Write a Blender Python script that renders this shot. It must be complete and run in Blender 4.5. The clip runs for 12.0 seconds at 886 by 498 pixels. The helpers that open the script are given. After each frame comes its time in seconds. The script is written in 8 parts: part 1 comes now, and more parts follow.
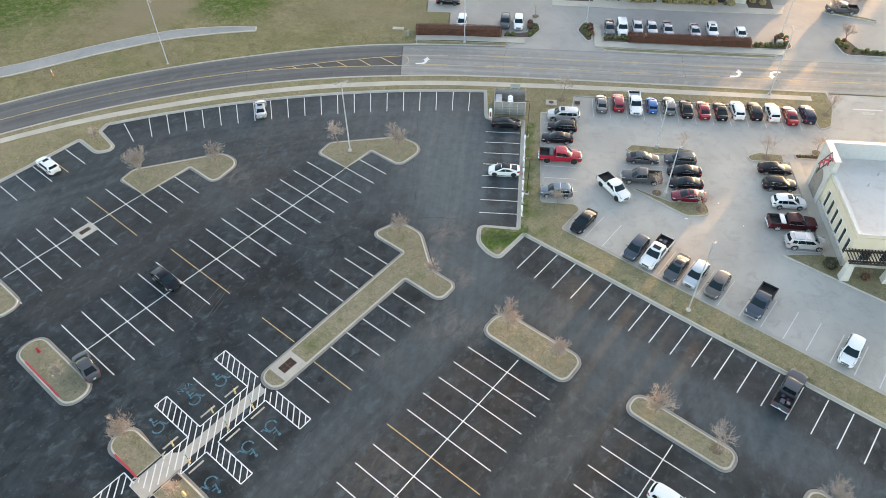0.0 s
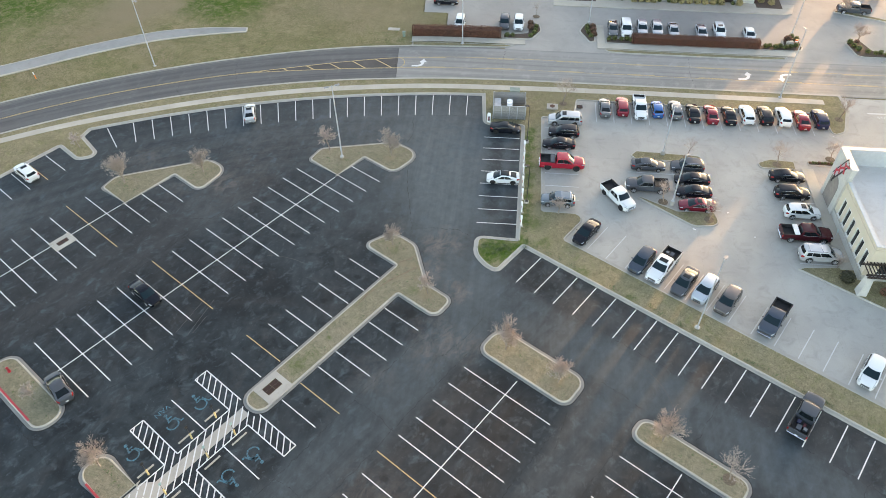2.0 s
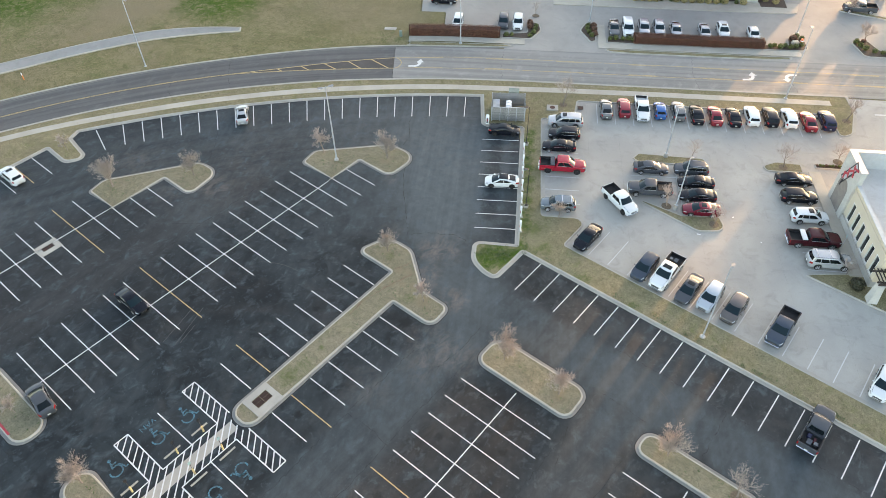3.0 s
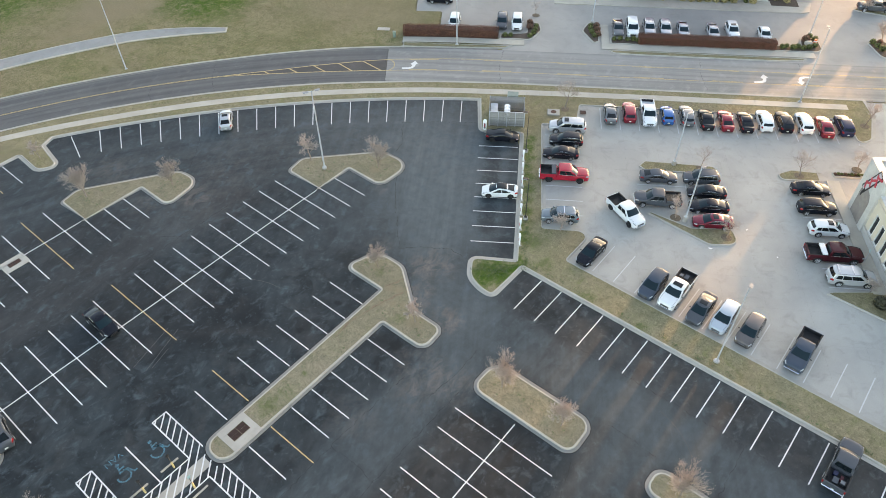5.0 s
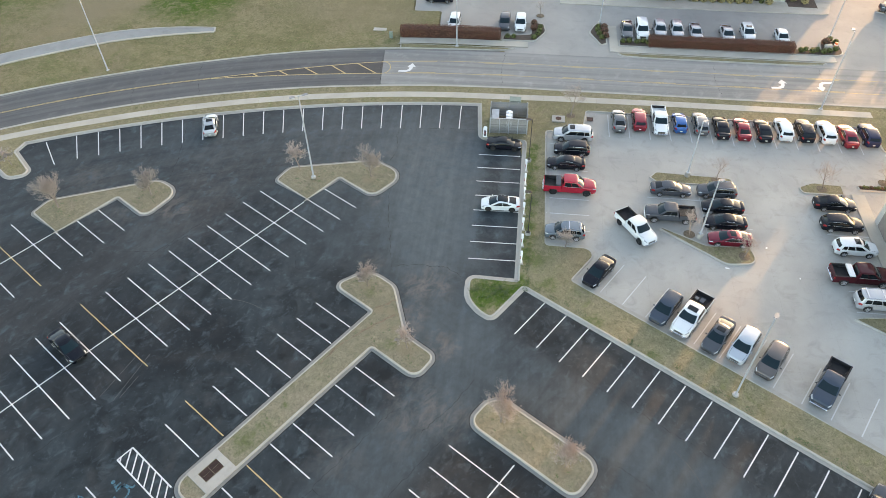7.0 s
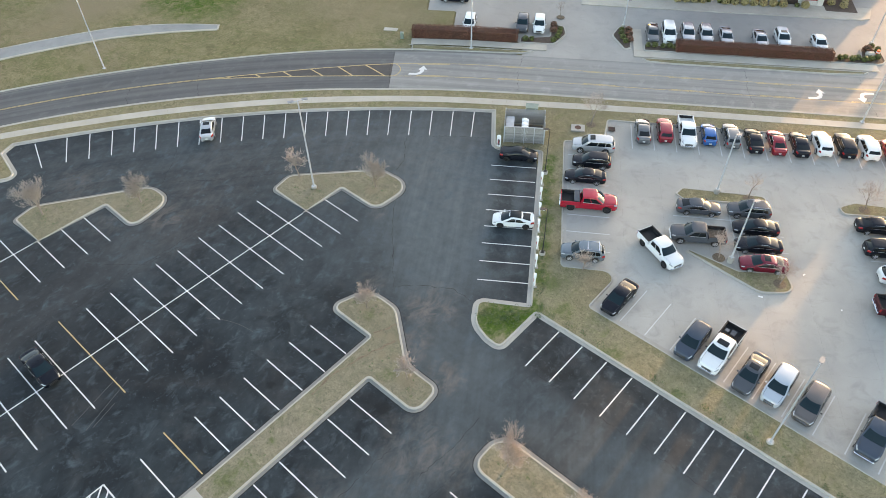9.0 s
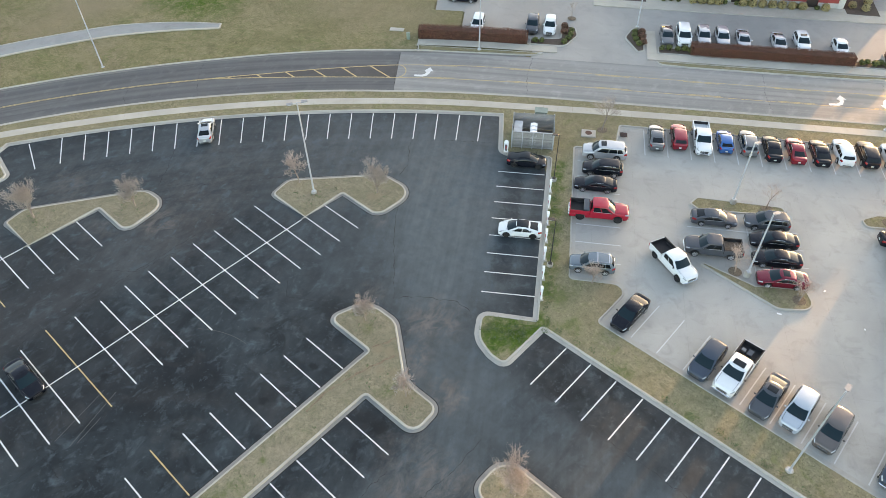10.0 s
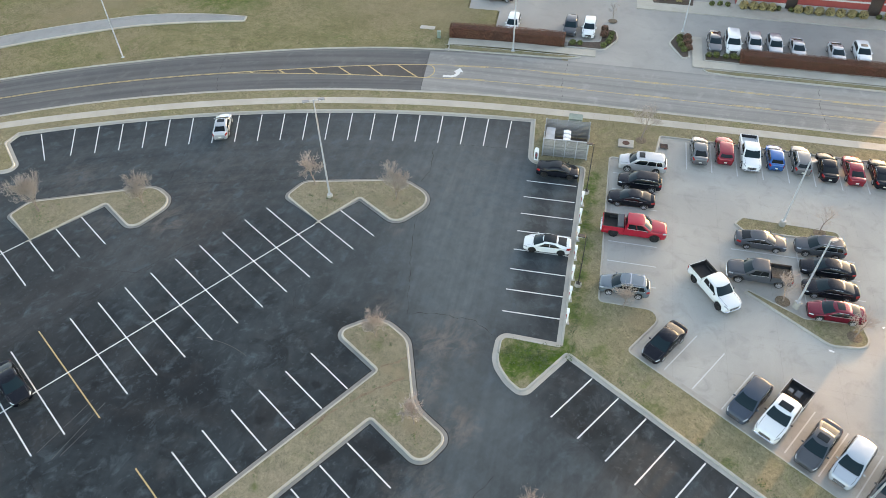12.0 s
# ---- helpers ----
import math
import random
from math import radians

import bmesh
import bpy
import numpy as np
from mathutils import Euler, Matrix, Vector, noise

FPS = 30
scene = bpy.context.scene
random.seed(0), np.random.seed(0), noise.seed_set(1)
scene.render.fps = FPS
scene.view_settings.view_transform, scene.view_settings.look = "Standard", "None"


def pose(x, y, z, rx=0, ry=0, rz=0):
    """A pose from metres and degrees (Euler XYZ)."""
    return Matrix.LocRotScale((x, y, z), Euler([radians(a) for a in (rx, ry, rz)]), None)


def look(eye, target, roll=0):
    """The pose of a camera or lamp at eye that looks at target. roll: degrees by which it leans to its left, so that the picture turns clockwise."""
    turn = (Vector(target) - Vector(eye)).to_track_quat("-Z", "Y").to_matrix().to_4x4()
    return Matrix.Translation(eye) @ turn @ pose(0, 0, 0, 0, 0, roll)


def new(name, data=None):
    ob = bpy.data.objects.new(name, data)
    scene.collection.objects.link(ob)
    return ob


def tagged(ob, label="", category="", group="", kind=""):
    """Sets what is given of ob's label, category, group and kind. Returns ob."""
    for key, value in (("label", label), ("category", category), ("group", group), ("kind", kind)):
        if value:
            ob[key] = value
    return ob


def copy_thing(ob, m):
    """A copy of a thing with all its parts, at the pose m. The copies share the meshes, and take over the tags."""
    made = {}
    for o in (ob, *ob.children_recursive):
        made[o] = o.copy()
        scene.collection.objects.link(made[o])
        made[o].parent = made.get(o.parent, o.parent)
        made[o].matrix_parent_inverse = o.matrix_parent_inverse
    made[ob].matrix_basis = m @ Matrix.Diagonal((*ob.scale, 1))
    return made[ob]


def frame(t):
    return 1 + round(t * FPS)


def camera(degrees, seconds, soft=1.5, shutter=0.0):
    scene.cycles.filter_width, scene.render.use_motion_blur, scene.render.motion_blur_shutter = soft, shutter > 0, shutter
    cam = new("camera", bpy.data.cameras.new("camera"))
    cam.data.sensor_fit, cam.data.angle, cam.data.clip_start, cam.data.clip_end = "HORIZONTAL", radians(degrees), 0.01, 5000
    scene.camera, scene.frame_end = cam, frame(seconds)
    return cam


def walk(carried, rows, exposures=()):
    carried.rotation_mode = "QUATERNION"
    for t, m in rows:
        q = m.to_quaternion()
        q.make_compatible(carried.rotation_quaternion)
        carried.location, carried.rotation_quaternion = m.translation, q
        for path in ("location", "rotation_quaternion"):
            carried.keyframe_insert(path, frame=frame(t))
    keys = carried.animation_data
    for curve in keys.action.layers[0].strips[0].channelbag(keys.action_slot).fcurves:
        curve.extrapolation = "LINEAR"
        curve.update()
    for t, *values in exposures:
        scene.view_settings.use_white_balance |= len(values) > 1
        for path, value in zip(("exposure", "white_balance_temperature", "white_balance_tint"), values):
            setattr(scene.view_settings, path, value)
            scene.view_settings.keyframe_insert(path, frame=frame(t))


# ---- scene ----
cam = camera(64.7, 12.0, soft=0.6)
PATH = [
    (0, (7.29, -8.277, 67.9), (6.39, -7.213, 66.465), -1.0),
    (0.5, (6.617, -7.364, 67.644), (5.719, -6.299, 66.209), -0.9),
    (1, (6.13, -6.372, 67.044), (5.229, -5.308, 65.609), -1.0),
    (1.5, (5.692, -5.394, 66.291), (4.788, -4.331, 64.858), -1.1),
    (2, (5.105, -4.404, 65.54), (4.201, -3.342, 64.107), -1.1),
    (2.5, (4.444, -3.384, 64.844), (3.541, -2.321, 63.41), -1.1),
    (3, (3.828, -2.299, 64.079), (2.924, -1.236, 62.646), -1.1),
    (5, (1.0, 2.349, 61.061), (0.094, 3.412, 59.63), -1.2),
    (5.5, (0.306, 3.627, 60.316), (-0.602, 4.689, 58.884), -1.2),
    (6, (-0.436, 4.864, 59.555), (-1.344, 5.925, 58.124), -1.2),
    (6.5, (-1.196, 6.1, 58.786), (-2.107, 7.16, 57.355), -1.2),
    (7, (-2.056, 7.266, 58.073), (-2.969, 8.324, 56.642), -1.1),
    (9, (-5.215, 12.228, 55.113), (-6.16, 13.258, 53.682), -1.2),
    (9.5, (-6.02, 13.47, 54.38), (-6.972, 14.493, 52.95), -1.1),
    (10, (-6.782, 14.712, 53.626), (-7.744, 15.726, 52.196), -1.2),
    (10.5, (-7.414, 15.934, 52.692), (-8.392, 16.938, 51.266), -1.2),
    (11, (-8.144, 17.034, 51.914), (-9.135, 18.029, 50.49), -1.1),
    (11.5, (-8.769, 17.863, 51.287), (-9.775, 18.843, 49.864), -1.2),
    (12, (-9.087, 18.54, 50.568), (-10.115, 19.499, 49.145), -1.3),
]
walk(cam, [(t, look(eye, target, roll)) for t, eye, target, roll in PATH], exposures=[(0.0, 2.91, 9280, 12)])

# ---- world, sun ----
SUN_ELEVATION = 3.5
SUN_BEARING = -1.5  # degrees clockwise from +y
world = bpy.data.worlds.new("evening_sky")
scene.world = world
world.use_nodes = True
wn = world.node_tree.nodes
sky = wn.new("ShaderNodeTexSky")
sky.sky_type = "NISHITA"
sky.sun_disc = False
sky.sun_elevation = radians(SUN_ELEVATION + 5.0)
sky.sun_rotation = radians(SUN_BEARING)
sky.air_density, sky.dust_density, sky.ozone_density = 0.6, 0.7, 0.8
wn["Background"].inputs["Strength"].default_value = 0.15
world.node_tree.links.new(sky.outputs[0], wn["Background"].inputs["Color"])

sun_data = bpy.data.lights.new("sun", "SUN")
sun_data.energy, sun_data.angle, sun_data.color = 2.0, radians(1.0), (1.0, 0.64, 0.37)
sun = new("sun", sun_data)
_a, _e = radians(SUN_BEARING), radians(SUN_ELEVATION)
sun.matrix_world = look((math.sin(_a) * math.cos(_e) * 200, math.cos(_a) * math.cos(_e) * 200, math.sin(_e) * 200), (0, 0, 0))


# ---- materials ----
class Mat:
    """A small node graph builder for one Principled material."""

    def __init__(self, name, rough=0.8, metal=0.0):
        self.m = bpy.data.materials.new(name)
        self.m.use_nodes = True
        self.t = self.m.node_tree
        self.b = self.t.nodes["Principled BSDF"]
        self.b.inputs["Roughness"].default_value = rough
        self.b.inputs["Metallic"].default_value = metal
        self.co = self.t.nodes.new("ShaderNodeNewGeometry").outputs["Position"]
        self.obj_co = self.t.nodes.new("ShaderNodeTexCoord").outputs["Object"]

    def link(self, a, b):
        self.t.links.new(a, b)

    def noise(self, scale, detail=4.0, rough=0.6, stretch=None, local=False, warp=0.0):
        n = self.t.nodes.new("ShaderNodeTexNoise")
        n.inputs["Scale"].default_value, n.inputs["Detail"].default_value = scale, detail
        n.inputs["Roughness"].default_value, n.inputs["Distortion"].default_value = rough, warp
        co = self.obj_co if local else self.co
        if stretch:
            k = self.t.nodes.new("ShaderNodeMapping")
            k.inputs["Scale"].default_value = stretch
            self.link(co, k.inputs["Vector"])
            co = k.outputs["Vector"]
        self.link(co, n.inputs["Vector"])
        return n.outputs["Fac"]

    def ramp(self, fac, *stops):
        r = self.t.nodes.new("ShaderNodeValToRGB")
        while len(r.color_ramp.elements) < len(stops):
            r.color_ramp.elements.new(0.5)
        for e, (p, c) in zip(r.color_ramp.elements, stops):
            e.position = p
            e.color = (*c, 1) if isinstance(c, tuple) else (c, c, c, 1)
        self.link(fac, r.inputs["Fac"])
        return r.outputs["Color"]

    def mix(self, fac, a, b, mode="MIX"):
        n = self.t.nodes.new("ShaderNodeMix")
        n.data_type, n.blend_type = "RGBA", mode
        for sock, v in ((n.inputs[0], fac), (n.inputs[6], a), (n.inputs[7], b)):
            if isinstance(v, (int, float)):
                sock.default_value = v if sock.type == "VALUE" else (v, v, v, 1)
            elif isinstance(v, tuple):
                sock.default_value = (*v, 1)
            else:
                self.link(v, sock)
        return n.outputs[2]

    def along(self, turn, lengthwise, across, detail=4.0):
        """Noise drawn out along a bearing, for wear that follows the traffic."""
        k = self.t.nodes.new("ShaderNodeMapping")
        k.vector_type = "TEXTURE"
        k.inputs["Rotation"].default_value = (0, 0, radians(turn))
        k.inputs["Scale"].default_value = (lengthwise, across, 1)
        self.link(self.co, k.inputs["Vector"])
        n = self.t.nodes.new("ShaderNodeTexNoise")
        n.inputs["Scale"].default_value, n.inputs["Detail"].default_value, n.inputs["Roughness"].default_value = 1.0, detail, 0.6
        self.link(k.outputs["Vector"], n.inputs["Vector"])
        return n.outputs["Fac"]

    def round_about(self, x, y, lengthwise, across, detail=4.0):
        """Noise drawn out along circles about (x, y), for wear in a bend."""
        d = self.t.nodes.new("ShaderNodeVectorMath")
        d.operation = "SUBTRACT"
        self.link(self.co, d.inputs[0])
        d.inputs[1].default_value = (x, y, 0)
        r = self.t.nodes.new("ShaderNodeVectorMath")
        r.operation = "LENGTH"
        self.link(d.outputs[0], r.inputs[0])
        sep = self.t.nodes.new("ShaderNodeSeparateXYZ")
        self.link(d.outputs[0], sep.inputs[0])
        com = self.t.nodes.new("ShaderNodeCombineXYZ")
        self.link(self.scaled(r.outputs["Value"], 1 / across), com.inputs[0])
        self.link(self.scaled(sep.outputs[0], 1 / lengthwise), com.inputs[1])
        self.link(self.scaled(sep.outputs[1], 1 / lengthwise), com.inputs[2])
        n = self.t.nodes.new("ShaderNodeTexNoise")
        n.inputs["Scale"].default_value, n.inputs["Detail"].default_value, n.inputs["Roughness"].default_value = 1.0, detail, 0.6
        self.link(com.outputs[0], n.inputs["Vector"])
        return n.outputs["Fac"]

    def blob(self, x, y, r, soft=0.6, rough=0.5):
        """A soft round stain at (x, y), its rim broken up by noise: 1 inside, 0 outside."""
        d = self.t.nodes.new("ShaderNodeVectorMath")
        d.operation = "DISTANCE"
        self.link(self.co, d.inputs[0])
        d.inputs[1].default_value = (x, y, 0)
        n = self.t.nodes.new("ShaderNodeMath")
        n.operation = "MULTIPLY_ADD"
        self.link(self.noise(1.6 / r, 5, 0.7, warp=0.8), n.inputs[0])
        n.inputs[1].default_value = r * rough * 2
        self.link(d.outputs["Value"], n.inputs[2])
        m = self.t.nodes.new("ShaderNodeMapRange")
        m.interpolation_type = "SMOOTHSTEP"
        self.link(n.outputs[0], m.inputs["Value"])
        m.inputs["From Min"].default_value, m.inputs["From Max"].default_value = r * (1 - soft) + r * rough, r * (1 + soft * 0.6) + r * rough
        m.inputs["To Min"].default_value, m.inputs["To Max"].default_value = 1.0, 0.0
        return m.outputs[0]

    def scaled(self, v, k):
        n = self.t.nodes.new("ShaderNodeMath")
        n.operation = "MULTIPLY"
        self.link(v, n.inputs[0])
        n.inputs[1].default_value = k
        return n.outputs[0]

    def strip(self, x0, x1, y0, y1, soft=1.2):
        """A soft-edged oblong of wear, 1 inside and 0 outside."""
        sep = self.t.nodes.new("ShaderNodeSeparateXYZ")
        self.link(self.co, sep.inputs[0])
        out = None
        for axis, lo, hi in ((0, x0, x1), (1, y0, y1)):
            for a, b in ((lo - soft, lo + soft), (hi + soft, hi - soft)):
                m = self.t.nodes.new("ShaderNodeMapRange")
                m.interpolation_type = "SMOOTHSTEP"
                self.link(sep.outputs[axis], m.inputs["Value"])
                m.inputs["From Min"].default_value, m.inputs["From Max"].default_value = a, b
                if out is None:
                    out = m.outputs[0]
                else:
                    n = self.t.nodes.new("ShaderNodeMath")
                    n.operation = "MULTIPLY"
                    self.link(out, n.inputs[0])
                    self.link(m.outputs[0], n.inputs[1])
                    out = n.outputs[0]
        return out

    def ring(self, x, y, r0, r1, soft=2.0):
        """A soft-edged ring about (x, y), 1 inside and 0 outside."""
        d = self.t.nodes.new("ShaderNodeVectorMath")
        d.operation = "DISTANCE"
        self.link(self.co, d.inputs[0])
        d.inputs[1].default_value = (x, y, 0)
        out = []
        for a, b in ((r0 - soft, r0 + soft), (r1 + soft, r1 - soft)):
            m = self.t.nodes.new("ShaderNodeMapRange")
            m.interpolation_type = "SMOOTHSTEP"
            self.link(d.outputs["Value"], m.inputs["Value"])
            m.inputs["From Min"].default_value, m.inputs["From Max"].default_value = a, b
            out.append(m.outputs[0])
        return self.mix(1.0, out[0], out[1], "MULTIPLY")

    def random(self):
        return self.t.nodes.new("ShaderNodeObjectInfo").outputs["Random"]

    def island(self):
        return self.t.nodes.new("ShaderNodeNewGeometry").outputs["Random Per Island"]

    def color(self, c):
        if isinstance(c, tuple):
            self.b.inputs["Base Color"].default_value = (*c, 1)
        else:
            self.link(c, self.b.inputs["Base Color"])
        return self

    def gloss(self, level):
        self.b.inputs["Specular IOR Level"].default_value = level
        return self

    def roughness(self, c):
        self.link(c, self.b.inputs["Roughness"])
        return self

    def bump(self, fac, dist=0.01, strength=0.5):
        n = self.t.nodes.new("ShaderNodeBump")
        n.inputs["Distance"].default_value, n.inputs["Strength"].default_value = dist, strength
        self.link(fac, n.inputs["Height"])
        self.link(n.outputs["Normal"], self.b.inputs["Normal"])
        return self


def make_asphalt(name, dark, light, dust, dust_amount, worn=(), dusty=(), lanes=(), brown=(), oil=(), bend=None, bearing=None, blotch=1.0, aisles=(), sheen=0.18):
    """Sealed asphalt: broad tone, soft scuffs, pale dusty scrapes, traffic wear, dust and oil."""
    k = Mat(name, 0.9)
    k.b.inputs["Specular IOR Level"].default_value = sheen
    tan = tuple(v * m for v, m in zip(light, (1.55, 1.12, 0.98)))
    c = k.mix(k.ramp(k.noise(0.05, 5, 0.6, warp=0.6), (0.36, 0.0), (0.64, 1.0)), dark, light)
    c = k.mix(k.ramp(k.noise(0.30, 5, 0.55, warp=1.0), (0.50, 0.0), (0.74, dust_amount)), c, dust)
    c = k.mix(k.ramp(k.noise(0.35, 4, 0.55, warp=0.8), (0.47, 0.0), (0.62, 0.7 * blotch)), c, tuple(v * 0.62 for v in dark))
    c = k.mix(k.ramp(k.noise(0.22, 5, 0.6, (1.0, 0.45, 1), warp=1.2), (0.50, 0.0), (0.66, 0.6 * blotch)), c, tuple(v * 1.35 for v in light))
    c = k.mix(k.ramp(k.noise(0.06, 4, 0.6, warp=1.0), (0.55, 0.0), (0.68, 0.4 * blotch)), c, tan)
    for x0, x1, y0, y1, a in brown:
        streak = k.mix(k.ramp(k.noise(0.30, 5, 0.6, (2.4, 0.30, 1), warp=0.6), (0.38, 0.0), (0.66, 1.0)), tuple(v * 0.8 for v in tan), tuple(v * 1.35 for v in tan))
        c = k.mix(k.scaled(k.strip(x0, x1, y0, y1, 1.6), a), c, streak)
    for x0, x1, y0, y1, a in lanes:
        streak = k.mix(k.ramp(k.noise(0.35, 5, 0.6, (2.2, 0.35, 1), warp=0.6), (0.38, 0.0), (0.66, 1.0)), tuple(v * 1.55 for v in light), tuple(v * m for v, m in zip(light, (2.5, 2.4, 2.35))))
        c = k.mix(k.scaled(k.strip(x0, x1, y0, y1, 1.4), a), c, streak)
    for x, y, r0, r1, a in aisles:
        tracks = k.mix(k.ramp(k.round_about(x, y, 26, 1.5, 5.0), (0.36, 0.0), (0.66, 1.0)), tuple(v * 0.9 for v in light), tuple(v * m for v, m in zip(light, (2.3, 2.0, 1.85))))
        c = k.mix(k.scaled(k.ring(x, y, r0, r1), a), c, tracks)
    for x, y, r, a in worn:
        c = k.mix(k.scaled(k.blob(x, y, r, 0.8, 0.7), a), c, tuple(v * m for v, m in zip(light, (3.55, 3.2, 3.0))))
    broken = k.ramp(k.noise(0.9, 7, 0.75, (1.0, 0.55, 1), warp=0.6), (0.40, 0.0), (0.62, 0.9))
    for x, y, r, a in dusty:
        c = k.mix(k.mix(1.0, k.scaled(k.blob(x, y, r, 0.8, 0.8), a), broken, "MULTIPLY"), c, dust)
    if bend or bearing:
        track = k.round_about(*bend, 60, 1.1, 2.0) if bend else k.along(bearing, 60, 1.1, 2.0)
        c = k.mix(k.ramp(track, (0.45, 0.0), (0.66, 0.8)), c, tuple(v * 1.22 for v in light))
        c = k.mix(k.ramp(track, (0.32, 0.7), (0.48, 0.0)), c, tuple(v * 0.78 for v in dark))
    # pale scrapes and flecks
    c = k.mix(k.ramp(k.noise(0.75, 6, 0.65, (1.0, 0.7, 1.0), warp=0.5), (0.54, 0.0), (0.69, 0.72 * blotch)), c, tuple(v * 2.7 for v in light))
    c = k.mix(k.ramp(k.noise(2.2, 6, 0.7, warp=0.8), (0.59, 0.0), (0.71, 0.65 * blotch)), c, tuple(v * 3.0 for v in light))
    if blotch > 0.5:
        # grime and faint drag marks in the worn lanes
        mottle = k.mix(1.0, k.ramp(k.noise(0.8, 6, 0.7, warp=0.2), (0.34, 0.88), (0.66, 1.16)), k.ramp(k.along(-57, 16.0, 0.9, 4.0), (0.36, 0.92), (0.64, 1.12)), "MULTIPLY")
        c = k.mix(1.0, c, mottle, "MULTIPLY")
        for x, y, r, a in STALL_GRIME:
            c = k.mix(k.scaled(k.blob(x, y, r, 0.7, 0.8), a), c, tuple(v * 0.9 for v in dark))
        c = k.mix(k.ramp(k.noise(1.1, 4, 0.55, warp=0.5), (0.66, 0.0), (0.74, 0.45)), c, tuple(v * 3.2 for v in light))
    for x, y, r, a in oil:
        c = k.mix(k.scaled(k.blob(x, y, r, 0.6, 0.9), a), c, tuple(v * 0.3 for v in dark))
    c = k.mix(k.ramp(k.noise(14, 3, 0.8), (0.3, 0.0), (0.7, 0.3)), c, tuple(v * 1.6 for v in dark))
    k.color(c)
    k.roughness(k.ramp(k.noise(0.3, 4), (0.3, 0.62), (0.7, 0.80)))
    k.bump(k.noise(30, 3, 0.8), 0.01, 0.35)
    return k.m


def make_concrete(name, a, b, stain, scale=1.0, dirt=0.4):
    k = Mat(name, 0.85)
    c = k.mix(k.ramp(k.noise(0.12 * scale, 5, 0.6, warp=0.5), (0.35, 0.0), (0.68, 1.0)), a, b)
    c = k.mix(k.ramp(k.noise(0.55 * scale, 6, 0.65, warp=0.8), (0.52, 0.0), (0.8, dirt)), c, stain)
    c = k.mix(k.ramp(k.noise(9 * scale, 4, 0.7), (0.35, 0.0), (0.75, 0.22)), c, stain)
    k.color(c)
    k.bump(k.noise(25, 3, 0.7), 0.006, 0.3)
    return k.m


def make_grass(name, tan, olive, green, green_at=0.6, scale=1.0, lush=(), bare=(), grain=1.0):
    """Winter turf: broad tan and olive drifts, greener and bare patches, fine blades."""
    k = Mat(name, 0.95)
    k.b.inputs["Specular IOR Level"].default_value = 0.15
    c = k.mix(k.ramp(k.noise(0.10 * scale, 6, 0.65, warp=0.8), (0.36, 0.0), (0.66, 1.0)), tan, olive)
    c = k.mix(k.ramp(k.noise(0.045 * scale, 5, 0.6, warp=1.5), (0.46, 0.0), (0.64, 0.7)), c, tuple(v * m for v, m in zip(tan, (0.80, 0.78, 0.86))))
    c = k.mix(k.ramp(k.noise(0.35 * scale, 7, 0.7, warp=1.2), (green_at, 0.0), (green_at + 0.14, 0.75)), c, green)
    c = k.mix(k.ramp(k.noise(0.9, 7, 0.75, warp=1.0), (0.46, 0.0), (0.64, 0.75 * grain)), c, tuple(v * 0.50 for v in olive))
    c = k.mix(k.ramp(k.noise(2.4, 6, 0.8, warp=0.5), (0.50, 0.0), (0.66, 0.7 * grain)), c, tuple(min(1, v * 1.5) for v in tan))
    c = k.mix(k.ramp(k.noise(5.5, 5, 0.85), (0.49, 0.0), (0.60, 0.8 * grain)), c, tuple(v * 0.36 for v in olive))
    c = k.mix(k.ramp(k.along(25, 9.0, 3.0, 6.0), (0.50, 0.0), (0.66, 0.5)), c, tuple(v * 0.66 for v in olive))
    c = k.mix(k.ramp(k.noise(0.16, 6, 0.7, warp=1.0), (0.56, 0.0), (0.72, 0.5)), c, tuple(min(1, v * 1.12) for v in tan))
    for x, y, r, a in bare:
        c = k.mix(k.scaled(k.blob(x, y, r), a), c, (0.205, 0.160, 0.105))
    c = k.mix(k.ramp(k.noise(16, 4, 0.85), (0.38, 0.0), (0.7, 0.45)), c, tuple(min(1, v * 1.5) for v in tan))
    c = k.mix(k.ramp(k.noise(22, 3, 0.85), (0.46, 0.0), (0.62, 0.4)), c, tuple(v * 0.5 for v in olive))
    clumps = k.ramp(k.noise(0.7, 6, 0.75, warp=1.0), (0.38, 0.15), (0.56, 1.0))
    green_mix = k.mix(k.ramp(k.noise(3.0, 5, 0.8), (0.35, 0.0), (0.7, 1.0)), (0.022, 0.060, 0.006), (0.085, 0.130, 0.020))
    for x, y, r, a in lush:
        c = k.mix(k.mix(1.0, k.scaled(k.blob(x, y, r, 0.7, 0.9), a), clumps, "MULTIPLY"), c, green_mix)
    k.color(c)
    k.bump(k.noise(9, 5, 0.8), 0.03, 0.35)
    return k.m


def make_paint(name, col, under, wear=0.55, amount=0.75):
    k = Mat(name, 0.6)
    w = k.ramp(k.noise(5, 6, 0.75, warp=0.5), (wear, 0.0), (wear + 0.13, amount))
    k.color(k.mix(k.ramp(k.noise(0.4, 3), (0.4, 0.0), (0.75, 0.3)), k.mix(w, col, under), tuple(v * 0.72 for v in col)))
    return k.m


def make_plain(name, col, rough=0.5, metal=0.0, vary=0.12, scale=2.0, bump=0.0):
    k = Mat(name, rough, metal)
    k.color(k.mix(k.ramp(k.noise(scale, 5, 0.65), (0.35, 0.0), (0.7, 1.0)), tuple(v * (1 - vary) for v in col), tuple(min(1.0, v * (1 + vary)) for v in col)))
    if bump:
        k.bump(k.noise(scale * 8, 4, 0.7), bump, 0.5)
    return k.m


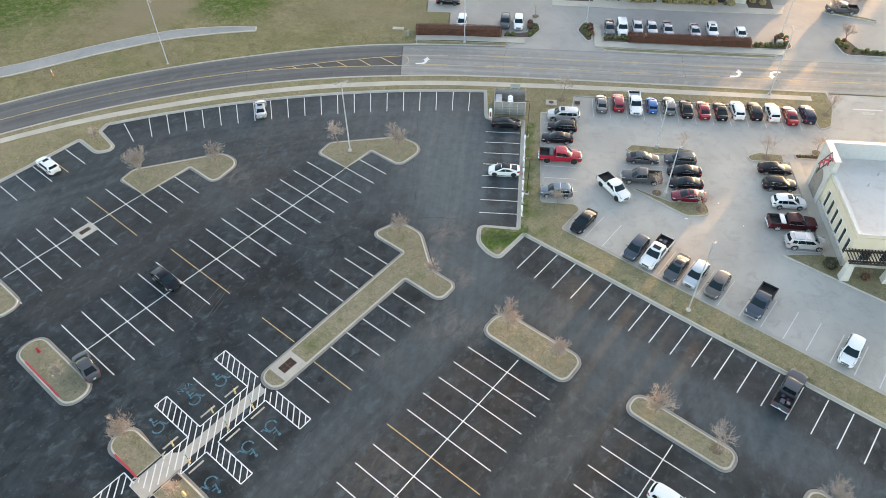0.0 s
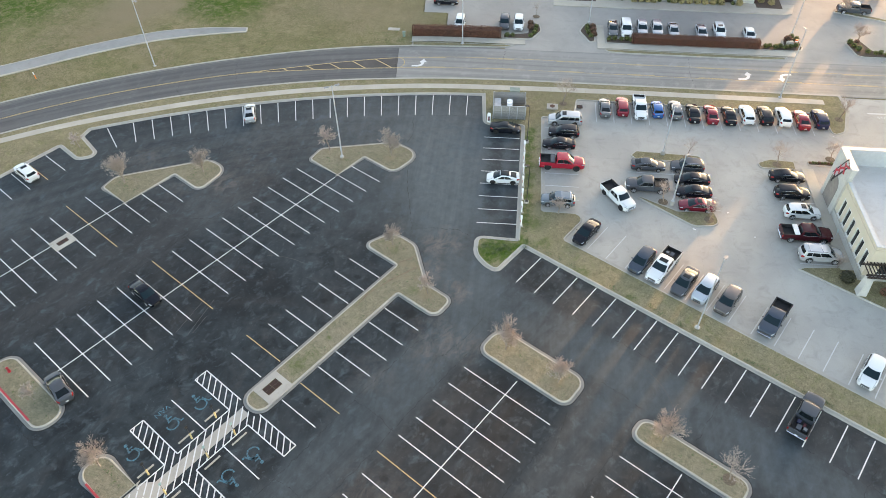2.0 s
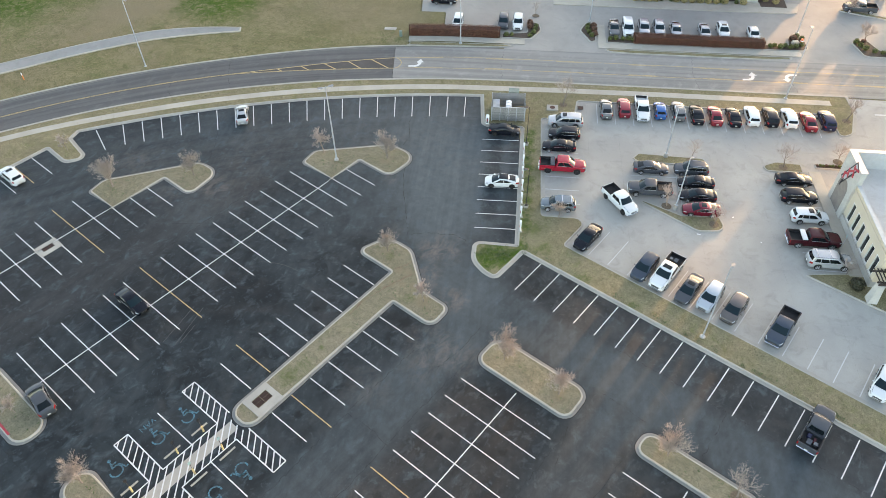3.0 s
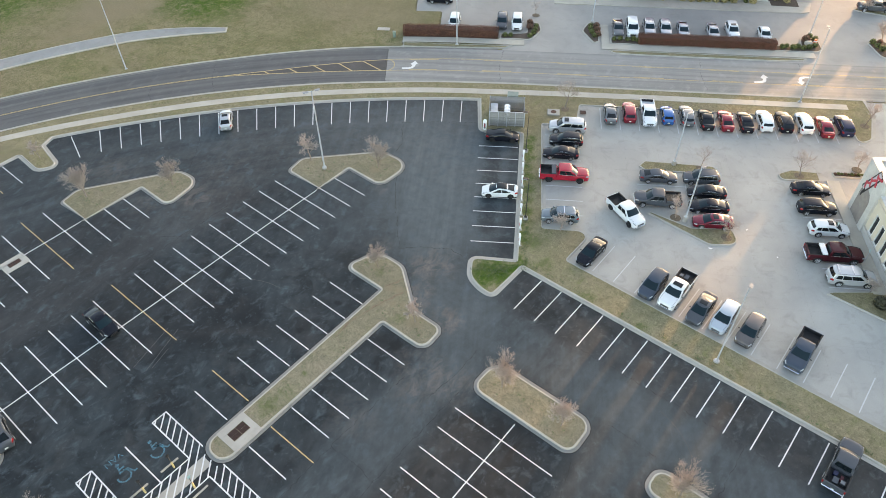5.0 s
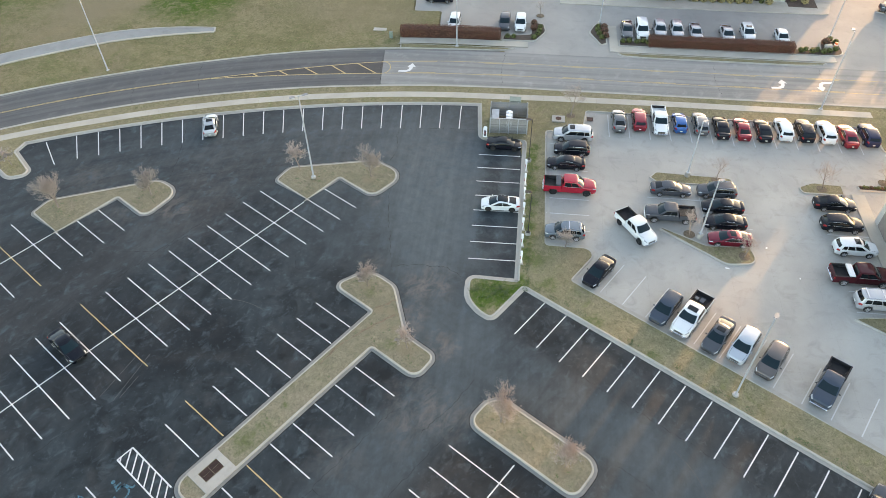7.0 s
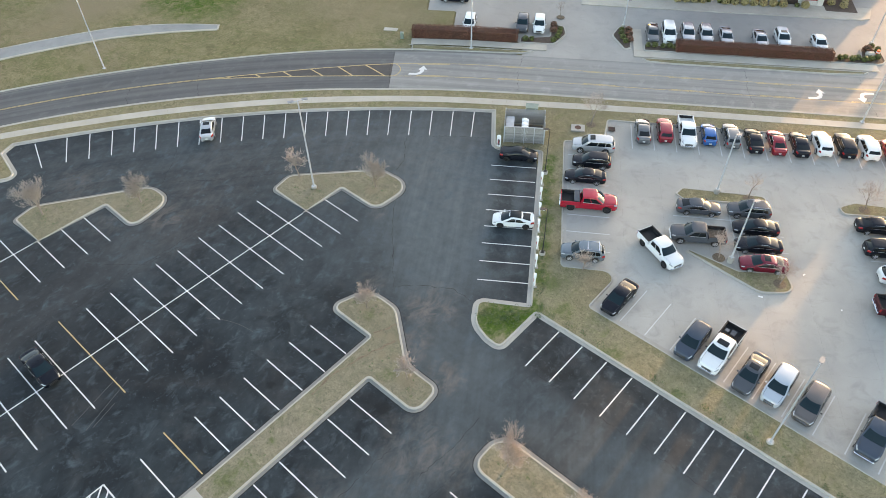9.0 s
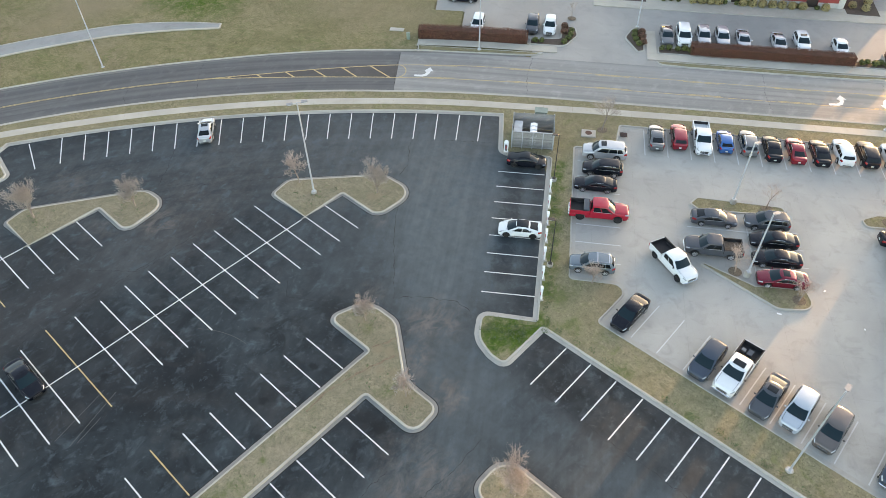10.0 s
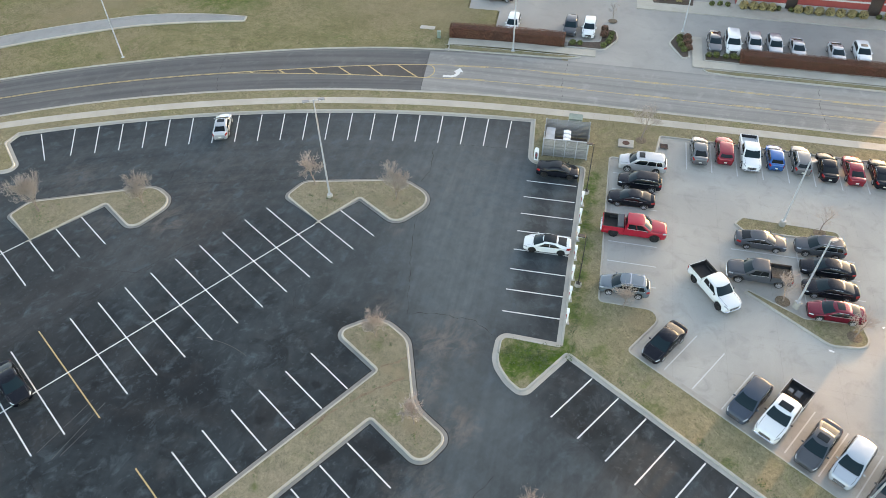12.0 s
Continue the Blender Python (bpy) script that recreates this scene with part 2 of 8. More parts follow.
WORN = ((-54.5, 64.5, 5.5, 0.6), (-49.5, 60.0, 7.5, 0.85), (-45.0, 54.5, 7.0, 0.85), (-40.5, 49.5, 5.5, 0.8), (-32.0, 41.5, 5.5, 0.55), (-25.5, 36.5, 5.0, 0.4), (-27.0, 26.0, 6.0, 0.3), (-90.0, 8.0, 6.0, 0.3), (-67.0, 30.0, 5.0, 0.3), (-8.0, 42.0, 9.0, 0.35), (10.0, 42.0, 8.0, 0.3), (-50.0, 55.0, 17.0, 0.45), (-44.0, 62.0, 10.0, 0.55), (-40.0, 53.0, 8.0, 0.4), (-33.0, 42.0, 7.0, 0.35), (-56.5, 69.6, 8.0, 0.32), (-69.3, 58.9, 8.0, 0.28), (-80.0, 46.6, 8.0, 0.22))
DUSTY = ((-36.8, 45.2, 2.6, 0.9), (-35.4, 40.8, 1.5, 1.0), (-34.2, 39.6, 1.2, 0.8), (-30.2, 39.4, 1.9, 0.9), (-37.8, 43.6, 1.6, 0.7), (-28.0, 33.0, 3.0, 0.6), (-69.4, 34.6, 2.0, 0.8), (-51.3, 51.5, 1.2, 0.6), (-24.5, 33.5, 2.5, 0.6), (-27.0, 29.5, 2.2, 0.5), (-44.0, 43.5, 1.5, 0.5), (-73.5, 30.0, 2.0, 0.4), (-29.5, 24.0, 2.5, 0.4), (-20.0, 13.0, 4.0, 0.4), (-83.0, 31.0, 3.0, 0.35), (-49.7, 63.4, 8.0, 0.16), (-61.6, 55.7, 9.0, 0.20), (-72.0, 44.5, 9.0, 0.22), (-82.0, 31.0, 8.0, 0.18), (-67.0, 34.0, 8.0, 0.14), (-86.5, 12.0, 6.0, 0.15))
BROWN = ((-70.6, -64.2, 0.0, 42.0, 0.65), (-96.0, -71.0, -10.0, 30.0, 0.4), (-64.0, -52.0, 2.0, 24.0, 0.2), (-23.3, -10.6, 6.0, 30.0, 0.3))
STALL_GRIME = tuple((-45.0 + 1.505 * i, 68.0 - 2.282 * i, 1.5, 0.65) for i in range(7)) + tuple((-42.5 + 1.505 * i, 69.6 - 2.282 * i, 1.3, 0.45) for i in range(8))
OIL = ((-41.5, 33.6, 0.5, 0.8), (-42.0, 28.2, 0.45, 0.7), (-32.4, 33.3, 0.9, 0.8), (-33.0, 17.2, 0.5, 0.8), (-32.2, 12.0, 0.45, 0.7), (-33.2, 6.4, 0.7, 0.8), (-31.6, 5.8, 0.5, 0.8), (-33.5, 1.2, 1.0, 0.7), (-20.0, 24.5, 0.5, 0.6), (-14.0, 27.2, 0.5, 0.6), (-13.5, 19.0, 0.6, 0.6), (-20.5, 16.0, 0.5, 0.6), (-55.0, 20.0, 0.4, 0.7), (-60.5, 21.5, 0.4, 0.7))
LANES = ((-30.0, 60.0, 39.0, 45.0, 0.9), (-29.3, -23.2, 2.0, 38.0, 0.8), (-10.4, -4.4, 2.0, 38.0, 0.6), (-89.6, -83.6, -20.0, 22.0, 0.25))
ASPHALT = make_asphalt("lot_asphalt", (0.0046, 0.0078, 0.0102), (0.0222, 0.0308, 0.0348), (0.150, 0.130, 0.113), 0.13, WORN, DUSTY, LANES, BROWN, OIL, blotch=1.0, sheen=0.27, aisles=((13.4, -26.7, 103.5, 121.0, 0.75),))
ASPHALT_ROAD_NEW = make_asphalt("road_asphalt_dark", (0.080, 0.081, 0.080), (0.104, 0.103, 0.100), (0.11, 0.106, 0.098), 0.15, bend=(13.5, -30.6), blotch=0.2)
ASPHALT_ROAD_OLD = make_asphalt("road_asphalt_worn", (0.184, 0.181, 0.172), (0.222, 0.216, 0.201), (0.24, 0.225, 0.203), 0.2, bearing=33.2, blotch=0.2)
GORE_ASPHALT = make_asphalt("gore_asphalt", (0.060, 0.055, 0.052), (0.082, 0.074, 0.068), (0.11, 0.10, 0.09), 0.15, blotch=0.2)
CONCRETE_LOT = make_concrete("lot_concrete", (0.22, 0.215, 0.20), (0.27, 0.26, 0.24), (0.16, 0.155, 0.14))
CONCRETE_SLAB = make_concrete("slab_concrete", (0.325, 0.312, 0.284), (0.415, 0.396, 0.356), (0.205, 0.193, 0.170), 1.0, 0.6)
CONCRETE_FAR = make_concrete("far_lot_concrete", (0.285, 0.272, 0.248), (0.35, 0.33, 0.30), (0.18, 0.17, 0.155))
GUTTER = make_concrete("gutter_concrete", (0.185, 0.182, 0.170), (0.250, 0.243, 0.224), (0.110, 0.105, 0.094), 3.0, 0.6)
GUTTER_DARK = make_concrete("stained_gutter_concrete", (0.135, 0.130, 0.120), (0.18, 0.172, 0.156), (0.09, 0.085, 0.076), 2.0, 0.5)
GUTTER_PALE = make_concrete("pale_gutter_concrete", (0.32, 0.302, 0.268), (0.40, 0.375, 0.33), (0.22, 0.20, 0.17), 2.0, 0.45)
KERB_GREY = make_concrete("kerb_concrete", (0.355, 0.328, 0.278), (0.45, 0.418, 0.355), (0.235, 0.208, 0.168), 3.0, 0.5)
KERB_LIGHT = make_concrete("kerb_light_concrete", (0.34, 0.320, 0.280), (0.42, 0.395, 0.345), (0.245, 0.225, 0.19), 3.0, 0.4)
WALK = make_concrete("sidewalk_concrete", (0.38, 0.345, 0.29), (0.46, 0.42, 0.355), (0.28, 0.25, 0.20), 2.0, 0.35)
FIELD_LUSH = ((-151.0, 42.0, 17.0, 1.0), (-160.0, 60.0, 22.0, 1.0), (-112.5, 69.5, 8.0, 1.0), (-118.0, 74.0, 10.0, 1.0), (-120.0, 80.0, 9.0, 1.0), (-108.0, 40.0, 6.0, 0.15))
FIELD_BARE = ((-127.0, 58.0, 9.0, 0.85), (-118.0, 66.0, 7.0, 0.75), (-122.0, 47.0, 5.0, 0.5), (-95.0, 84.0, 9.0, 0.4), (-84.0, 88.0, 8.0, 0.45))
VERGE_LUSH = ((-31.6, 47.0, 1.8, 0.9), (-30.6, 46.6, 1.4, 1.0), (-29.0, 48.0, 1.3, 1.0), (-41.8, 72.4, 1.0, 0.9), (-40.9, 70.6, 1.0, 0.9), (-39.6, 68.8, 1.0, 0.9), (-38.4, 67.0, 1.0, 0.9), (-37.2, 65.2, 1.0, 0.8), (-36.0, 63.3, 1.0, 0.8), (-34.8, 61.4, 1.0, 0.8), (-33.6, 59.5, 1.0, 0.8), (-32.4, 57.4, 1.2, 0.8), (-31.2, 55.4, 1.2, 0.7), (-30.2, 49.8, 2.9, 1.0), (-29.4, 50.4, 2.2, 1.0), (-32.2, 47.6, 3.0, 0.35), (-35.5, 62.5, 1.0, 0.5), (-30.5, 55.0, 1.8, 0.6), (-40.2, 69.5, 0.9, 0.6), (-37.6, 65.8, 0.8, 0.6), (-26.5, 53.2, 1.2, 0.5), (-52.5, 73.8, 1.0, 0.6), (-13.0, 51.9, 1.0, 0.5), (-20.0, 52.0, 1.2, 0.5), (-33.0, 58.0, 1.0, 0.5))
ISLAND_LUSH = ((-37.2, 19.6, 1.2, 0.5), (-37.2, 22.0, 1.2, 0.3), (-37.3, 24.6, 0.4, 0.5), (-37.8, 17.0, 0.5, 0.5), (-34.5, 36.4, 0.8, 0.4), (-41.0, 40.0, 0.7, 0.3))
VERGE_BARE = ((-1.9, 55.2, 0.5, 0.8), (-1.3, 54.4, 0.35, 0.8), (-1.2, 53.4, 0.3, 0.7), (-26.4, 58.8, 1.1, 0.5))
ISLAND_BARE = ((-38.4, 38.9, 0.6, 0.8), (-37.4, 39.4, 0.6, 0.8), (-36.4, 39.9, 0.5, 0.8), (-37.6, 36.6, 0.5, 0.7), (-36.6, 37.4, 0.5, 0.7), (-35.4, 38.0, 0.5, 0.6), (-41.9, 40.2, 0.7, 0.5), (-54.6, 53.6, 0.8, 0.8), (-60.2, 49.2, 0.9, 0.6), (-13.4, 36.2, 0.8, 0.5), (-32.8, 36.8, 1.0, 0.6), (-63.0, 49.0, 0.6, 0.5))
GRASS_FIELD = make_grass("field_grass", (0.246, 0.200, 0.116), (0.140, 0.136, 0.055), (0.070, 0.105, 0.026), 0.50, 0.7, FIELD_LUSH, FIELD_BARE)
GRASS_VERGE = make_grass("verge_grass", (0.268, 0.222, 0.137), (0.190, 0.171, 0.094), (0.130, 0.150, 0.048), 0.50, 1.0, VERGE_LUSH, VERGE_BARE, 1.0)
GRASS_ISLAND = make_grass("island_grass", (0.252, 0.216, 0.150), (0.178, 0.165, 0.104), (0.110, 0.125, 0.055), 0.52, 2.0, ISLAND_LUSH, ISLAND_BARE, 0.9)
MULCH = make_plain("bark_mulch", (0.085, 0.060, 0.045), 0.95, 0, 0.4, 6, 0.03)
PAINT_WHITE = make_paint("white_line_paint", (0.60, 0.60, 0.585), (0.07, 0.07, 0.072), 0.60, 0.75)
PAINT_WHITE_OLD = make_paint("worn_white_paint", (0.52, 0.51, 0.49), (0.34, 0.33, 0.31), 0.54, 0.7)
PAINT_YELLOW = make_paint("yellow_line_paint", (0.50, 0.355, 0.15), (0.07, 0.065, 0.06), 0.50, 0.8)
PAINT_AMBER = make_paint("amber_line_paint", (0.46, 0.32, 0.155), (0.08, 0.075, 0.07), 0.52, 0.7)
PAINT_BLUE = make_paint("blue_sign_paint", (0.035, 0.175, 0.240), (0.035, 0.045, 0.05), 0.42, 0.9)
PAINT_RED = make_paint("red_kerb_paint", (0.42, 0.035, 0.045), (0.3, 0.28, 0.25), 0.60, 0.6)
CRACK = make_plain("crack_filler", (0.008, 0.008, 0.009), 0.9)
METAL_GREY = make_plain("galvanised_steel", (0.42, 0.44, 0.46), 0.5, 0.3, 0.08, 3)
METAL_DARK = make_plain("dark_bronze_metal", (0.045, 0.042, 0.040), 0.5, 0.4, 0.15, 3)
RUST = make_plain("rusty_grate", (0.11, 0.055, 0.040), 0.85, 0.3, 0.35, 8)
BARK = make_plain("tree_bark", (0.27, 0.21, 0.17), 0.9, 0, 0.3, 12)
TWIG = make_plain("twigs", (0.375, 0.315, 0.278), 0.9, 0, 0.2, 3)


# ---- mesh helpers ----
from mathutils import geometry


def mesh_object(name, bm, mats, smooth=False):
    me = bpy.data.meshes.new(name)
    bm.to_mesh(me)
    bm.free()
    for m in mats if isinstance(mats, (list, tuple)) else [mats]:
        me.materials.append(m)
    if smooth:
        me.polygons.foreach_set("use_smooth", [True] * len(me.polygons))
        me.set_sharp_from_angle(angle=radians(38))
    return new(name, me)


def part(name, bm, material, parent, label="", smooth=False):
    ob = mesh_object(name, bm, material, smooth)
    ob.parent = parent
    if label:
        ob["label"] = label
    return ob


def empty(name, m=None):
    ob = new(name)
    ob.empty_display_size = 0.3
    if m is not None:
        ob.matrix_world = m
    return ob


def add_box(bm, cx, cy, cz, sx, sy, sz, m=None, bevel=0.0):
    mat = (m or Matrix()) @ Matrix.Translation((cx, cy, cz)) @ Matrix.Diagonal((sx, sy, sz, 1))
    r = bmesh.ops.create_cube(bm, size=1, matrix=mat)
    if bevel:
        edges = list({e for v in r["verts"] for e in v.link_edges})
        bmesh.ops.bevel(bm, geom=edges, offset=bevel, segments=1, affect="EDGES")
    return bm


def box(cx, cy, cz, sx, sy, sz, m=None, bevel=0.0):
    return add_box(bmesh.new(), cx, cy, cz, sx, sy, sz, m, bevel)


def add_tube(bm, points, radii, sides=8, cap=True):
    """A tapered tube along points."""
    rings = []
    pts = [Vector(p) for p in points]
    for i, p in enumerate(pts):
        d = (pts[min(i + 1, len(pts) - 1)] - pts[max(i - 1, 0)]).normalized()
        side = d.cross(Vector((0.31, 0.95, 0.05))).normalized()
        up = side.cross(d)
        rings.append([bm.verts.new(p + (side * math.cos(k * math.tau / sides) + up * math.sin(k * math.tau / sides)) * radii[i]) for k in range(sides)])
    for a, b in zip(rings, rings[1:]):
        for k in range(sides):
            bm.faces.new((a[k], a[(k + 1) % sides], b[(k + 1) % sides], b[k]))
    if cap:
        bm.faces.new(rings[0][::-1])
        bm.faces.new(rings[-1])
    return bm


def tube(points, radii, sides=8):
    return add_tube(bmesh.new(), points, radii, sides)


def rounded(corners, steps=6):
    """A closed outline from corners (x, y, radius), each filleted."""
    out, n = [], len(corners)
    for i, (x, y, r) in enumerate(corners):
        p = Vector((x, y))
        if r <= 0:
            out.append(p)
            continue
        a = (Vector(corners[i - 1][:2]) - p)
        b = (Vector(corners[(i + 1) % n][:2]) - p)
        half = a.angle(b) / 2
        d = min(r / math.tan(half), a.length * 0.499, b.length * 0.499)
        r = d * math.tan(half)
        bis = (a.normalized() + b.normalized()).normalized()
        c = p + bis * (r / math.sin(half))
        s, e = p + a.normalized() * d - c, p + b.normalized() * d - c
        turn = s.angle_signed(e)
        for k in range(steps + 1):
            v = s.copy()
            v.rotate(Matrix.Rotation(-turn * k / steps, 2))
            out.append(c + v)
    return [tuple(p) for p in out]


def area(pts):
    return sum(a[0] * b[1] - b[0] * a[1] for a, b in zip(pts, pts[1:] + pts[:1])) / 2


def offset(pts, d, closed=True):
    """The outline moved to its left by d."""
    out, n = [], len(pts)
    for i, p in enumerate(pts):
        p = Vector(p)
        a = Vector(pts[i - 1]) if closed or i else None
        b = Vector(pts[(i + 1) % n]) if closed or i < n - 1 else None
        da = (p - a).normalized() if a is not None and (p - a).length > 1e-6 else None
        db = (b - p).normalized() if b is not None and (b - p).length > 1e-6 else None
        da, db = da or db, db or da
        na, nb = Vector((-da.y, da.x)), Vector((-db.y, db.x))
        m = (na + nb)
        m = m.normalized() if m.length > 1e-6 else na
        out.append(tuple(p + m * (d / max(0.4, m.dot(na)))))
    return out


def flat(pts, z, depth=0.0):
    """A level polygon, with skirts of the given depth."""
    bm = bmesh.new()
    pts = pts if area(pts) > 0 else pts[::-1]
    if len(pts) > 4:
        n = len(pts)
        vs, _, tris, *_ = geometry.delaunay_2d_cdt([Vector(p) for p in pts], [(i, (i + 1) % n) for i in range(n)], [], 1, 1e-5)
        made = [bm.verts.new((*v, z)) for v in vs]
        for tri in tris:
            bm.faces.new([made[i] for i in tri])
        top = [bm.verts.new((x, y, z)) for x, y in pts]
    else:
        top = [bm.verts.new((x, y, z)) for x, y in pts]
        bm.faces.new(top)
    if depth:
        low = [bm.verts.new((x, y, z - depth)) for x, y in pts]
        for i in range(len(pts)):
            j = (i + 1) % len(pts)
            bm.faces.new((top[j], top[i], low[i], low[j]))
    return bm


def sweep(line, profile, closed, gutter=0):
    """A profile of (distance to the left, height) swept along a level line."""
    bm = bmesh.new()
    rows = []
    for d, z in profile:
        rows.append([bm.verts.new((x, y, z)) for x, y in offset(line, d, closed)])
    n = len(line)
    for k, (a, b) in enumerate(zip(rows, rows[1:])):
        for i in range(n if closed else n - 1):
            j = (i + 1) % n
            bm.faces.new((a[i], a[j], b[j], b[i])).material_index = 1 if k < gutter else 0
    if not closed:
        for k, flip in ((0, True), (n - 1, False)):
            vs = [r[k] for r in rows]
            bm.faces.new(vs if flip else vs[::-1])
    return bm


KERB_H, GRASS_Z = 0.15, 0.125
# outward is negative: gutter pan, face, top and the drop to the soil
KERB_PROFILE = [(-0.34, -0.02), (-0.34, 0.016), (-0.02, 0.006), (0.015, 0.115), (0.045, KERB_H), (0.17, KERB_H), (0.19, 0.10)]


def island(name, outline, soil, label, category="traffic island", kerb=KERB_GREY, profile=KERB_PROFILE, inset=0.22, pan=0.0):
    """A raised bed with its kerb all round. The kerb's face lies inset from the outline, its gutter at the outline."""
    pts = outline if area(outline) > 0 else outline[::-1]
    pts = [p for i, p in enumerate(pts) if (Vector(p) - Vector(pts[i - 1])).length > 1e-3]
    pts = offset(pts, inset)
    clean = [p for i, p in enumerate(pts) if (Vector(p) - Vector(pts[i - 1])).length > 1e-3]
    thing = tagged(empty(name), label, category, kind="structure")
    if kerb is KERB_LIGHT and not pan:  # no gutter pan against concrete
        profile = [(-0.07, -0.02), (-0.07, 0.013), (-0.02, 0.011)] + profile[3:]
    elif pan:
        profile = [(-pan, -0.02), (-pan, 0.020), (-0.02, 0.012)] + profile[3:]
    part("kerb", sweep(clean, profile, True, 2), [kerb, GUTTER if kerb is KERB_GREY else GUTTER_PALE if pan else kerb], thing)
    if kerb is KERB_GREY:
        edge = profile[0][0]
        part("joint", sweep(clean, [(edge - 0.07, -0.02), (edge - 0.07, 0.005), (edge + 0.01, 0.006)], True), CRACK, thing, "dark gap between gutter and asphalt")
    part("grass_bed", flat(offset(clean, 0.16), GRASS_Z), soil, thing)
    return thing


# ---- the road's line: an arc, then a straight ----
RC = Vector((13.5, -30.6))
ROAD_TURN = 33.2
RU = Vector((math.cos(radians(ROAD_TURN)), math.sin(radians(ROAD_TURN))))
RN = Vector((-RU.y, RU.x))
R_REF = 136.0


def road_at(s, r):
    """The place s metres along the road (0 where the bend ends) and r metres from the bend's centre."""
    if s >= 0:
        return tuple(RC + RU * s + RN * r)
    a = radians(90 + ROAD_TURN) - s / R_REF
    return (RC.x + r * math.cos(a), RC.y + r * math.sin(a))


def road_line(r, s0, s1, step=3.0):
    n = max(1, int(abs(s1 - s0) / step))
    return [road_at(s0 + (s1 - s0) * i / n, r) for i in range(n + 1)]




def run(table, s):
    """A width or distance that changes along the road, from a table of (s, value)."""
    return float(np.interp(s, [a for a, _ in table], [b for _, b in table]))


FAR_EDGE = ((-90, 139.2), (-55, 139.25), (-40, 139.5), (-30, 140.0), (-20, 140.45), (-4, 140.6), (8, 141.1))
NEAR_EDGE = ((-60, 130.6), (-35, 130.4), (-15, 130.35), (-2, 130.75), (8, 131.05))
WALK_MID = ((-90, 128.5), (-73, 128.1), (-57, 127.5), (-39, 127.42), (-20, 127.55), (-4, 127.97), (14, 128.5), (30, 128.68))


def edge_line(table, s0, s1, plus=0.0, step=3.0):
    n = max(1, int(abs(s1 - s0) / step))
    return [road_at(q, run(table, q) + plus) for q in (s0 + (s1 - s0) * i / n for i in range(n + 1))]



# ---- ground, lots and road ----
ground = tagged(mesh_object("ground", flat([(-2500, -2500), (2500, -2500), (2500, 2500), (-2500, 2500)], -0.08), GRASS_FIELD),
                "wide flat ground of dry winter grass", "ground", kind="structure")
lot = tagged(mesh_object("parking_lot", flat([(-100, -60), (60, -60), (60, 54), (-26, 54), (-30, 58), (-50, 78), (-58, 78), (-100, 40)], 0.0, 0.05), ASPHALT),
             "dark asphalt parking lot with dusty stains and cracks", "parking lot", kind="structure")
concrete_lot = tagged(mesh_object("concrete_lot", flat(
    [(-44, 76.5), (-28, 53.5), (60, 53.5), (70, 110), road_at(60, 130.6), road_at(14, 130.6), road_at(14, 122)], 0.004, 0.05), CONCRETE_LOT),
    "pale grey concrete parking lot with worn joints", "parking lot", kind="structure")
road_new = tagged(mesh_object("road", flat(edge_line(NEAR_EDGE, -190, -13.9, -0.3) + edge_line(FAR_EDGE, -13.9, -190, 0.1), 0.002, 0.05), ASPHALT_ROAD_NEW),
                  "dark resurfaced asphalt road in a long bend", "road", kind="structure")
road_old = tagged(mesh_object("road", flat(edge_line(NEAR_EDGE, -13.9, 320, -0.3) + edge_line(FAR_EDGE, 320, -13.9, 0.1), 0.006, 0.05), ASPHALT_ROAD_OLD),
                  "worn pale grey asphalt road with a turning lane", "road", kind="structure")
far_lot = tagged(mesh_object("far_lot", flat([road_at(-10.2, 153.9), road_at(-6, 153.7), road_at(-6, 146.3), road_at(4.8, 145.2), road_at(4.8, 141.0), road_at(26, 141.1), road_at(26, 146),
                 road_at(48, 145.5), road_at(48, 141), road_at(130, 141), road_at(130, 190), road_at(-10.2, 190)], 0.010, 0.05), CONCRETE_FAR),
                 "grey concrete parking lot across the road", "parking lot", kind="structure")

# the field beyond the road, level with its kerb
field = tagged(mesh_object("field", flat(edge_line(FAR_EDGE, -190, -11.8, 0.72) + [road_at(-11.8, 144.0), road_at(-11.5, 146.2), road_at(-6.2, 146.3), road_at(-6.2, 153.6), road_at(-10.4, 153.8), road_at(-10.4, 420), (-600, 400), (-600, -150)], GRASS_Z, 0.3), GRASS_FIELD),
               "open field of patchy dry winter grass", "field", kind="structure")


def kerb_run(name, line, label, light=False, profile=KERB_PROFILE):
    return tagged(mesh_object(name, sweep(line, profile, False, 2), [KERB_LIGHT if light else KERB_GREY, GUTTER_DARK]), label, "kerb", kind="structure")


kerb_run("kerb_far_bend", edge_line(FAR_EDGE, -190, 4, 0.55), "concrete kerb along the far side of the bend", profile=[(-0.50, -0.02), (-0.50, 0.014)] + KERB_PROFILE[2:])

# ---- the verge between the road and the lots, one bed with a kerb all round ----
LOT_C, LOT_R = Vector((13.4, -26.7)), 122.4


def lot_arc(deg, r=LOT_R - 0.15):
    r += 0.0035 * (deg - 134) ** 2
    return (LOT_C.x + r * math.cos(radians(deg)), LOT_C.y + r * math.sin(radians(deg)))


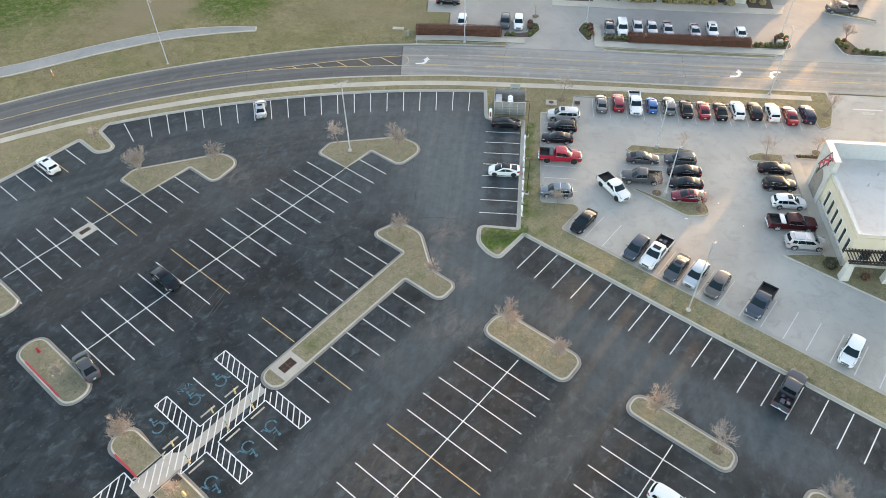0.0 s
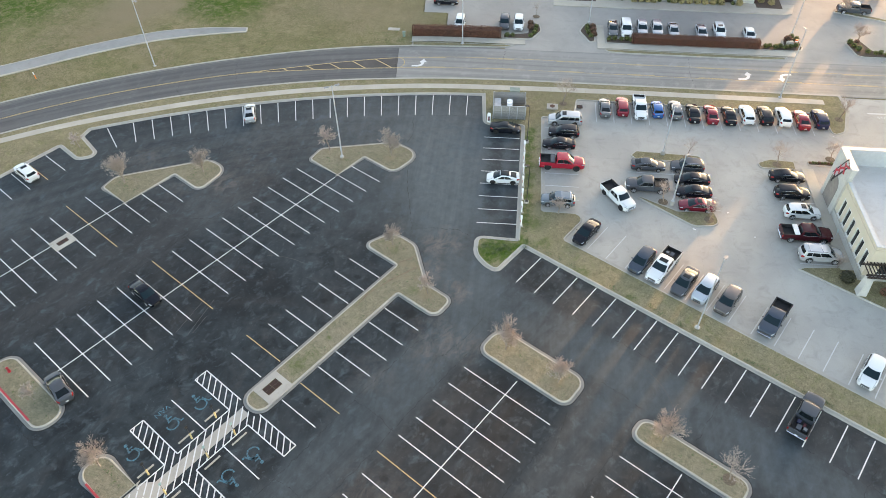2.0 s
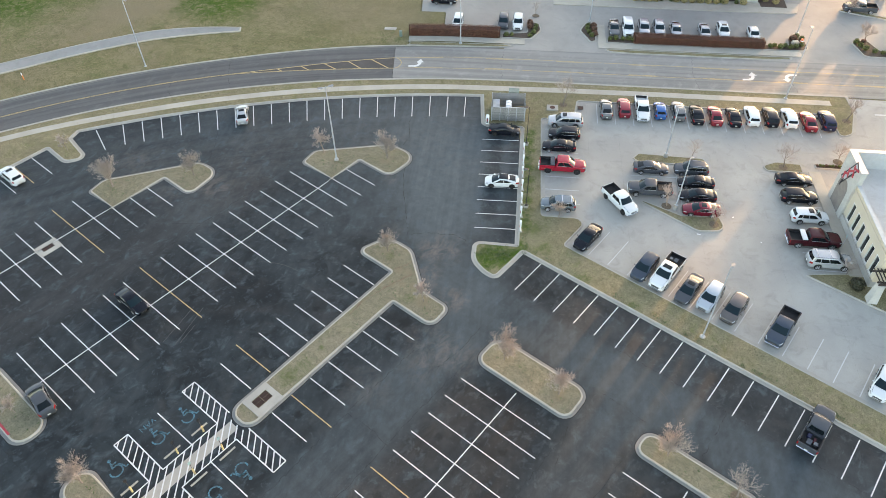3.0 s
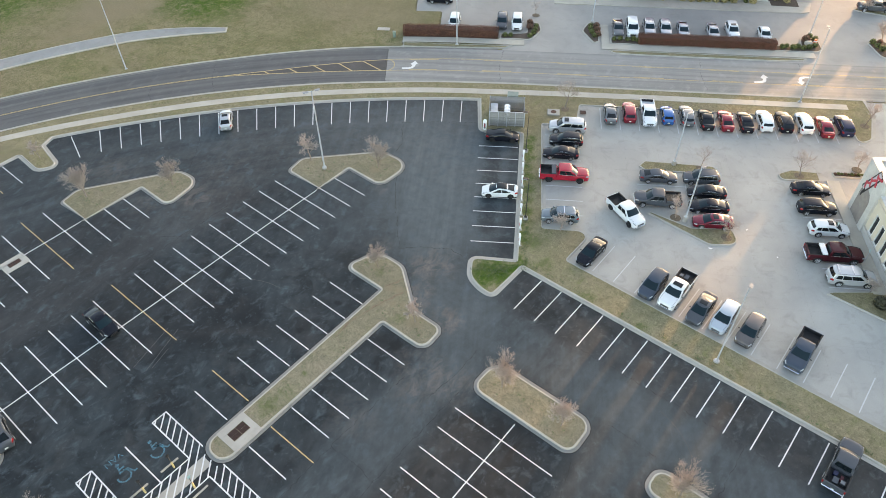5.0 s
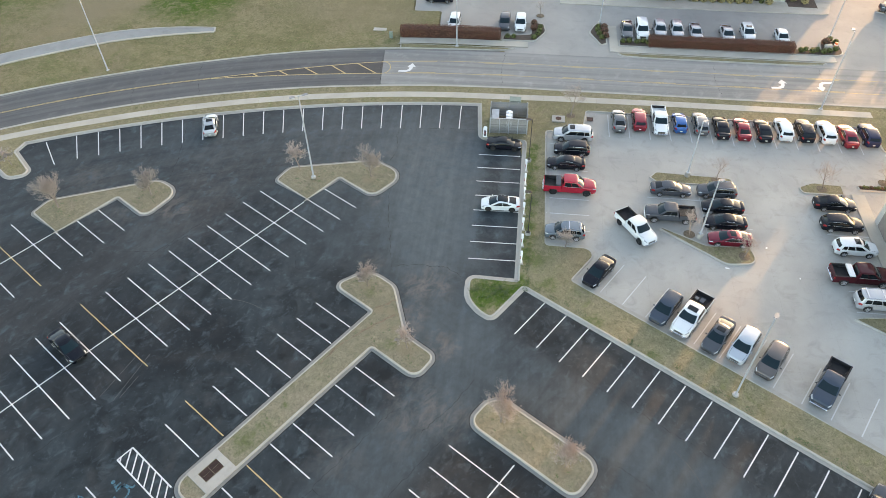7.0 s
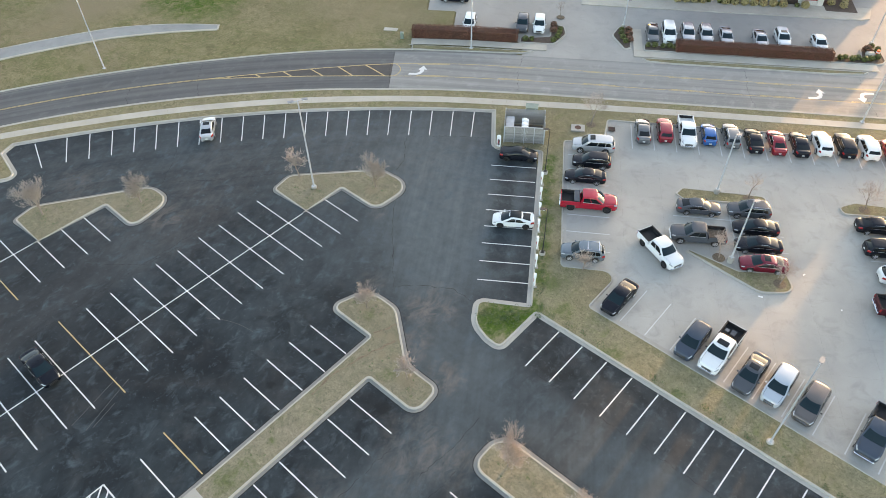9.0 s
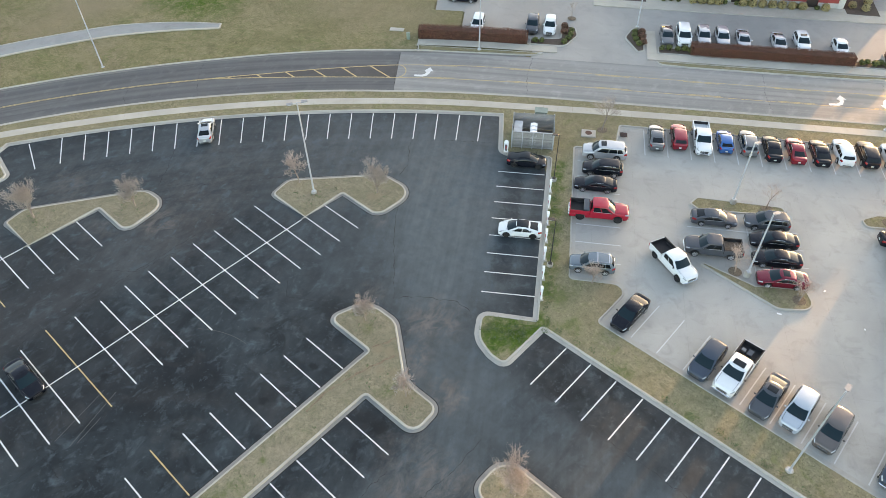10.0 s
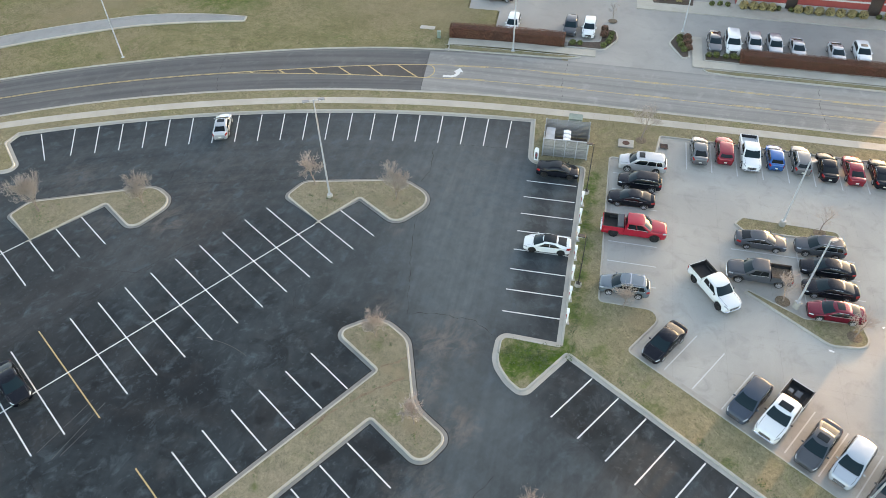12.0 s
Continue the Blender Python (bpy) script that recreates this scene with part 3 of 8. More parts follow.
north = edge_line(NEAR_EDGE, 60, -165, -0.12)  # road side, from right to left
lot_edge = [(-96.4, -60, 0), (-96.4, 24.2, 0.4), (-91.2, 24.0, 1.6), (-89.6, 26.6, 1.3), (-95.9, 27.6, 0.3)]
lot_edge += [(*lot_arc(a), 0) for a in np.linspace(153.0, 123.2, 16)]
lot_edge += [(-48.7, 69.5, 1.3), (-43.6, 72.8, 0.3), (-29.62, 51.6, 0.1), (-34.2, 48.75, 0.9), (-32.4, 46.0, 3.5), (-30.2, 45.35, 1.5), (-28.4, 45.3, 0.8), (-28.35, 51.2, 0.2),
             (70, 51.5, 0), (70, 55.6, 0), (-24.75, 55.6, 0.2), (-24.75, 62.0, 1.3), (-30.2, 58.5, 0.2), (-42.4, 76.6, 0.2), (-38.3, 79.4, 0.2), (*road_at(17.5, 125.6), 0.2),
             (*road_at(55.8, 125.3), 0.4), (*road_at(55.9, 119.3), 1.2), (*road_at(58.3, 120.6), 1.6), (*road_at(60.3, 127.0), 2.5)]
verge_outline = rounded([(x, y, 0) for x, y in north] + lot_edge)
verge = island("verge", verge_outline, GRASS_VERGE, "dry grass verge with a concrete kerb between road and lots", "verge", KERB_LIGHT, inset=0.15, pan=0.42)

# ---- sidewalks ----
def slabs(name, r0, r1, s0, s1, size, z, label, mid=None):
    """A sidewalk of single concrete slabs, laid along the road with open joints."""
    walk_way = tagged(empty(name), label, "sidewalk", kind="structure")
    n = int(round((s1 - s0) / size))
    for i in range(n):
        a, b = s0 + (s1 - s0) * i / n + 0.006, s0 + (s1 - s0) * (i + 1) / n - 0.006
        da, db = (run(mid, a), run(mid, b)) if mid else (0, 0)
        part("slab", flat([road_at(a, r0 + da), road_at(b, r0 + db), road_at(b, r1 + db), road_at(a, r1 + da)], z + 0.0015 * ((i * 7) % 3), 0.1), WALK, walk_way)
    return walk_way


slabs("sidewalk", -0.68, 0.68, -130, 57, 1.9, 0.145, "buff concrete sidewalk running along the verge", WALK_MID)

# ---- islands ----
island("island", rounded([(-82.5, 22.6, 0.7), (-76.65, 22.75, 0.15), (-76.5, 31.0, 0.15), (-70.6, 31.0, 1.3), (-71.5, 37.0, 2.4), (-75.6, 36.7, 2.4), (-83.2, 25.4, 1.8)]),
               GRASS_ISLAND, "wedge-shaped kerbed island with dry grass and two bare trees")
island("island", rounded([(-63.9, 45.8, 0.9), (-57.6, 45.85, 0.15), (-57.5, 51.4, 0.15), (-51.6, 51.4, 1.5), (-51.3, 57.6, 2.6), (-56.6, 57.3, 3.0), (-64.5, 49.0, 1.6)]),
               GRASS_ISLAND, "wedge-shaped kerbed island with a lamp post and bare trees")
isl_c = island("island", rounded([(-35.5, 12.6, 1.5), (-35.5, 34.6, 0.15), (-29.5, 34.6, 1.3), (-29.7, 38.3, 1.2), (-33.9, 38.3, 2.6), (-39.5, 42.6, 2.4), (-43.6, 42.6, 2.8), (-45.1, 38.05, 1.0), (-39.15, 38.05, 0.15), (-38.9, 12.6, 1.5)]),
               GRASS_ISLAND, "long T-shaped kerbed island of dry grass")
island("island", rounded([(-22.95, 34.1, 1.4), (-10.8, 34.1, 1.3), (-10.8, 38.6, 1.6), (-22.95, 38.6, 2.0)]), GRASS_ISLAND, "rounded kerbed island with two bare budding trees")
island("island", rounded([(-4.1, 35.4, 1.2), (8.1, 35.4, 1.2), (8.1, 38.5, 1.3), (-4.1, 38.5, 1.3)]), GRASS_ISLAND, "narrow rounded kerbed island with two bare trees")
island("island", rounded([(14.9, 36.6, 1.2), (27.1, 36.6, 1.2), (27.1, 39.7, 1.3), (14.9, 39.7, 1.3)]), GRASS_ISLAND, "narrow rounded kerbed island with a bare tree")
island("island", rounded([(-64.3, -3.6, 1.7), (-52.0, -3.6, 1.7), (-52.0, 0.25, 1.7), (-64.3, 0.25, 1.7)]), GRASS_ISLAND, "oval kerbed island with a red fire-lane edge")
island("island", rounded([(-45.0, -3.4, 1.6), (-38.9, -3.4, 0.1), (-38.9, 0.15, 0.1), (-45.0, 0.15, 1.6)]), GRASS_ISLAND, "rounded kerbed island with a red fire-lane edge and a bare tree")
island("island", rounded([(-36.3, -3.4, 0.1), (-30.2, -3.4, 1.6), (-30.2, 0.15, 1.6), (-36.3, 0.15, 0.3)]), GRASS_ISLAND, "rounded kerbed island beside the crosswalk")
island("island", rounded([(-83.0, -2.6, 1.6), (-70.6, -2.6, 1.6), (-70.6, 1.3, 1.6), (-83.0, 1.3, 1.6)]), GRASS_ISLAND, "rounded kerbed island at the end of a stall row")

# concrete lot islands
island("island", rounded([(-27.1, 76.5, 0.3), (-27.0, 78.3, 0.8), (-18.6, 83.3, 0.9), (-17.3, 81.7, 0.9), (-25.6, 76.1, 0.4)]), GRASS_VERGE, "narrow kerbed island of dry grass in the concrete lot", kerb=KERB_LIGHT)
island("island", rounded([(-21.5, 68.7, 0.3), (-12.6, 68.2, 1.8), (-9.5, 70.8, 1.5), (-11.8, 73.1, 0.8), (-15.9, 70.1, 0.3), (-21.5, 69.6, 0.3)]), GRASS_VERGE, "triangular kerbed island of dry grass in the concrete lot", kerb=KERB_LIGHT)
island("island", rounded([(-11.9, 86.6, 1.2), (-10.6, 88.8, 1.5), (-7.3, 90.6, 0.2), (-6.1, 88.6, 0.2), (-10.6, 85.6, 0.8)]), GRASS_VERGE, "small kerbed island with a staked bare tree", kerb=KERB_LIGHT)
island("island", rounded([(0.3, 69.2, 0.8), (1.2, 70.4, 0.4), (7.3, 75.1, 0.1), (30, 88, 0), (45, 64, 0), (13.8, 69.2, 1)]), GRASS_VERGE, "planted bed of dry grass round the restaurant", "planted bed", kerb=KERB_LIGHT)

# far side of the road
island("island", rounded([road_at(-11.8, 141.0) + (0.2,), road_at(4.8, 141.3) + (1.5,), road_at(8.2, 142.75) + (0.4,), road_at(-11.8, 142.75) + (0.1,)]), GRASS_VERGE, "thin strip of dry grass beside the road", "verge", KERB_LIGHT)
slabs("sidewalk", 142.75, 144.4, -11.8, 8.4, 1.9, 0.15, "grey concrete sidewalk beside the dark red hedge")

# ---- painted lines, each a thin piece of its lot ----
STRIPES = {}


def stripe(a, b, paint, parent, width=0.12, z=0.007, name="stripe"):
    a, b = Vector(a), Vector(b)
    d = b - a
    key = (round(d.length, 2), paint.name, width)
    if key not in STRIPES:
        bm = box(0, 0, 0, d.length, width, 0.004)
        STRIPES[key] = bpy.data.meshes.new("stripe")
        bm.to_mesh(STRIPES[key])
        bm.free()
        STRIPES[key].materials.append(paint)
    ob = new(name, STRIPES[key])
    ob.parent = parent
    ob.matrix_world = Matrix.Translation((*((a + b) / 2), z)) @ Matrix.Rotation(math.atan2(d.y, d.x), 4, "Z")
    return ob


PITCH = 2.73
for k in range(18):  # the long double row
    y = 48.85 - PITCH * k
    if k == 11:
        stripe((-64.2, y), (-51.5, y), PAINT_AMBER, lot)
    else:
        stripe((-57.85 if k < 2 else -63.65, y), (-52.05, y), PAINT_WHITE, lot)
stripe((-57.8, 45.55), (-57.8, 48.85 - PITCH * 17 - 0.4), PAINT_WHITE, lot, z=0.012)
for k in range(-3, 8):  # the double row by the left kerb
    y = 20.15 - PITCH * k
    if k == 1:
        stripe((-82.9, y), (-70.1, y), PAINT_AMBER, lot)
    else:
        stripe((-76.9 if k < 0 else -82.4, y), (-70.8, y), PAINT_WHITE, lot)
stripe((-77.0, 22.4), (-77.0, 1.8), PAINT_WHITE, lot, z=0.012)
for k in range(9):  # upper side of the T-shaped island
    y = 35.25 - 2.735 * k
    if k < 8:
        stripe((-45.2 if k == 6 else -44.5, y), (-39.3, y), PAINT_AMBER if k == 6 else PAINT_WHITE, lot)
for k in range(7):  # lower side
    y = 32.05 - 2.74 * k
    stripe((-35.3, y), (-29.2 if k == 5 else -30.0, y), PAINT_AMBER if k == 5 else PAINT_WHITE, lot)
for k in range(13):  # lower double rows
    y = 31.4 - PITCH * k
    if k == 5:
        stripe((-23.1, y), (-10.4, y), PAINT_AMBER, lot)
    else:
        stripe((-22.6, y), (-11.1, y), PAINT_WHITE, lot)
stripe((-16.9, 33.6), (-16.9, -3), PAINT_WHITE, lot, z=0.012)
for k in range(13):
    y = 32.85 - PITCH * k
    stripe((-3.7, y), (7.8, y), PAINT_WHITE, lot)
stripe((2.05, 35.0), (2.05, -3), PAINT_WHITE, lot, z=0.012)
for k in range(10):
    y = 34.1 - PITCH * k
    stripe((15.3, y), (26.8, y), PAINT_WHITE, lot)
for k in range(19):  # row below the grass strip
    x = -25.45 + 2.738 * k
    stripe((x, 45.45), (x + 0.05, 50.85), PAINT_WHITE, lot)
for k in range(12):  # left kerb
    y = 21.5 - 2.74 * k
    stripe((-95.9, y), (-90.3, y), PAINT_AMBER if k == 1 else PAINT_WHITE, lot)
for k in range(20):  # the bend
    a = 124.42 + 1.344 * k
    stripe(lot_arc(a, 121.85), lot_arc(a - 0.05, 116.35), PAINT_WHITE, lot)
stripe((-94.8, 31.3), (-89.3, 29.5), PAINT_WHITE, lot)
for k in range(8):  # charging row
    o = Vector((-46.75, 66.75)) + Vector((1.548, -2.262)) * k
    stripe(o, o + Vector((4.55, 3.12)), PAINT_WHITE, lot)


# ---- crosswalk and accessible bays ----
CROSS_X0, CROSS_X1 = -38.75, -35.75
crossing = tagged(mesh_object("crosswalk", flat([(-37.9, -3.3), (-36.6, -3.3), (-36.6, 12.2), (-37.9, 12.2)], 0.006, 0.02), GUTTER_PALE),
                  "pale concrete crosswalk strip with white hatching", "crosswalk", kind="structure")
tagged(mesh_object("landing", flat([(-38.9, -4.2), (-36.3, -4.2), (-36.3, 1.4), (-37.9, 1.4), (-38.9, 0.4)], 0.009, 0.02), GUTTER_PALE), "concrete landing between two islands", "pavement", kind="structure")


def clip_strip(x0, x1, y0, y1, c, slope):
    """The stretch of the line y = c + slope * x inside a box, or None."""
    ts = [max(x0, min((y0 - c) / slope, (y1 - c) / slope)), min(x1, max((y0 - c) / slope, (y1 - c) / slope))]
    return ((ts[0], c + slope * ts[0]), (ts[1], c + slope * ts[1])) if ts[1] - ts[0] > 0.15 else None


def hatched(x0, x1, y0, y1, slope, pitch, border=True):
    lo, hi = y0 - max(slope * x0, slope * x1), y1 - min(slope * x0, slope * x1)
    c = math.ceil(lo / pitch) * pitch
    while c < hi:
        seg = clip_strip(x0, x1, y0, y1, c, slope)
        if seg:
            stripe(*seg, PAINT_WHITE, crossing, 0.13, 0.018)
        c += pitch
    if border:
        for a, b in (((x0, y0), (x1, y0)), ((x0, y1), (x1, y1)), ((x0 if x0 < -40 else x1, y0), (x0 if x0 < -40 else x1, y1))):
            stripe(a, b, PAINT_WHITE, crossing, 0.13, 0.0225)


hatched(CROSS_X0, CROSS_X1, -0.2, 12.4, -1.08, 1.02, False)
hatched(-38.75, -36.65, -3.4, -0.3, -1.08, 1.02, False)
hatched(-44.75, CROSS_X0, 11.2, 12.8, -1.08, 1.02)
hatched(-44.85, CROSS_X0, 3.0, 4.6, -1.08, 1.02)
hatched(CROSS_X1, -30.05, 11.3, 12.9, -1.08, 1.02)
hatched(CROSS_X1, -30.05, 3.2, 4.7, -1.08, 1.02)
hatched(-40.5, CROSS_X0 + 0.1, -9.0, -3.7, -1.08, 1.02)
stripe((CROSS_X0, 4.6), (CROSS_X0, 11.2), PAINT_WHITE, crossing, 0.13, 0.0225)
stripe((CROSS_X0, -0.2), (CROSS_X0, 3.0), PAINT_WHITE, crossing, 0.13, 0.0225)
stripe((CROSS_X1, 4.7), (CROSS_X1, 11.3), PAINT_WHITE, crossing, 0.13, 0.0225)
stripe((CROSS_X1, -0.2), (CROSS_X1, 3.2), PAINT_WHITE, crossing, 0.13, 0.0225)
stripe((-44.6, 8.0), (CROSS_X0, 8.05), PAINT_WHITE, lot)
stripe((CROSS_X1, 8.1), (-30.1, 8.1), PAINT_WHITE, lot)


def ring_arc(bm, cx, cy, r, w, a0, a1, z=0.0, steps=14):
    rows = []
    for k in range(steps + 1):
        a = radians(a0 + (a1 - a0) * k / steps)
        rows.append([bm.verts.new((cx + q * math.cos(a), cy + q * math.sin(a), z)) for q in (r - w / 2, r + w / 2)])
    for a, b in zip(rows, rows[1:]):
        bm.faces.new((a[0], a[1], b[1], b[0]))


def bay_symbol(x, y, turn):
    """The blue accessible-bay symbol: a wheel, and a seated line above it."""
    bm = bmesh.new()
    ring_arc(bm, 0, 0, 0.55, 0.15, -200, 70)
    for a, b in (((-0.12, 0.35), (0.05, 1.05)), ((0.0, 0.45), (0.55, 0.42)), ((0.52, 0.46), (0.80, -0.30)), ((0.78, -0.28), (1.05, -0.22)), ((0.0, 0.78), (0.45, 0.76))):
        d = Vector(b) - Vector(a)
        n = Vector((-d.y, d.x)).normalized() * 0.075
        bm.faces.new([bm.verts.new((*(Vector(p) + q), 0)) for p, q in ((a, -n), (b, -n), (b, n), (a, n))])
    ring_arc(bm, 0.09, 1.27, 0.09, 0.16, 0, 360, steps=10)
    ob = tagged(mesh_object("bay_symbol", bm, PAINT_BLUE), "faded blue wheelchair symbol painted on asphalt", "road marking", "accessible bays", "structure")
    ob.matrix_world = pose(x, y, 0.012, 0, 0, turn) @ Matrix.Scale(1.15, 4)
    return ob


for x, y, turn in ((-41.7, 9.7, 90), (-42.0, 6.3, 90), (-42.2, 1.6, 90), (-32.8, 9.6, -90), (-32.8, 6.4, -90), (-32.6, 1.4, -90)):
    bay_symbol(x, y, turn)


def painted_word(word, m, size, paint, label, stretch=1.0):
    cu = bpy.data.curves.new("painted_word", "FONT")
    cu.body, cu.size, cu.align_x, cu.align_y = word, size, "CENTER", "CENTER"
    tmp = bpy.data.objects.new("painted_word", cu)
    me = bpy.data.meshes.new_from_object(tmp)
    bpy.data.objects.remove(tmp)
    me.materials.append(paint)
    ob = tagged(new("painted_word", me), label, "road marking", kind="structure")
    ob.matrix_world = m @ Matrix.Diagonal((1, stretch, 1, 1))
    return ob


painted_word("VAN", pose(-44.2, 6.5, 0.012, 0, 0, -90), 0.9, PAINT_BLUE, "faded blue word VAN painted on asphalt")
painted_word("STOP", pose(*road_at(65.3, 125.2), 0.016, 0, 0, ROAD_TURN), 0.85, PAINT_WHITE_OLD, "white word STOP painted on concrete", 1.0)
stripe(road_at(63.0, 126.3), road_at(67.8, 126.3), PAINT_WHITE_OLD, concrete_lot, 0.35, 0.014)

# ---- road markings ----
def band_line(r0, r1, s0, s1, width, paint, parent, z=0.0125):
    """A painted line that may drift across the road from r0 to r1."""
    n = max(2, int(abs(s1 - s0) / 3))
    line = [road_at(s0 + (s1 - s0) * i / n, r0 + (r1 - r0) * i / n) for i in range(n + 1)]
    left, right = offset(line, width / 2, False), offset(line, -width / 2, False)
    bm = bmesh.new()
    a, b = [bm.verts.new((*p, z)) for p in left], [bm.verts.new((*p, z)) for p in right]
    for i in range(n):
        bm.faces.new((b[i], b[i + 1], a[i + 1], a[i]))
    return part("stripe", bm, paint, parent)


UPPER = ((-40.5, 134.98), (-34, 135.2), (-30.5, 135.45), (-26, 135.9), (-21.7, 136.28), (-17.5, 136.75), (-13.9, 137.05), (-5, 137.5), (8, 137.8), (160, 137.95))
LOWER = ((-40.5, 134.85), (-34, 134.35), (-30.5, 134.1), (-26, 133.92), (-21.4, 133.75), (-13.8, 133.7), (-5, 133.9), (8, 134.25), (160, 134.4))


def edge_stripe(table, plus, s0, s1, width, paint, parent, z=0.0125):
    """A painted line that follows a table of (s, r) along the road."""
    line = edge_line(table, s0, s1, plus, 2.0)
    bm = bmesh.new()
    a, b = ([bm.verts.new((*p, z)) for p in offset(line, d, False)] for d in (width / 2, -width / 2))
    for i in range(len(line) - 1):
        bm.faces.new((b[i], b[i + 1], a[i + 1], a[i]))
    return part("stripe", bm, paint, parent)


for r in (134.85, 135.03):
    band_line(r, r, -150, -40.5, 0.10, PAINT_YELLOW, road_new)
part("gore_patch", flat(edge_line(UPPER, -40, -13.9, 0, 2.0) + edge_line(LOWER, -13.9, -40, 0, 2.0), 0.008, 0.004), GORE_ASPHALT, road_new, "older dark brown asphalt inside the hatched wedge")
for table, inner in ((UPPER, -0.22), (LOWER, 0.22)):
    edge_stripe(table, 0, -40.5, -13.9, 0.17, PAINT_YELLOW, road_new, 0.014)
    edge_stripe(table, 0, -13.9, 160, 0.11, PAINT_YELLOW, road_old, 0.016)
    for k in range(14):
        q = -10.2 + 12.1 * k
        edge_stripe(table, inner, q, q + 4.7, 0.13, PAINT_YELLOW, road_old, 0.016)
for q0, q1 in ((-38.2, -37.7), (-34.1, -33.25), (-30.05, -28.6), (-26.05, -24.0), (-21.95, -19.55), (-17.95, -14.8)):
    stripe(road_at(q0, run(UPPER, q0)), road_at(q1, run(LOWER, q1)), PAINT_YELLOW, road_new, 0.22, 0.0165)
nose = [road_at(-13.9 + 1.25 * math.cos(radians(a)), 135.38 + 1.68 * math.sin(radians(a))) for a in range(-90, 91, 15)]
for a, b in zip(nose, nose[1:]):
    stripe(a, b, PAINT_YELLOW, road_old, 0.13, 0.016)


def turn_arrow(s, r, back):
    """A white left-turn arrow in the middle lane."""
    bm = bmesh.new()
    pts = [(-1.0, -0.72), (-0.2, -0.64), (0.12, -0.45), (0.28, -0.1), (0.32, 0.22), (-0.02, 0.22), (0.50, 1.05), (1.02, 0.22), (0.70, 0.22), (0.64, -0.25), (0.42, -0.75), (0.0, -1.02), (-1.0, -1.08)]
    bm.faces.new([bm.verts.new((x, y, 0)) for x, y in pts][::-1])
    bmesh.ops.triangulate(bm, faces=bm.faces)
    ob = tagged(mesh_object("turn_arrow", bm, PAINT_WHITE), "white left-turn arrow painted on the road", "road marking", "turn arrows", "structure")
    ob.matrix_world = pose(*road_at(s, r), 0.018, 0, 0, ROAD_TURN + (180 if back else 0)) @ Matrix.Scale(1.25, 4)


turn_arrow(-10.0, 135.4, False)
turn_arrow(45.9, 135.8, False)
turn_arrow(52.5, 135.7, True)

# ---- concrete lot lines ----
for k in range(14):
    stripe(road_at(20.33 + 2.755 * k, 125.3 - 0.05 * k), road_at(20.33 + 2.755 * k, 120.1 - 0.05 * k), PAINT_WHITE_OLD, concrete_lot, 0.11, 0.011)
for k in range(7):
    o = Vector((-41.0, 74.6)) + Vector((1.53, -2.34)) * k
    stripe(o, o + RU * 5.2, PAINT_WHITE_OLD, concrete_lot, 0.11, 0.011)
for k in range(22):
    x = -21.6 + 2.745 * k
    stripe((x, 56.0), (x - 0.02, 61.2), PAINT_WHITE_OLD, concrete_lot, 0.11, 0.011)
stripe((-25.2, 73.2), (-19.4, 77.0), PAINT_WHITE_OLD, concrete_lot, 0.11, 0.011)
stripe((-21.2, 78.6), (-15.9, 70.8), PAINT_WHITE_OLD, concrete_lot, 0.11, 0.012)
for k in range(4):
    o = Vector((-20.2, 77.1)) + Vector((1.45, -2.12)) * k
    stripe(o, o + RU * 5.4, PAINT_WHITE_OLD, concrete_lot, 0.11, 0.0135)
for k in range(7):
    o = Vector((-9.0, 85.4)) + Vector((1.62, -2.45)) * k
    stripe(o, o + RU * 5.6, PAINT_WHITE_OLD, concrete_lot, 0.11, 0.011)

# ---- vehicles ----
def make_car_paint(name, col, metal=0.35, rough=0.17):
    k = Mat(name, rough, metal)
    k.color(k.mix(k.ramp(k.noise(3.0, 5, 0.7, local=True), (0.45, 0.0), (0.8, 0.25)), col, tuple(v * 0.8 + 0.02 for v in col)))
    dark = max(col) < 0.1
    k.b.inputs["Specular IOR Level"].default_value = 0.07 if dark else 0.35
    k.b.inputs["Coat Weight"].default_value = 0.42 if dark else 0.5
    k.b.inputs["Coat Roughness"].default_value = 0.02
    return k.m


CAR_PAINTS = {
    "white": (0.64, 0.66, 0.66), "silver": (0.42, 0.43, 0.44), "grey": (0.13, 0.135, 0.14), "dark grey": (0.066, 0.073, 0.083), "black": (0.0065, 0.0080, 0.0125),
    "red": (0.37, 0.008, 0.024), "dark red": (0.15, 0.008, 0.022), "blue": (0.014, 0.105, 0.300), "navy": (0.016, 0.020, 0.050), "slate blue": (0.044, 0.060, 0.082),
    "light blue silver": (0.40, 0.45, 0.49), "brown grey": (0.11, 0.098, 0.092), "blue grey": (0.13, 0.165, 0.19), "maroon": (0.055, 0.008, 0.012), "brick red": (0.235, 0.014, 0.026)}
CAR_PAINTS = {k: make_car_paint(k.replace(" ", "_") + "_car_paint", v, 0.0 if k in ("white", "black", "red", "dark grey", "navy", "maroon", "slate blue") else 0.3) for k, v in CAR_PAINTS.items()}
CAR_GLASS = Mat("car_glass", 0.03).color((0.005, 0.009, 0.011)).gloss(0.30).m
SCREEN_GLASS = Mat("windscreen_glass", 0.02).color((0.006, 0.018, 0.023)).gloss(0.30).m
TYRE = make_plain("tyre_rubber", (0.016, 0.016, 0.016), 0.85)
RIM = make_plain("alloy_rim", (0.50, 0.50, 0.51), 0.35, 0.3)
RIM_DARK = make_plain("dark_rim", (0.05, 0.05, 0.052), 0.35, 0.6)
TRIM = make_plain("black_plastic_trim", (0.018, 0.018, 0.019), 0.6)
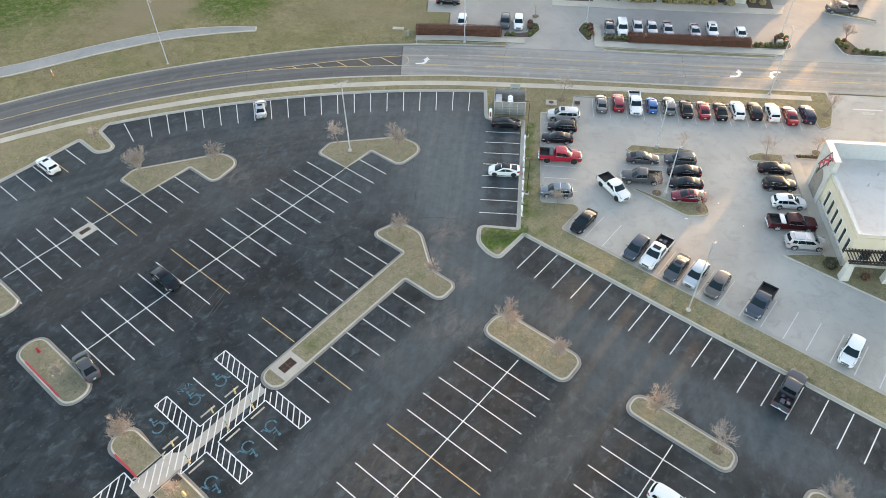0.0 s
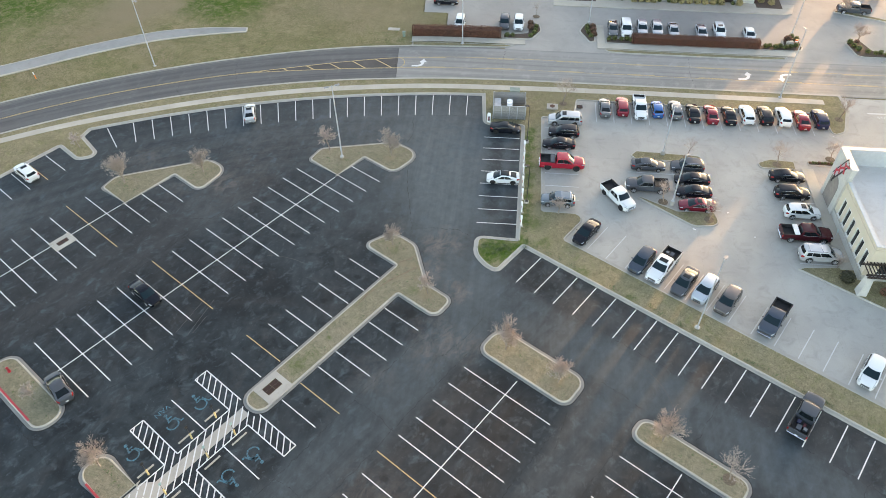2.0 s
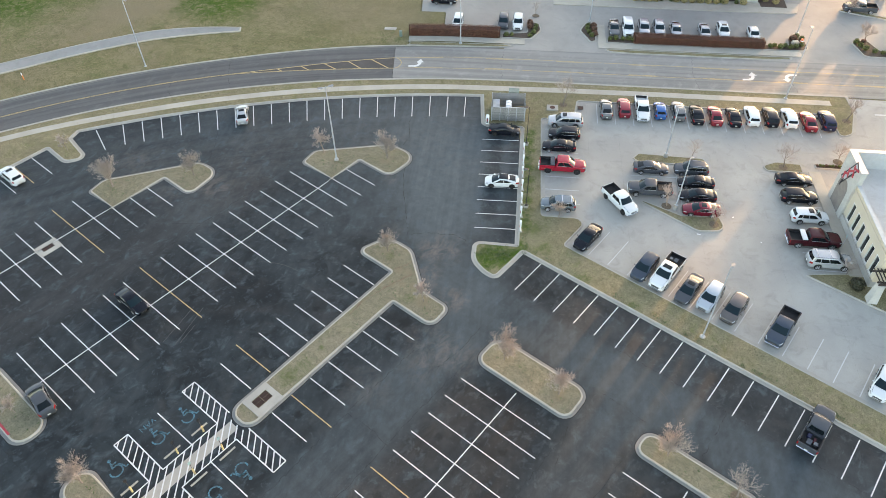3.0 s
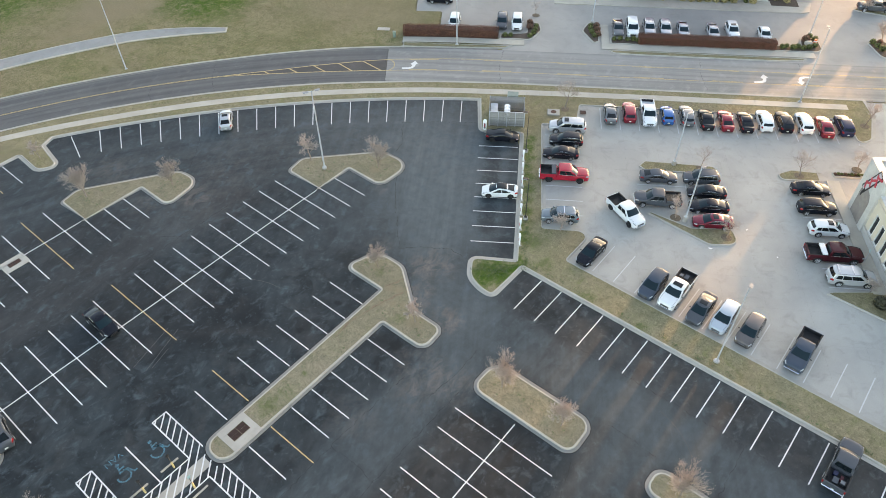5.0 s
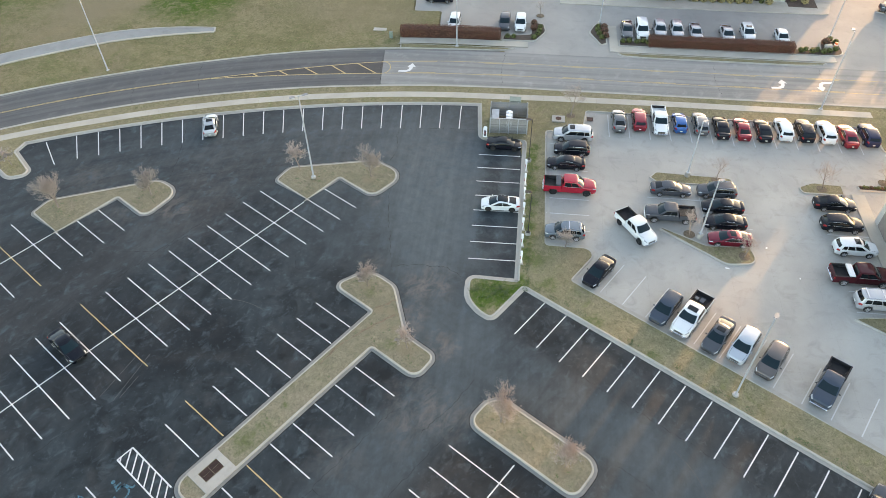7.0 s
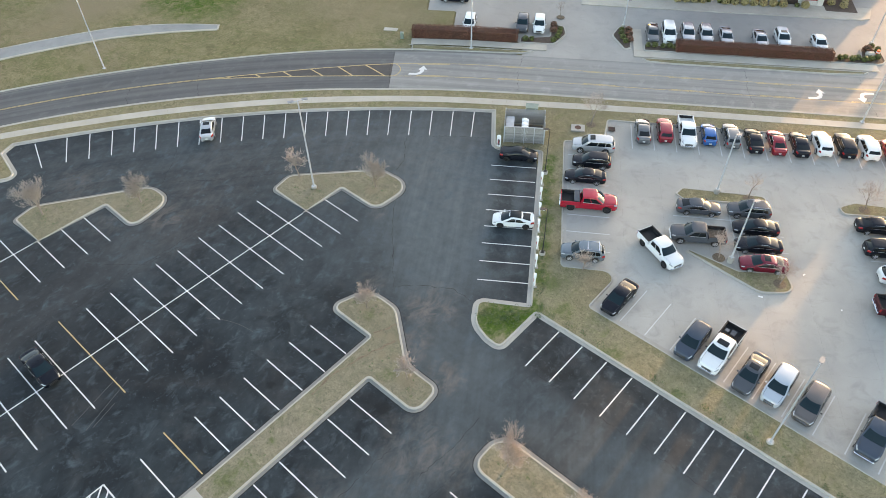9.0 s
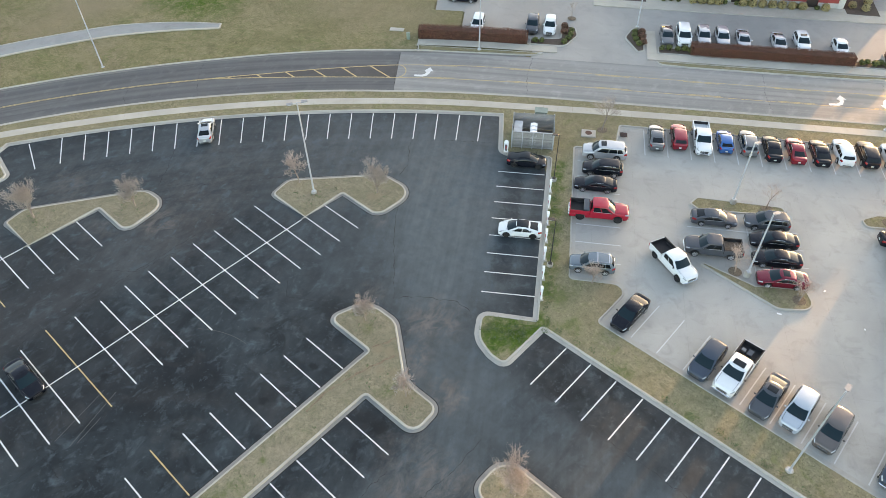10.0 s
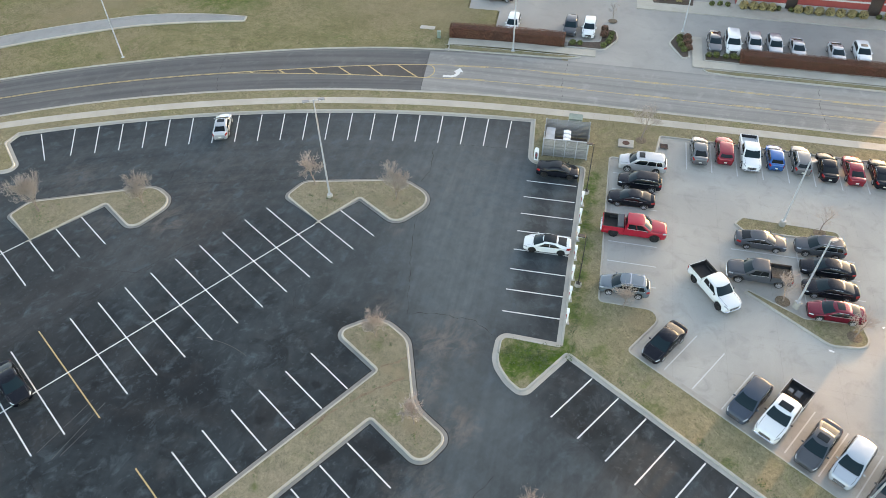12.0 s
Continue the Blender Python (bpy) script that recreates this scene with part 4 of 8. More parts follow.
LAMP_CLEAR = make_plain("headlamp_lens", (0.40, 0.42, 0.44), 0.10, 0.3)
BRIGHT_TRIM = make_plain("bright_window_trim", (0.50, 0.50, 0.51), 0.3, 0.3)
LAMP_RED = make_plain("tail_lamp_lens", (0.30, 0.012, 0.014), 0.15)
CHROME = make_plain("chrome", (0.62, 0.62, 0.63), 0.15, 1.0)
PLATE = make_plain("number_plate_blank", (0.55, 0.55, 0.52), 0.5)
BED_LINER = make_plain("truck_bed_liner", (0.014, 0.014, 0.015), 0.8, 0, 0.3, 4)

WHEEL_MESH = {}


def wheel_meshes(r, w, dark):
    key = (r, w, dark)
    if key in WHEEL_MESH:
        return WHEEL_MESH[key]
    n = 20
    tyre = bmesh.new()
    prof = [(r * 0.70, -w / 2), (r * 0.93, -w / 2), (r, -w * 0.36), (r, w * 0.36), (r * 0.93, w / 2), (r * 0.70, w / 2)]
    rings = [[tyre.verts.new((q * math.cos(k * math.tau / n), y, q * math.sin(k * math.tau / n))) for k in range(n)] for q, y in prof]
    for a, b in zip(rings, rings[1:] + rings[:1]):
        for k in range(n):
            tyre.faces.new((a[k], b[k], b[(k + 1) % n], a[(k + 1) % n]))
    rim = bmesh.new()
    hub = [[rim.verts.new((q * math.cos(k * math.tau / n), y, q * math.sin(k * math.tau / n))) for k in range(n)] for q, y in ((r * 0.72, w * 0.49), (r * 0.64, w * 0.45), (r * 0.62, w * 0.20))]
    for a, b in zip(hub, hub[1:]):
        for k in range(n):
            rim.faces.new((a[k], a[(k + 1) % n], b[(k + 1) % n], b[k]))
    rim.faces.new(hub[-1]).material_index = 1
    for k in range(5):
        a = k * math.tau / 5
        add_box(rim, r * 0.32, w * 0.40, 0, r * 0.62, w * 0.12, r * 0.20, Matrix.Rotation(-a, 4, "Y"))
    add_box(rim, 0, w * 0.38, 0, r * 0.24, w * 0.14, r * 0.24)
    out = []
    for nm, bm, m in (("tyre", tyre, TYRE), ("rim", rim, RIM_DARK if dark else RIM)):
        bmesh.ops.recalc_face_normals(bm, faces=bm.faces)
        me = bpy.data.meshes.new(nm)
        bm.to_mesh(me)
        bm.free()
        me.materials.append(m)
        if nm == "rim":
            me.materials.append(RIM_DARK)
        out.append(me)
    WHEEL_MESH[key] = out
    return out


# lengths along x from the middle, nose towards +x; heights over the ground
# top: (x, half width, top height); cabin: foot and head of the windscreen, head and foot of the rear window
CAR_KINDS = {
    "sedan": dict(L=4.88, W=1.86, belt=0.95, roof=1.46, drop=0.09, r=0.34, axle=(1.45, -1.37), clear=0.22,
                  top=[(2.44, 0.86, 0.70), (2.20, 0.89, 0.76), (1.80, 0.91, 0.84), (1.25, 0.92, 0.93), (0.6, 0.93, 0.95), (-0.8, 0.93, 0.98), (-1.6, 0.92, 1.03), (-2.10, 0.90, 1.06), (-2.36, 0.88, 1.05), (-2.44, 0.86, 0.98)],
                  cabin=(1.42, 0.40, -1.02, -2.06), hw=(0.88, 0.68)),
    "fastback": dict(L=4.72, W=1.86, belt=0.93, roof=1.45, drop=0.12, r=0.35, axle=(1.46, -1.42), clear=0.20,
                     top=[(2.36, 0.85, 0.66), (2.10, 0.89, 0.73), (1.75, 0.92, 0.83), (1.35, 0.93, 0.90), (0.6, 0.93, 0.93), (-0.8, 0.93, 0.97), (-1.6, 0.92, 1.04), (-2.05, 0.90, 1.08), (-2.28, 0.88, 1.07), (-2.36, 0.86, 0.98)],
                     cabin=(1.54, 0.42, -0.90, -2.12), hw=(0.88, 0.67)),
    "suv": dict(L=4.68, W=1.90, belt=1.06, roof=1.69, drop=0.09, r=0.37, axle=(1.38, -1.36), clear=0.27,
                top=[(2.34, 0.88, 0.86), (2.15, 0.91, 0.94), (1.75, 0.93, 1.00), (1.15, 0.94, 1.06), (0.5, 0.95, 1.08), (-1.0, 0.95, 1.12), (-1.9, 0.94, 1.16), (-2.22, 0.92, 1.15), (-2.34, 0.90, 1.08)],
                cabin=(1.34, 0.46, -1.92, -2.26), hw=(0.91, 0.73)),
    "large_suv": dict(L=5.30, W=2.04, belt=1.18, roof=1.88, drop=0.06, r=0.41, axle=(1.62, -1.52), clear=0.30,
                      top=[(2.65, 0.95, 1.00), (2.45, 0.99, 1.08), (2.05, 1.00, 1.13), (1.45, 1.01, 1.18), (0.6, 1.02, 1.20), (-1.2, 1.02, 1.22), (-2.2, 1.01, 1.25), (-2.55, 0.99, 1.24), (-2.65, 0.97, 1.16)],
                      cabin=(1.58, 0.78, -2.28, -2.56), hw=(0.98, 0.80)),
    "hatch": dict(L=4.20, W=1.78, belt=0.98, roof=1.50, drop=0.10, r=0.33, axle=(1.28, -1.24), clear=0.22,
                  top=[(2.10, 0.82, 0.74), (1.90, 0.86, 0.82), (1.50, 0.88, 0.90), (1.10, 0.89, 0.97), (0.4, 0.89, 0.99), (-1.0, 0.89, 1.03), (-1.7, 0.88, 1.07), (-2.00, 0.86, 1.06), (-2.10, 0.84, 0.98)],
                  cabin=(1.28, 0.40, -1.45, -2.02), hw=(0.85, 0.67)),
    "pickup": dict(L=5.85, W=2.04, belt=1.24, roof=1.93, drop=0.03, r=0.42, axle=(1.88, -1.82), clear=0.36,
                   top=[(2.92, 0.94, 1.08), (2.72, 0.98, 1.17), (2.35, 1.00, 1.22), (1.65, 1.01, 1.25), (1.0, 1.02, 1.25), (0.2, 1.02, 1.25), (-0.88, 1.01, 1.25), (-0.94, 1.00, 0.84), (-2.2, 1.00, 0.84), (-2.92, 0.99, 0.84)],
                   cabin=(1.62, 0.86, -0.72, -0.88), hw=(0.96, 0.82)),
}


def eased(x, xs, ys):
    """A smooth run through rising xs that never overshoots its points."""
    i = min(max(int(np.searchsorted(xs, x)) - 1, 0), len(xs) - 2)
    h = [xs[k + 1] - xs[k] for k in range(len(xs) - 1)]
    d = [(ys[k + 1] - ys[k]) / h[k] for k in range(len(xs) - 1)]

    def slope(k):
        if k == 0 or k == len(xs) - 1:
            return d[0] if k == 0 else d[-1]
        return 0.0 if d[k - 1] * d[k] <= 0 else 2 * d[k - 1] * d[k] / (d[k - 1] + d[k])

    u = (x - xs[i]) / h[i]
    return ys[i] * (1 + 2 * u) * (1 - u) ** 2 + slope(i) * h[i] * u * (1 - u) ** 2 + ys[i + 1] * u * u * (3 - 2 * u) + slope(i + 1) * h[i] * u * u * (u - 1)


def grid_mesh(rows):
    bm = bmesh.new()
    vs = [[bm.verts.new(p) for p in row] for row in rows]
    for a, b in zip(vs, vs[1:]):
        for i in range(len(a) - 1):
            bm.faces.new((a[i], a[i + 1], b[i + 1], b[i]))
    bmesh.ops.recalc_face_normals(bm, faces=bm.faces)
    return bm


def vehicle(kind, colour, label, category, x, y, heading, rails=False, sunroof=False, dark_rims=False, group="", box_lid="", z=0.0, bare=False, size=1.0, glass_roof=False, bed_paint=None):
    k = CAR_KINDS[kind]
    paint = CAR_PAINTS[colour]
    truck = kind == "pickup"
    tall = kind in ("suv", "large_suv", "hatch")
    car = tagged(empty("pickup_truck" if truck else "car"), label, category, group)
    r, clear, half_l = k["r"], k["clear"], k["L"] / 2
    xs = [p[0] for p in k["top"]][::-1]
    ws = [p[1] for p in k["top"]][::-1]
    ts = [p[2] for p in k["top"]][::-1]

    def hull(c, v):
        """A place on one flank of the body: c along the length, v from the keel (0) over sill and shoulder to the bonnet's middle (7)."""
        w, t = eased(c, xs, ws), eased(c, xs, ts)
        lo = clear
        near = min(half_l - c, half_l + c)
        if truck and c < 0:
            near += 0.22
        s_w = math.sqrt(max(0.0, 1 - (1 - min(1, near / 0.55)) ** 2))
        s_z = math.sqrt(max(0.0, 1 - (1 - min(1, near / 0.20)) ** 2))
        for ax in k["axle"]:
            d = abs(c - ax)
            if d <= 1.16 * r:
                lo = max(lo, r + math.sqrt(max(0.0, (1.16 * r) ** 2 - d * d)))
        w *= 0.70 + 0.30 * s_w
        mid = clear + (t - clear) * 0.50
        t = mid + (t - mid) * (0.62 + 0.38 * s_z)
        lo = min(lo if lo > clear else mid + (lo - mid) * (0.80 + 0.20 * s_z), t - 0.07)
        rise = t - lo
        side = [(0.0, lo), (w * 0.88, lo), (w * 0.965, lo + rise * 0.08), (w, lo + rise * 0.42), (w * 0.985, lo + rise * 0.72), (w * 0.94, t - rise * 0.09), (w * 0.84, t - 0.006), (w * 0.48, t + 0.030), (0.0, t + 0.045)]
        i = min(int(v), 7)
        a, b = side[i], side[i + 1]
        return (c, a[0] + (b[0] - a[0]) * (v - i), a[1] + (b[1] - a[1]) * (v - i))

    cuts = set(np.round(np.linspace(-half_l, half_l, 27), 3).tolist()) | set(xs)
    for f in (0.02, 0.06, 0.12, 0.20, 0.32):
        cuts |= {round(half_l - f, 3), round(f - half_l, 3)}
    for ax in k["axle"]:
        cuts |= {round(ax + f * r, 3) for f in (-1.18, -1.15, -1.0, -0.75, -0.4, 0.0, 0.4, 0.75, 1.0, 1.15, 1.18)}
    cuts = sorted((c for c in cuts if -half_l <= c <= half_l), reverse=True)
    bm, rings = bmesh.new(), []
    for c in cuts:
        half = [hull(c, v) for v in range(9)]
        rings.append([bm.verts.new(p) for p in half] + [bm.verts.new((p[0], -p[1], p[2])) for p in half[-2:0:-1]])
    n = len(rings[0])
    for a, b in zip(rings, rings[1:]):
        for i in range(n):
            j = (i + 1) % n
            bm.faces.new((a[i], b[i], b[j], a[j]))
    bm.faces.new(rings[0])
    bm.faces.new(rings[-1][::-1])
    bmesh.ops.recalc_face_normals(bm, faces=bm.faces)
    part("body", bm, paint, car, smooth=True)

    def flank(c0, c1, v0, v1, side, push=0.012, nx=6, nv=3):
        """A thin piece lying on the body's flank."""
        rows = []
        for j in range(nv + 1):
            row = []
            for i in range(nx + 1):
                p = Vector(hull(c0 + (c1 - c0) * i / nx, v0 + (v1 - v0) * j / nv))
                end = 1.0 if p.x > 0 else -1.0
                out = Vector((end * 0.8 * max(0.0, 1 - (half_l - abs(p.x)) / 0.4), 1.0, 0.3)).normalized()
                p += out * push
                row.append((p.x, p.y * side, p.z))
            rows.append(row)
        return grid_mesh(rows)

    # cabin: rings from the belt up to an arched roof
    x0, x1, x2, x3 = k["cabin"]
    wb, wt = k["hw"]
    belt, roof = k["belt"], k["roof"]
    peak = x1 + (x2 - x1) * 0.32
    zf = eased(x0, xs, ts)
    zr = belt if truck else eased(x3, xs, ts)

    def roof_line(c):
        c = min(max(c, x2), x1)
        return roof - (k["drop"] * ((peak - c) / (peak - x2)) ** 2 if c < peak else 0.05 * ((c - peak) / (x1 - peak)) ** 2)

    def skin(f, w):
        """A place on the cabin's skin: f runs round it (0 to 1 front, 1 to 2 one side, 2 to 3 rear, 3 to 4 the other side), w from belt to roof."""
        xf = x0 + (x1 - x0) * w ** (1.08 if truck else 1.22)
        xr = x3 + (x2 - x3) * w ** (1.35 if not tall and not truck else 0.85)
        hw = wb + (wt - wb) * (0.45 * w + 0.55 * w ** 3)
        q, t = int(f) % 4, f - int(f)
        bow_f, bow_r = 0.16 * (x0 - x1 + 0.5), 0.06 if truck else 0.16
        if q in (0, 2):
            v = (1 - 2 * t) * (1 if q == 0 else -1)
            y = hw * v * (0.985 if q == 0 else 0.95)
            x = xf - bow_f * abs(v) ** 2.4 if q == 0 else xr + bow_r * abs(v) ** 2.4
        else:
            g = t if q == 1 else 1 - t
            a, b = xf - bow_f, xr + bow_r
            x = a + (b - a) * g
            y = (-hw if q == 1 else hw) * (0.985 + 0.04 * math.sin(math.pi * g) - 0.035 * g)
        base = zf + (zr - zf) * (x0 - x) / (x0 - x3)
        base = base + (belt - base) * (0.9 if q in (1, 3) else 0.0) if not truck else belt
        base = max(base, belt - 0.12) - 0.04
        return Vector((x, y, base + (roof_line(x) - 0.045 - base) * w))

    fs = [i / 10 for i in range(40)]
    bm, rings = bmesh.new(), []
    for w in (0.0, 0.2, 0.4, 0.6, 0.78, 0.9, 1.0):
        rings.append([bm.verts.new(skin(f, w)) for f in fs])
    mid_x = (x1 + x2) / 2
    for q, dz in ((0.96, 0.016), (0.88, 0.028), (0.70, 0.040), (0.45, 0.050), (0.2, 0.056)):
        row = []
        for f in fs:
            p = skin(f, 1.0)
            c = mid_x + (p.x - mid_x) * q
            row.append(bm.verts.new((c, p.y * q, roof_line(c) - 0.045 + dz)))
        rings.append(row)
    for lo, hi in zip(rings, rings[1:]):
        for i in range(40):
            bm.faces.new((lo[i], lo[(i + 1) % 40], hi[(i + 1) % 40], hi[i]))
    tip = bm.verts.new((mid_x, 0, roof_line(mid_x) + 0.015))
    for i in range(40):
        bm.faces.new((rings[-1][i], rings[-1][(i + 1) % 40], tip))
    bmesh.ops.recalc_face_normals(bm, faces=bm.faces)
    part("cabin", bm, paint, car, smooth=True)

    def glass(f0, f1, w0, w1, lean0=0.0, lean1=0.0, push=0.016, nf=8, nw=4):
        """A curved pane lying just proud of the skin, its upper corners moved by lean0 and lean1."""
        rows = []
        for j in range(nw + 1):
            w = w0 + (w1 - w0) * j / nw
            row = []
            for i in range(nf + 1):
                f = f0 + lean0 * j / nw + (f1 + lean1 * j / nw - f0 - lean0 * j / nw) * i / nf
                p = skin(f, w)
                out = Vector((p.x - mid_x, 0, 0.5 * abs(p.x - mid_x))) if int(f) % 2 == 0 else Vector((0, p.y, 0.2))
                row.append(p + out.normalized() * push)
            rows.append(row)
        return grid_mesh(rows)

    part("windscreen", glass(0.05, 0.95, 0.07, 0.95, 0.015, -0.015), SCREEN_GLASS, car, smooth=True)
    part("rear_window", glass(2.10, 2.90, 0.20 if tall else 0.14, 0.90, 0.02, -0.02), CAR_GLASS, car, smooth=True)
    panes = ((0.09, 0.50), (0.54, 0.92)) if truck else (((0.08, 0.44), (0.465, 0.74), (0.765, 0.94)) if tall else ((0.09, 0.44), (0.465, 0.80), (0.815, 0.89)))
    for i, (a, b) in enumerate(panes):
        la = 0.03 if i == 0 else 0.0
        lb = -0.07 if i == len(panes) - 1 and not truck and not tall else 0.0
        part("side_window", glass(1 + a, 1 + b, 0.13, 0.83, la, lb), CAR_GLASS, car, smooth=True)
        part("side_window", glass(4 - b, 4 - a, 0.13, 0.83, -lb, -la), CAR_GLASS, car, smooth=True)
    if not bare:
        for a, b in ((1.07, 1.93), (3.07, 3.93)):
            part("window_trim", glass(a, b, 0.06, 0.12, push=0.022, nw=1), BRIGHT_TRIM, car, smooth=True)
            part("window_trim", glass(a + 0.09, b - 0.09, 0.85, 0.89, push=0.020, nw=1), BRIGHT_TRIM if not truck else TRIM, car, smooth=True)
    for side in (1, -1):
        part("wing_mirror", box(x0 - 0.50, side * (wb + 0.11), belt + 0.08, 0.13, 0.20, 0.14, bevel=0.04), TRIM if truck else paint, car)
    # seams of the bonnet, the cowl under the windscreen and a pair of wipers
    for side in (1, -1):
        seam = [Vector(hull(c, 6.15)) + Vector((0, 0, 0.006)) for c in np.linspace(x0 - 0.05, half_l - 0.22, 7)]
        part("bonnet_seam", tube([(p.x, p.y * side, p.z) for p in seam], [0.013] * 7, 4), TRIM, car)
        wiper = [skin(f, 0.06) + Vector((0.05, 0, 0.035)) for f in ((0.12, 0.46) if side > 0 else (0.50, 0.84))]
        part("wiper", tube(wiper, [0.014, 0.014], 4), TRIM, car)
    part("cowl", glass(0.06, 0.94, 0.0, 0.06, push=0.02, nw=1), TRIM, car)
    # wheels
    for ax in k["axle"]:
        for side in (1, -1):
            tyre_me, rim_me = wheel_meshes(r, 0.24 if not truck else 0.29, dark_rims)
            wheel = new("wheel", tyre_me)
            wheel.parent = car
            wheel.matrix_local = pose(ax, side * (k["W"] / 2 - (0.115 if not truck else 0.135)), r, 0, 0, 0 if side > 0 else 180)
            rim = new("rim", rim_me)
            rim.parent = wheel
    # ends
    nose, tail = half_l, -half_l
    t_nose, wf = eased(nose, xs, ts), eased(nose, xs, ws) * 0.70
    gz = clear + (t_nose - clear) * 0.60
    part("grille", box(nose - 0.005, 0, gz, 0.05, wf * (1.45 if truck or tall else 1.2), (t_nose - clear) * (0.42 if truck or tall else 0.22), bevel=0.02), TRIM, car)
    part("lower_intake", box(nose - 0.02, 0, clear + 0.13, 0.07, wf * 1.5, 0.11, bevel=0.02), TRIM, car)
    if truck or tall:
        part("grille_bar", box(nose + 0.022, 0, gz + 0.02, 0.02, wf * 1.3, 0.05, bevel=0.008), CHROME, car)
    if truck:
        part("front_bumper", box(nose - 0.08, 0, clear + 0.18, 0.24, 1.66, 0.20, bevel=0.07), CHROME, car)
    for side in (1, -1):
        part("headlight", flank(nose - 0.04, nose - 0.40, 4.6, 5.7, side), LAMP_CLEAR, car, smooth=True)
        if truck:
            part("tail_light", box(tail + 0.05, side * 0.955, 1.04, 0.12, 0.14, 0.40, bevel=0.03), LAMP_RED, car)
        else:
            part("tail_light", flank(tail + 0.03, tail + (0.34 if tall else 0.42), 3.9, 5.4, side), LAMP_RED, car, smooth=True)
    if truck:
        part("rear_bumper", box(tail - 0.02, 0, clear + 0.22, 0.20, 1.84, 0.20, bevel=0.05), CHROME, car)
    else:
        part("bumper_skirt", box(tail + 0.03, 0, clear + 0.14, 0.10, wf * 1.6, 0.12, bevel=0.03), TRIM, car)
    part("number_plate", box(tail - 0.012, 0, (clear + 0.38) if not truck else 0.66, 0.03, 0.31, 0.15), PLATE, car, "blank number plate")
    if truck:
        bm = bmesh.new()
        for side in (1, -1):
            add_box(bm, -1.93, side * 0.955, 1.06, 1.98, 0.11, 0.52, bevel=0.03)
        add_box(bm, -2.88, 0, 1.06, 0.07, 1.82, 0.52, bevel=0.02)
        add_box(bm, -0.99, 0, 1.05, 0.06, 1.80, 0.50, bevel=0.01)
        part("truck_bed", bm, paint, car)
        inside = CAR_PAINTS[bed_paint] if bed_paint else BED_LINER
        part("bed_liner", box(-1.92, 0, 0.885, 1.80, 1.80, 0.05), inside, car)
        for side in (1, -1):
            part("bed_rail", box(-1.93, side * 0.93, 1.325, 1.94, 0.10, 0.02), inside, car)
            part("bed_wall", box(-1.93, side * 0.89, 1.10, 1.86, 0.025, 0.42), inside, car)
            part("wheel_box", box(-1.82, side * 0.80, 1.0, 0.9, 0.20, 0.22, bevel=0.04), inside, car)
        part("bed_wall", box(-2.83, 0, 1.10, 0.025, 1.74, 0.42), BED_LINER, car)
    if rails:
        for side in (1, -1):
            part("roof_rail", box(mid_x - 0.12, side * (wt - 0.06), roof - 0.005, abs(x1 - x2) * 0.82, 0.045, 0.06, bevel=0.015), CHROME, car)
        for f in (0.25, 0.75) if rails == "bars" else ():
            part("cross_bar", box(x1 - 0.3 + (x2 - x1) * f, 0, roof + 0.045, 0.07, wt * 1.85, 0.035), CHROME, car)
    if glass_roof:
        cols = (-1, -0.8, -0.5, 0, 0.5, 0.8, 1)
        part("glass_roof", grid_mesh([[(c, wt * v * 0.88, roof_line(c) + 0.024 - 0.030 * v * v) for v in cols] for c in np.linspace(x2 + 0.02, x1 - 0.02, 10)]), CAR_GLASS, car, "dark tinted glass roof", smooth=True)
    if sunroof:
        sx = x1 - 0.58
        part("sunroof", grid_mesh([[(sx + dx, wt * v * 0.62, roof_line(sx + dx) + 0.030 - 0.020 * v * v) for v in (-1, -0.5, 0, 0.5, 1)] for dx in (-0.32, -0.1, 0.1, 0.32)]), CAR_GLASS, car, smooth=True)
    if box_lid:
        part("tool_box", box(-1.28, 0, 1.37, 0.56, 1.80, 0.22, bevel=0.04), CAR_PAINTS[box_lid], car, box_lid + " metal tool box across the bed")
    car.matrix_world = pose(x, y, z, 0, 0, heading) @ Matrix.Diagonal((size, 1 + (size - 1) * 0.4, 1 + (size - 1) * 0.4, 1))
    return car


UP = 90 + ROAD_TURN  # nose to the road
AT = ROAD_TURN
# kind, colour, x, y, heading, words, options
VERGE_ROW = [
    ("sedan", "grey", *road_at(21.70, 123.32), UP, "grey sedan parked nose to the verge", {}),
    ("suv", "brick red", *road_at(24.45, 123.71), UP, "red compact car parked nose to the verge", {}),
    ("pickup", "white", *road_at(27.21, 123.56), UP + 180, "white pickup truck with a bare white bed by the verge", dict(bed_paint="white")),
    ("hatch", "blue", *road_at(29.96, 123.60), UP, "bright blue hatchback parked in the concrete lot", {}),
    ("suv", "grey", *road_at(32.72, 123.55), UP, "grey crossover with roof rails in the concrete lot", dict(rails=True)),
    ("sedan", "black", *road_at(35.47, 123.04), UP, "black sedan parked in the row by the verge", {}),
    ("sedan", "brick red", *road_at(38.23, 122.99), UP, "dark red sedan parked in the row by the verge", {}),
    ("sedan", "black", *road_at(40.98, 122.93), UP, "black sedan with a long boot by the verge", {}),
    ("suv", "white", *road_at(43.74, 123.33), UP, "white crossover parked in the row by the verge", {}),
    ("suv", "black", *road_at(46.49, 123.27), UP, "black crossover parked in the row by the verge", {}),
    ("suv", "white", *road_at(49.25, 123.22), UP, "white crossover parked beside a red sedan", {}),
    ("sedan", "brick red", *road_at(52.00, 122.71), UP, "dull red sedan parked in the row by the verge", {}),
    ("suv", "navy", *road_at(54.76, 123.10), UP, "dark navy crossover parked at the row's end", {}),
]
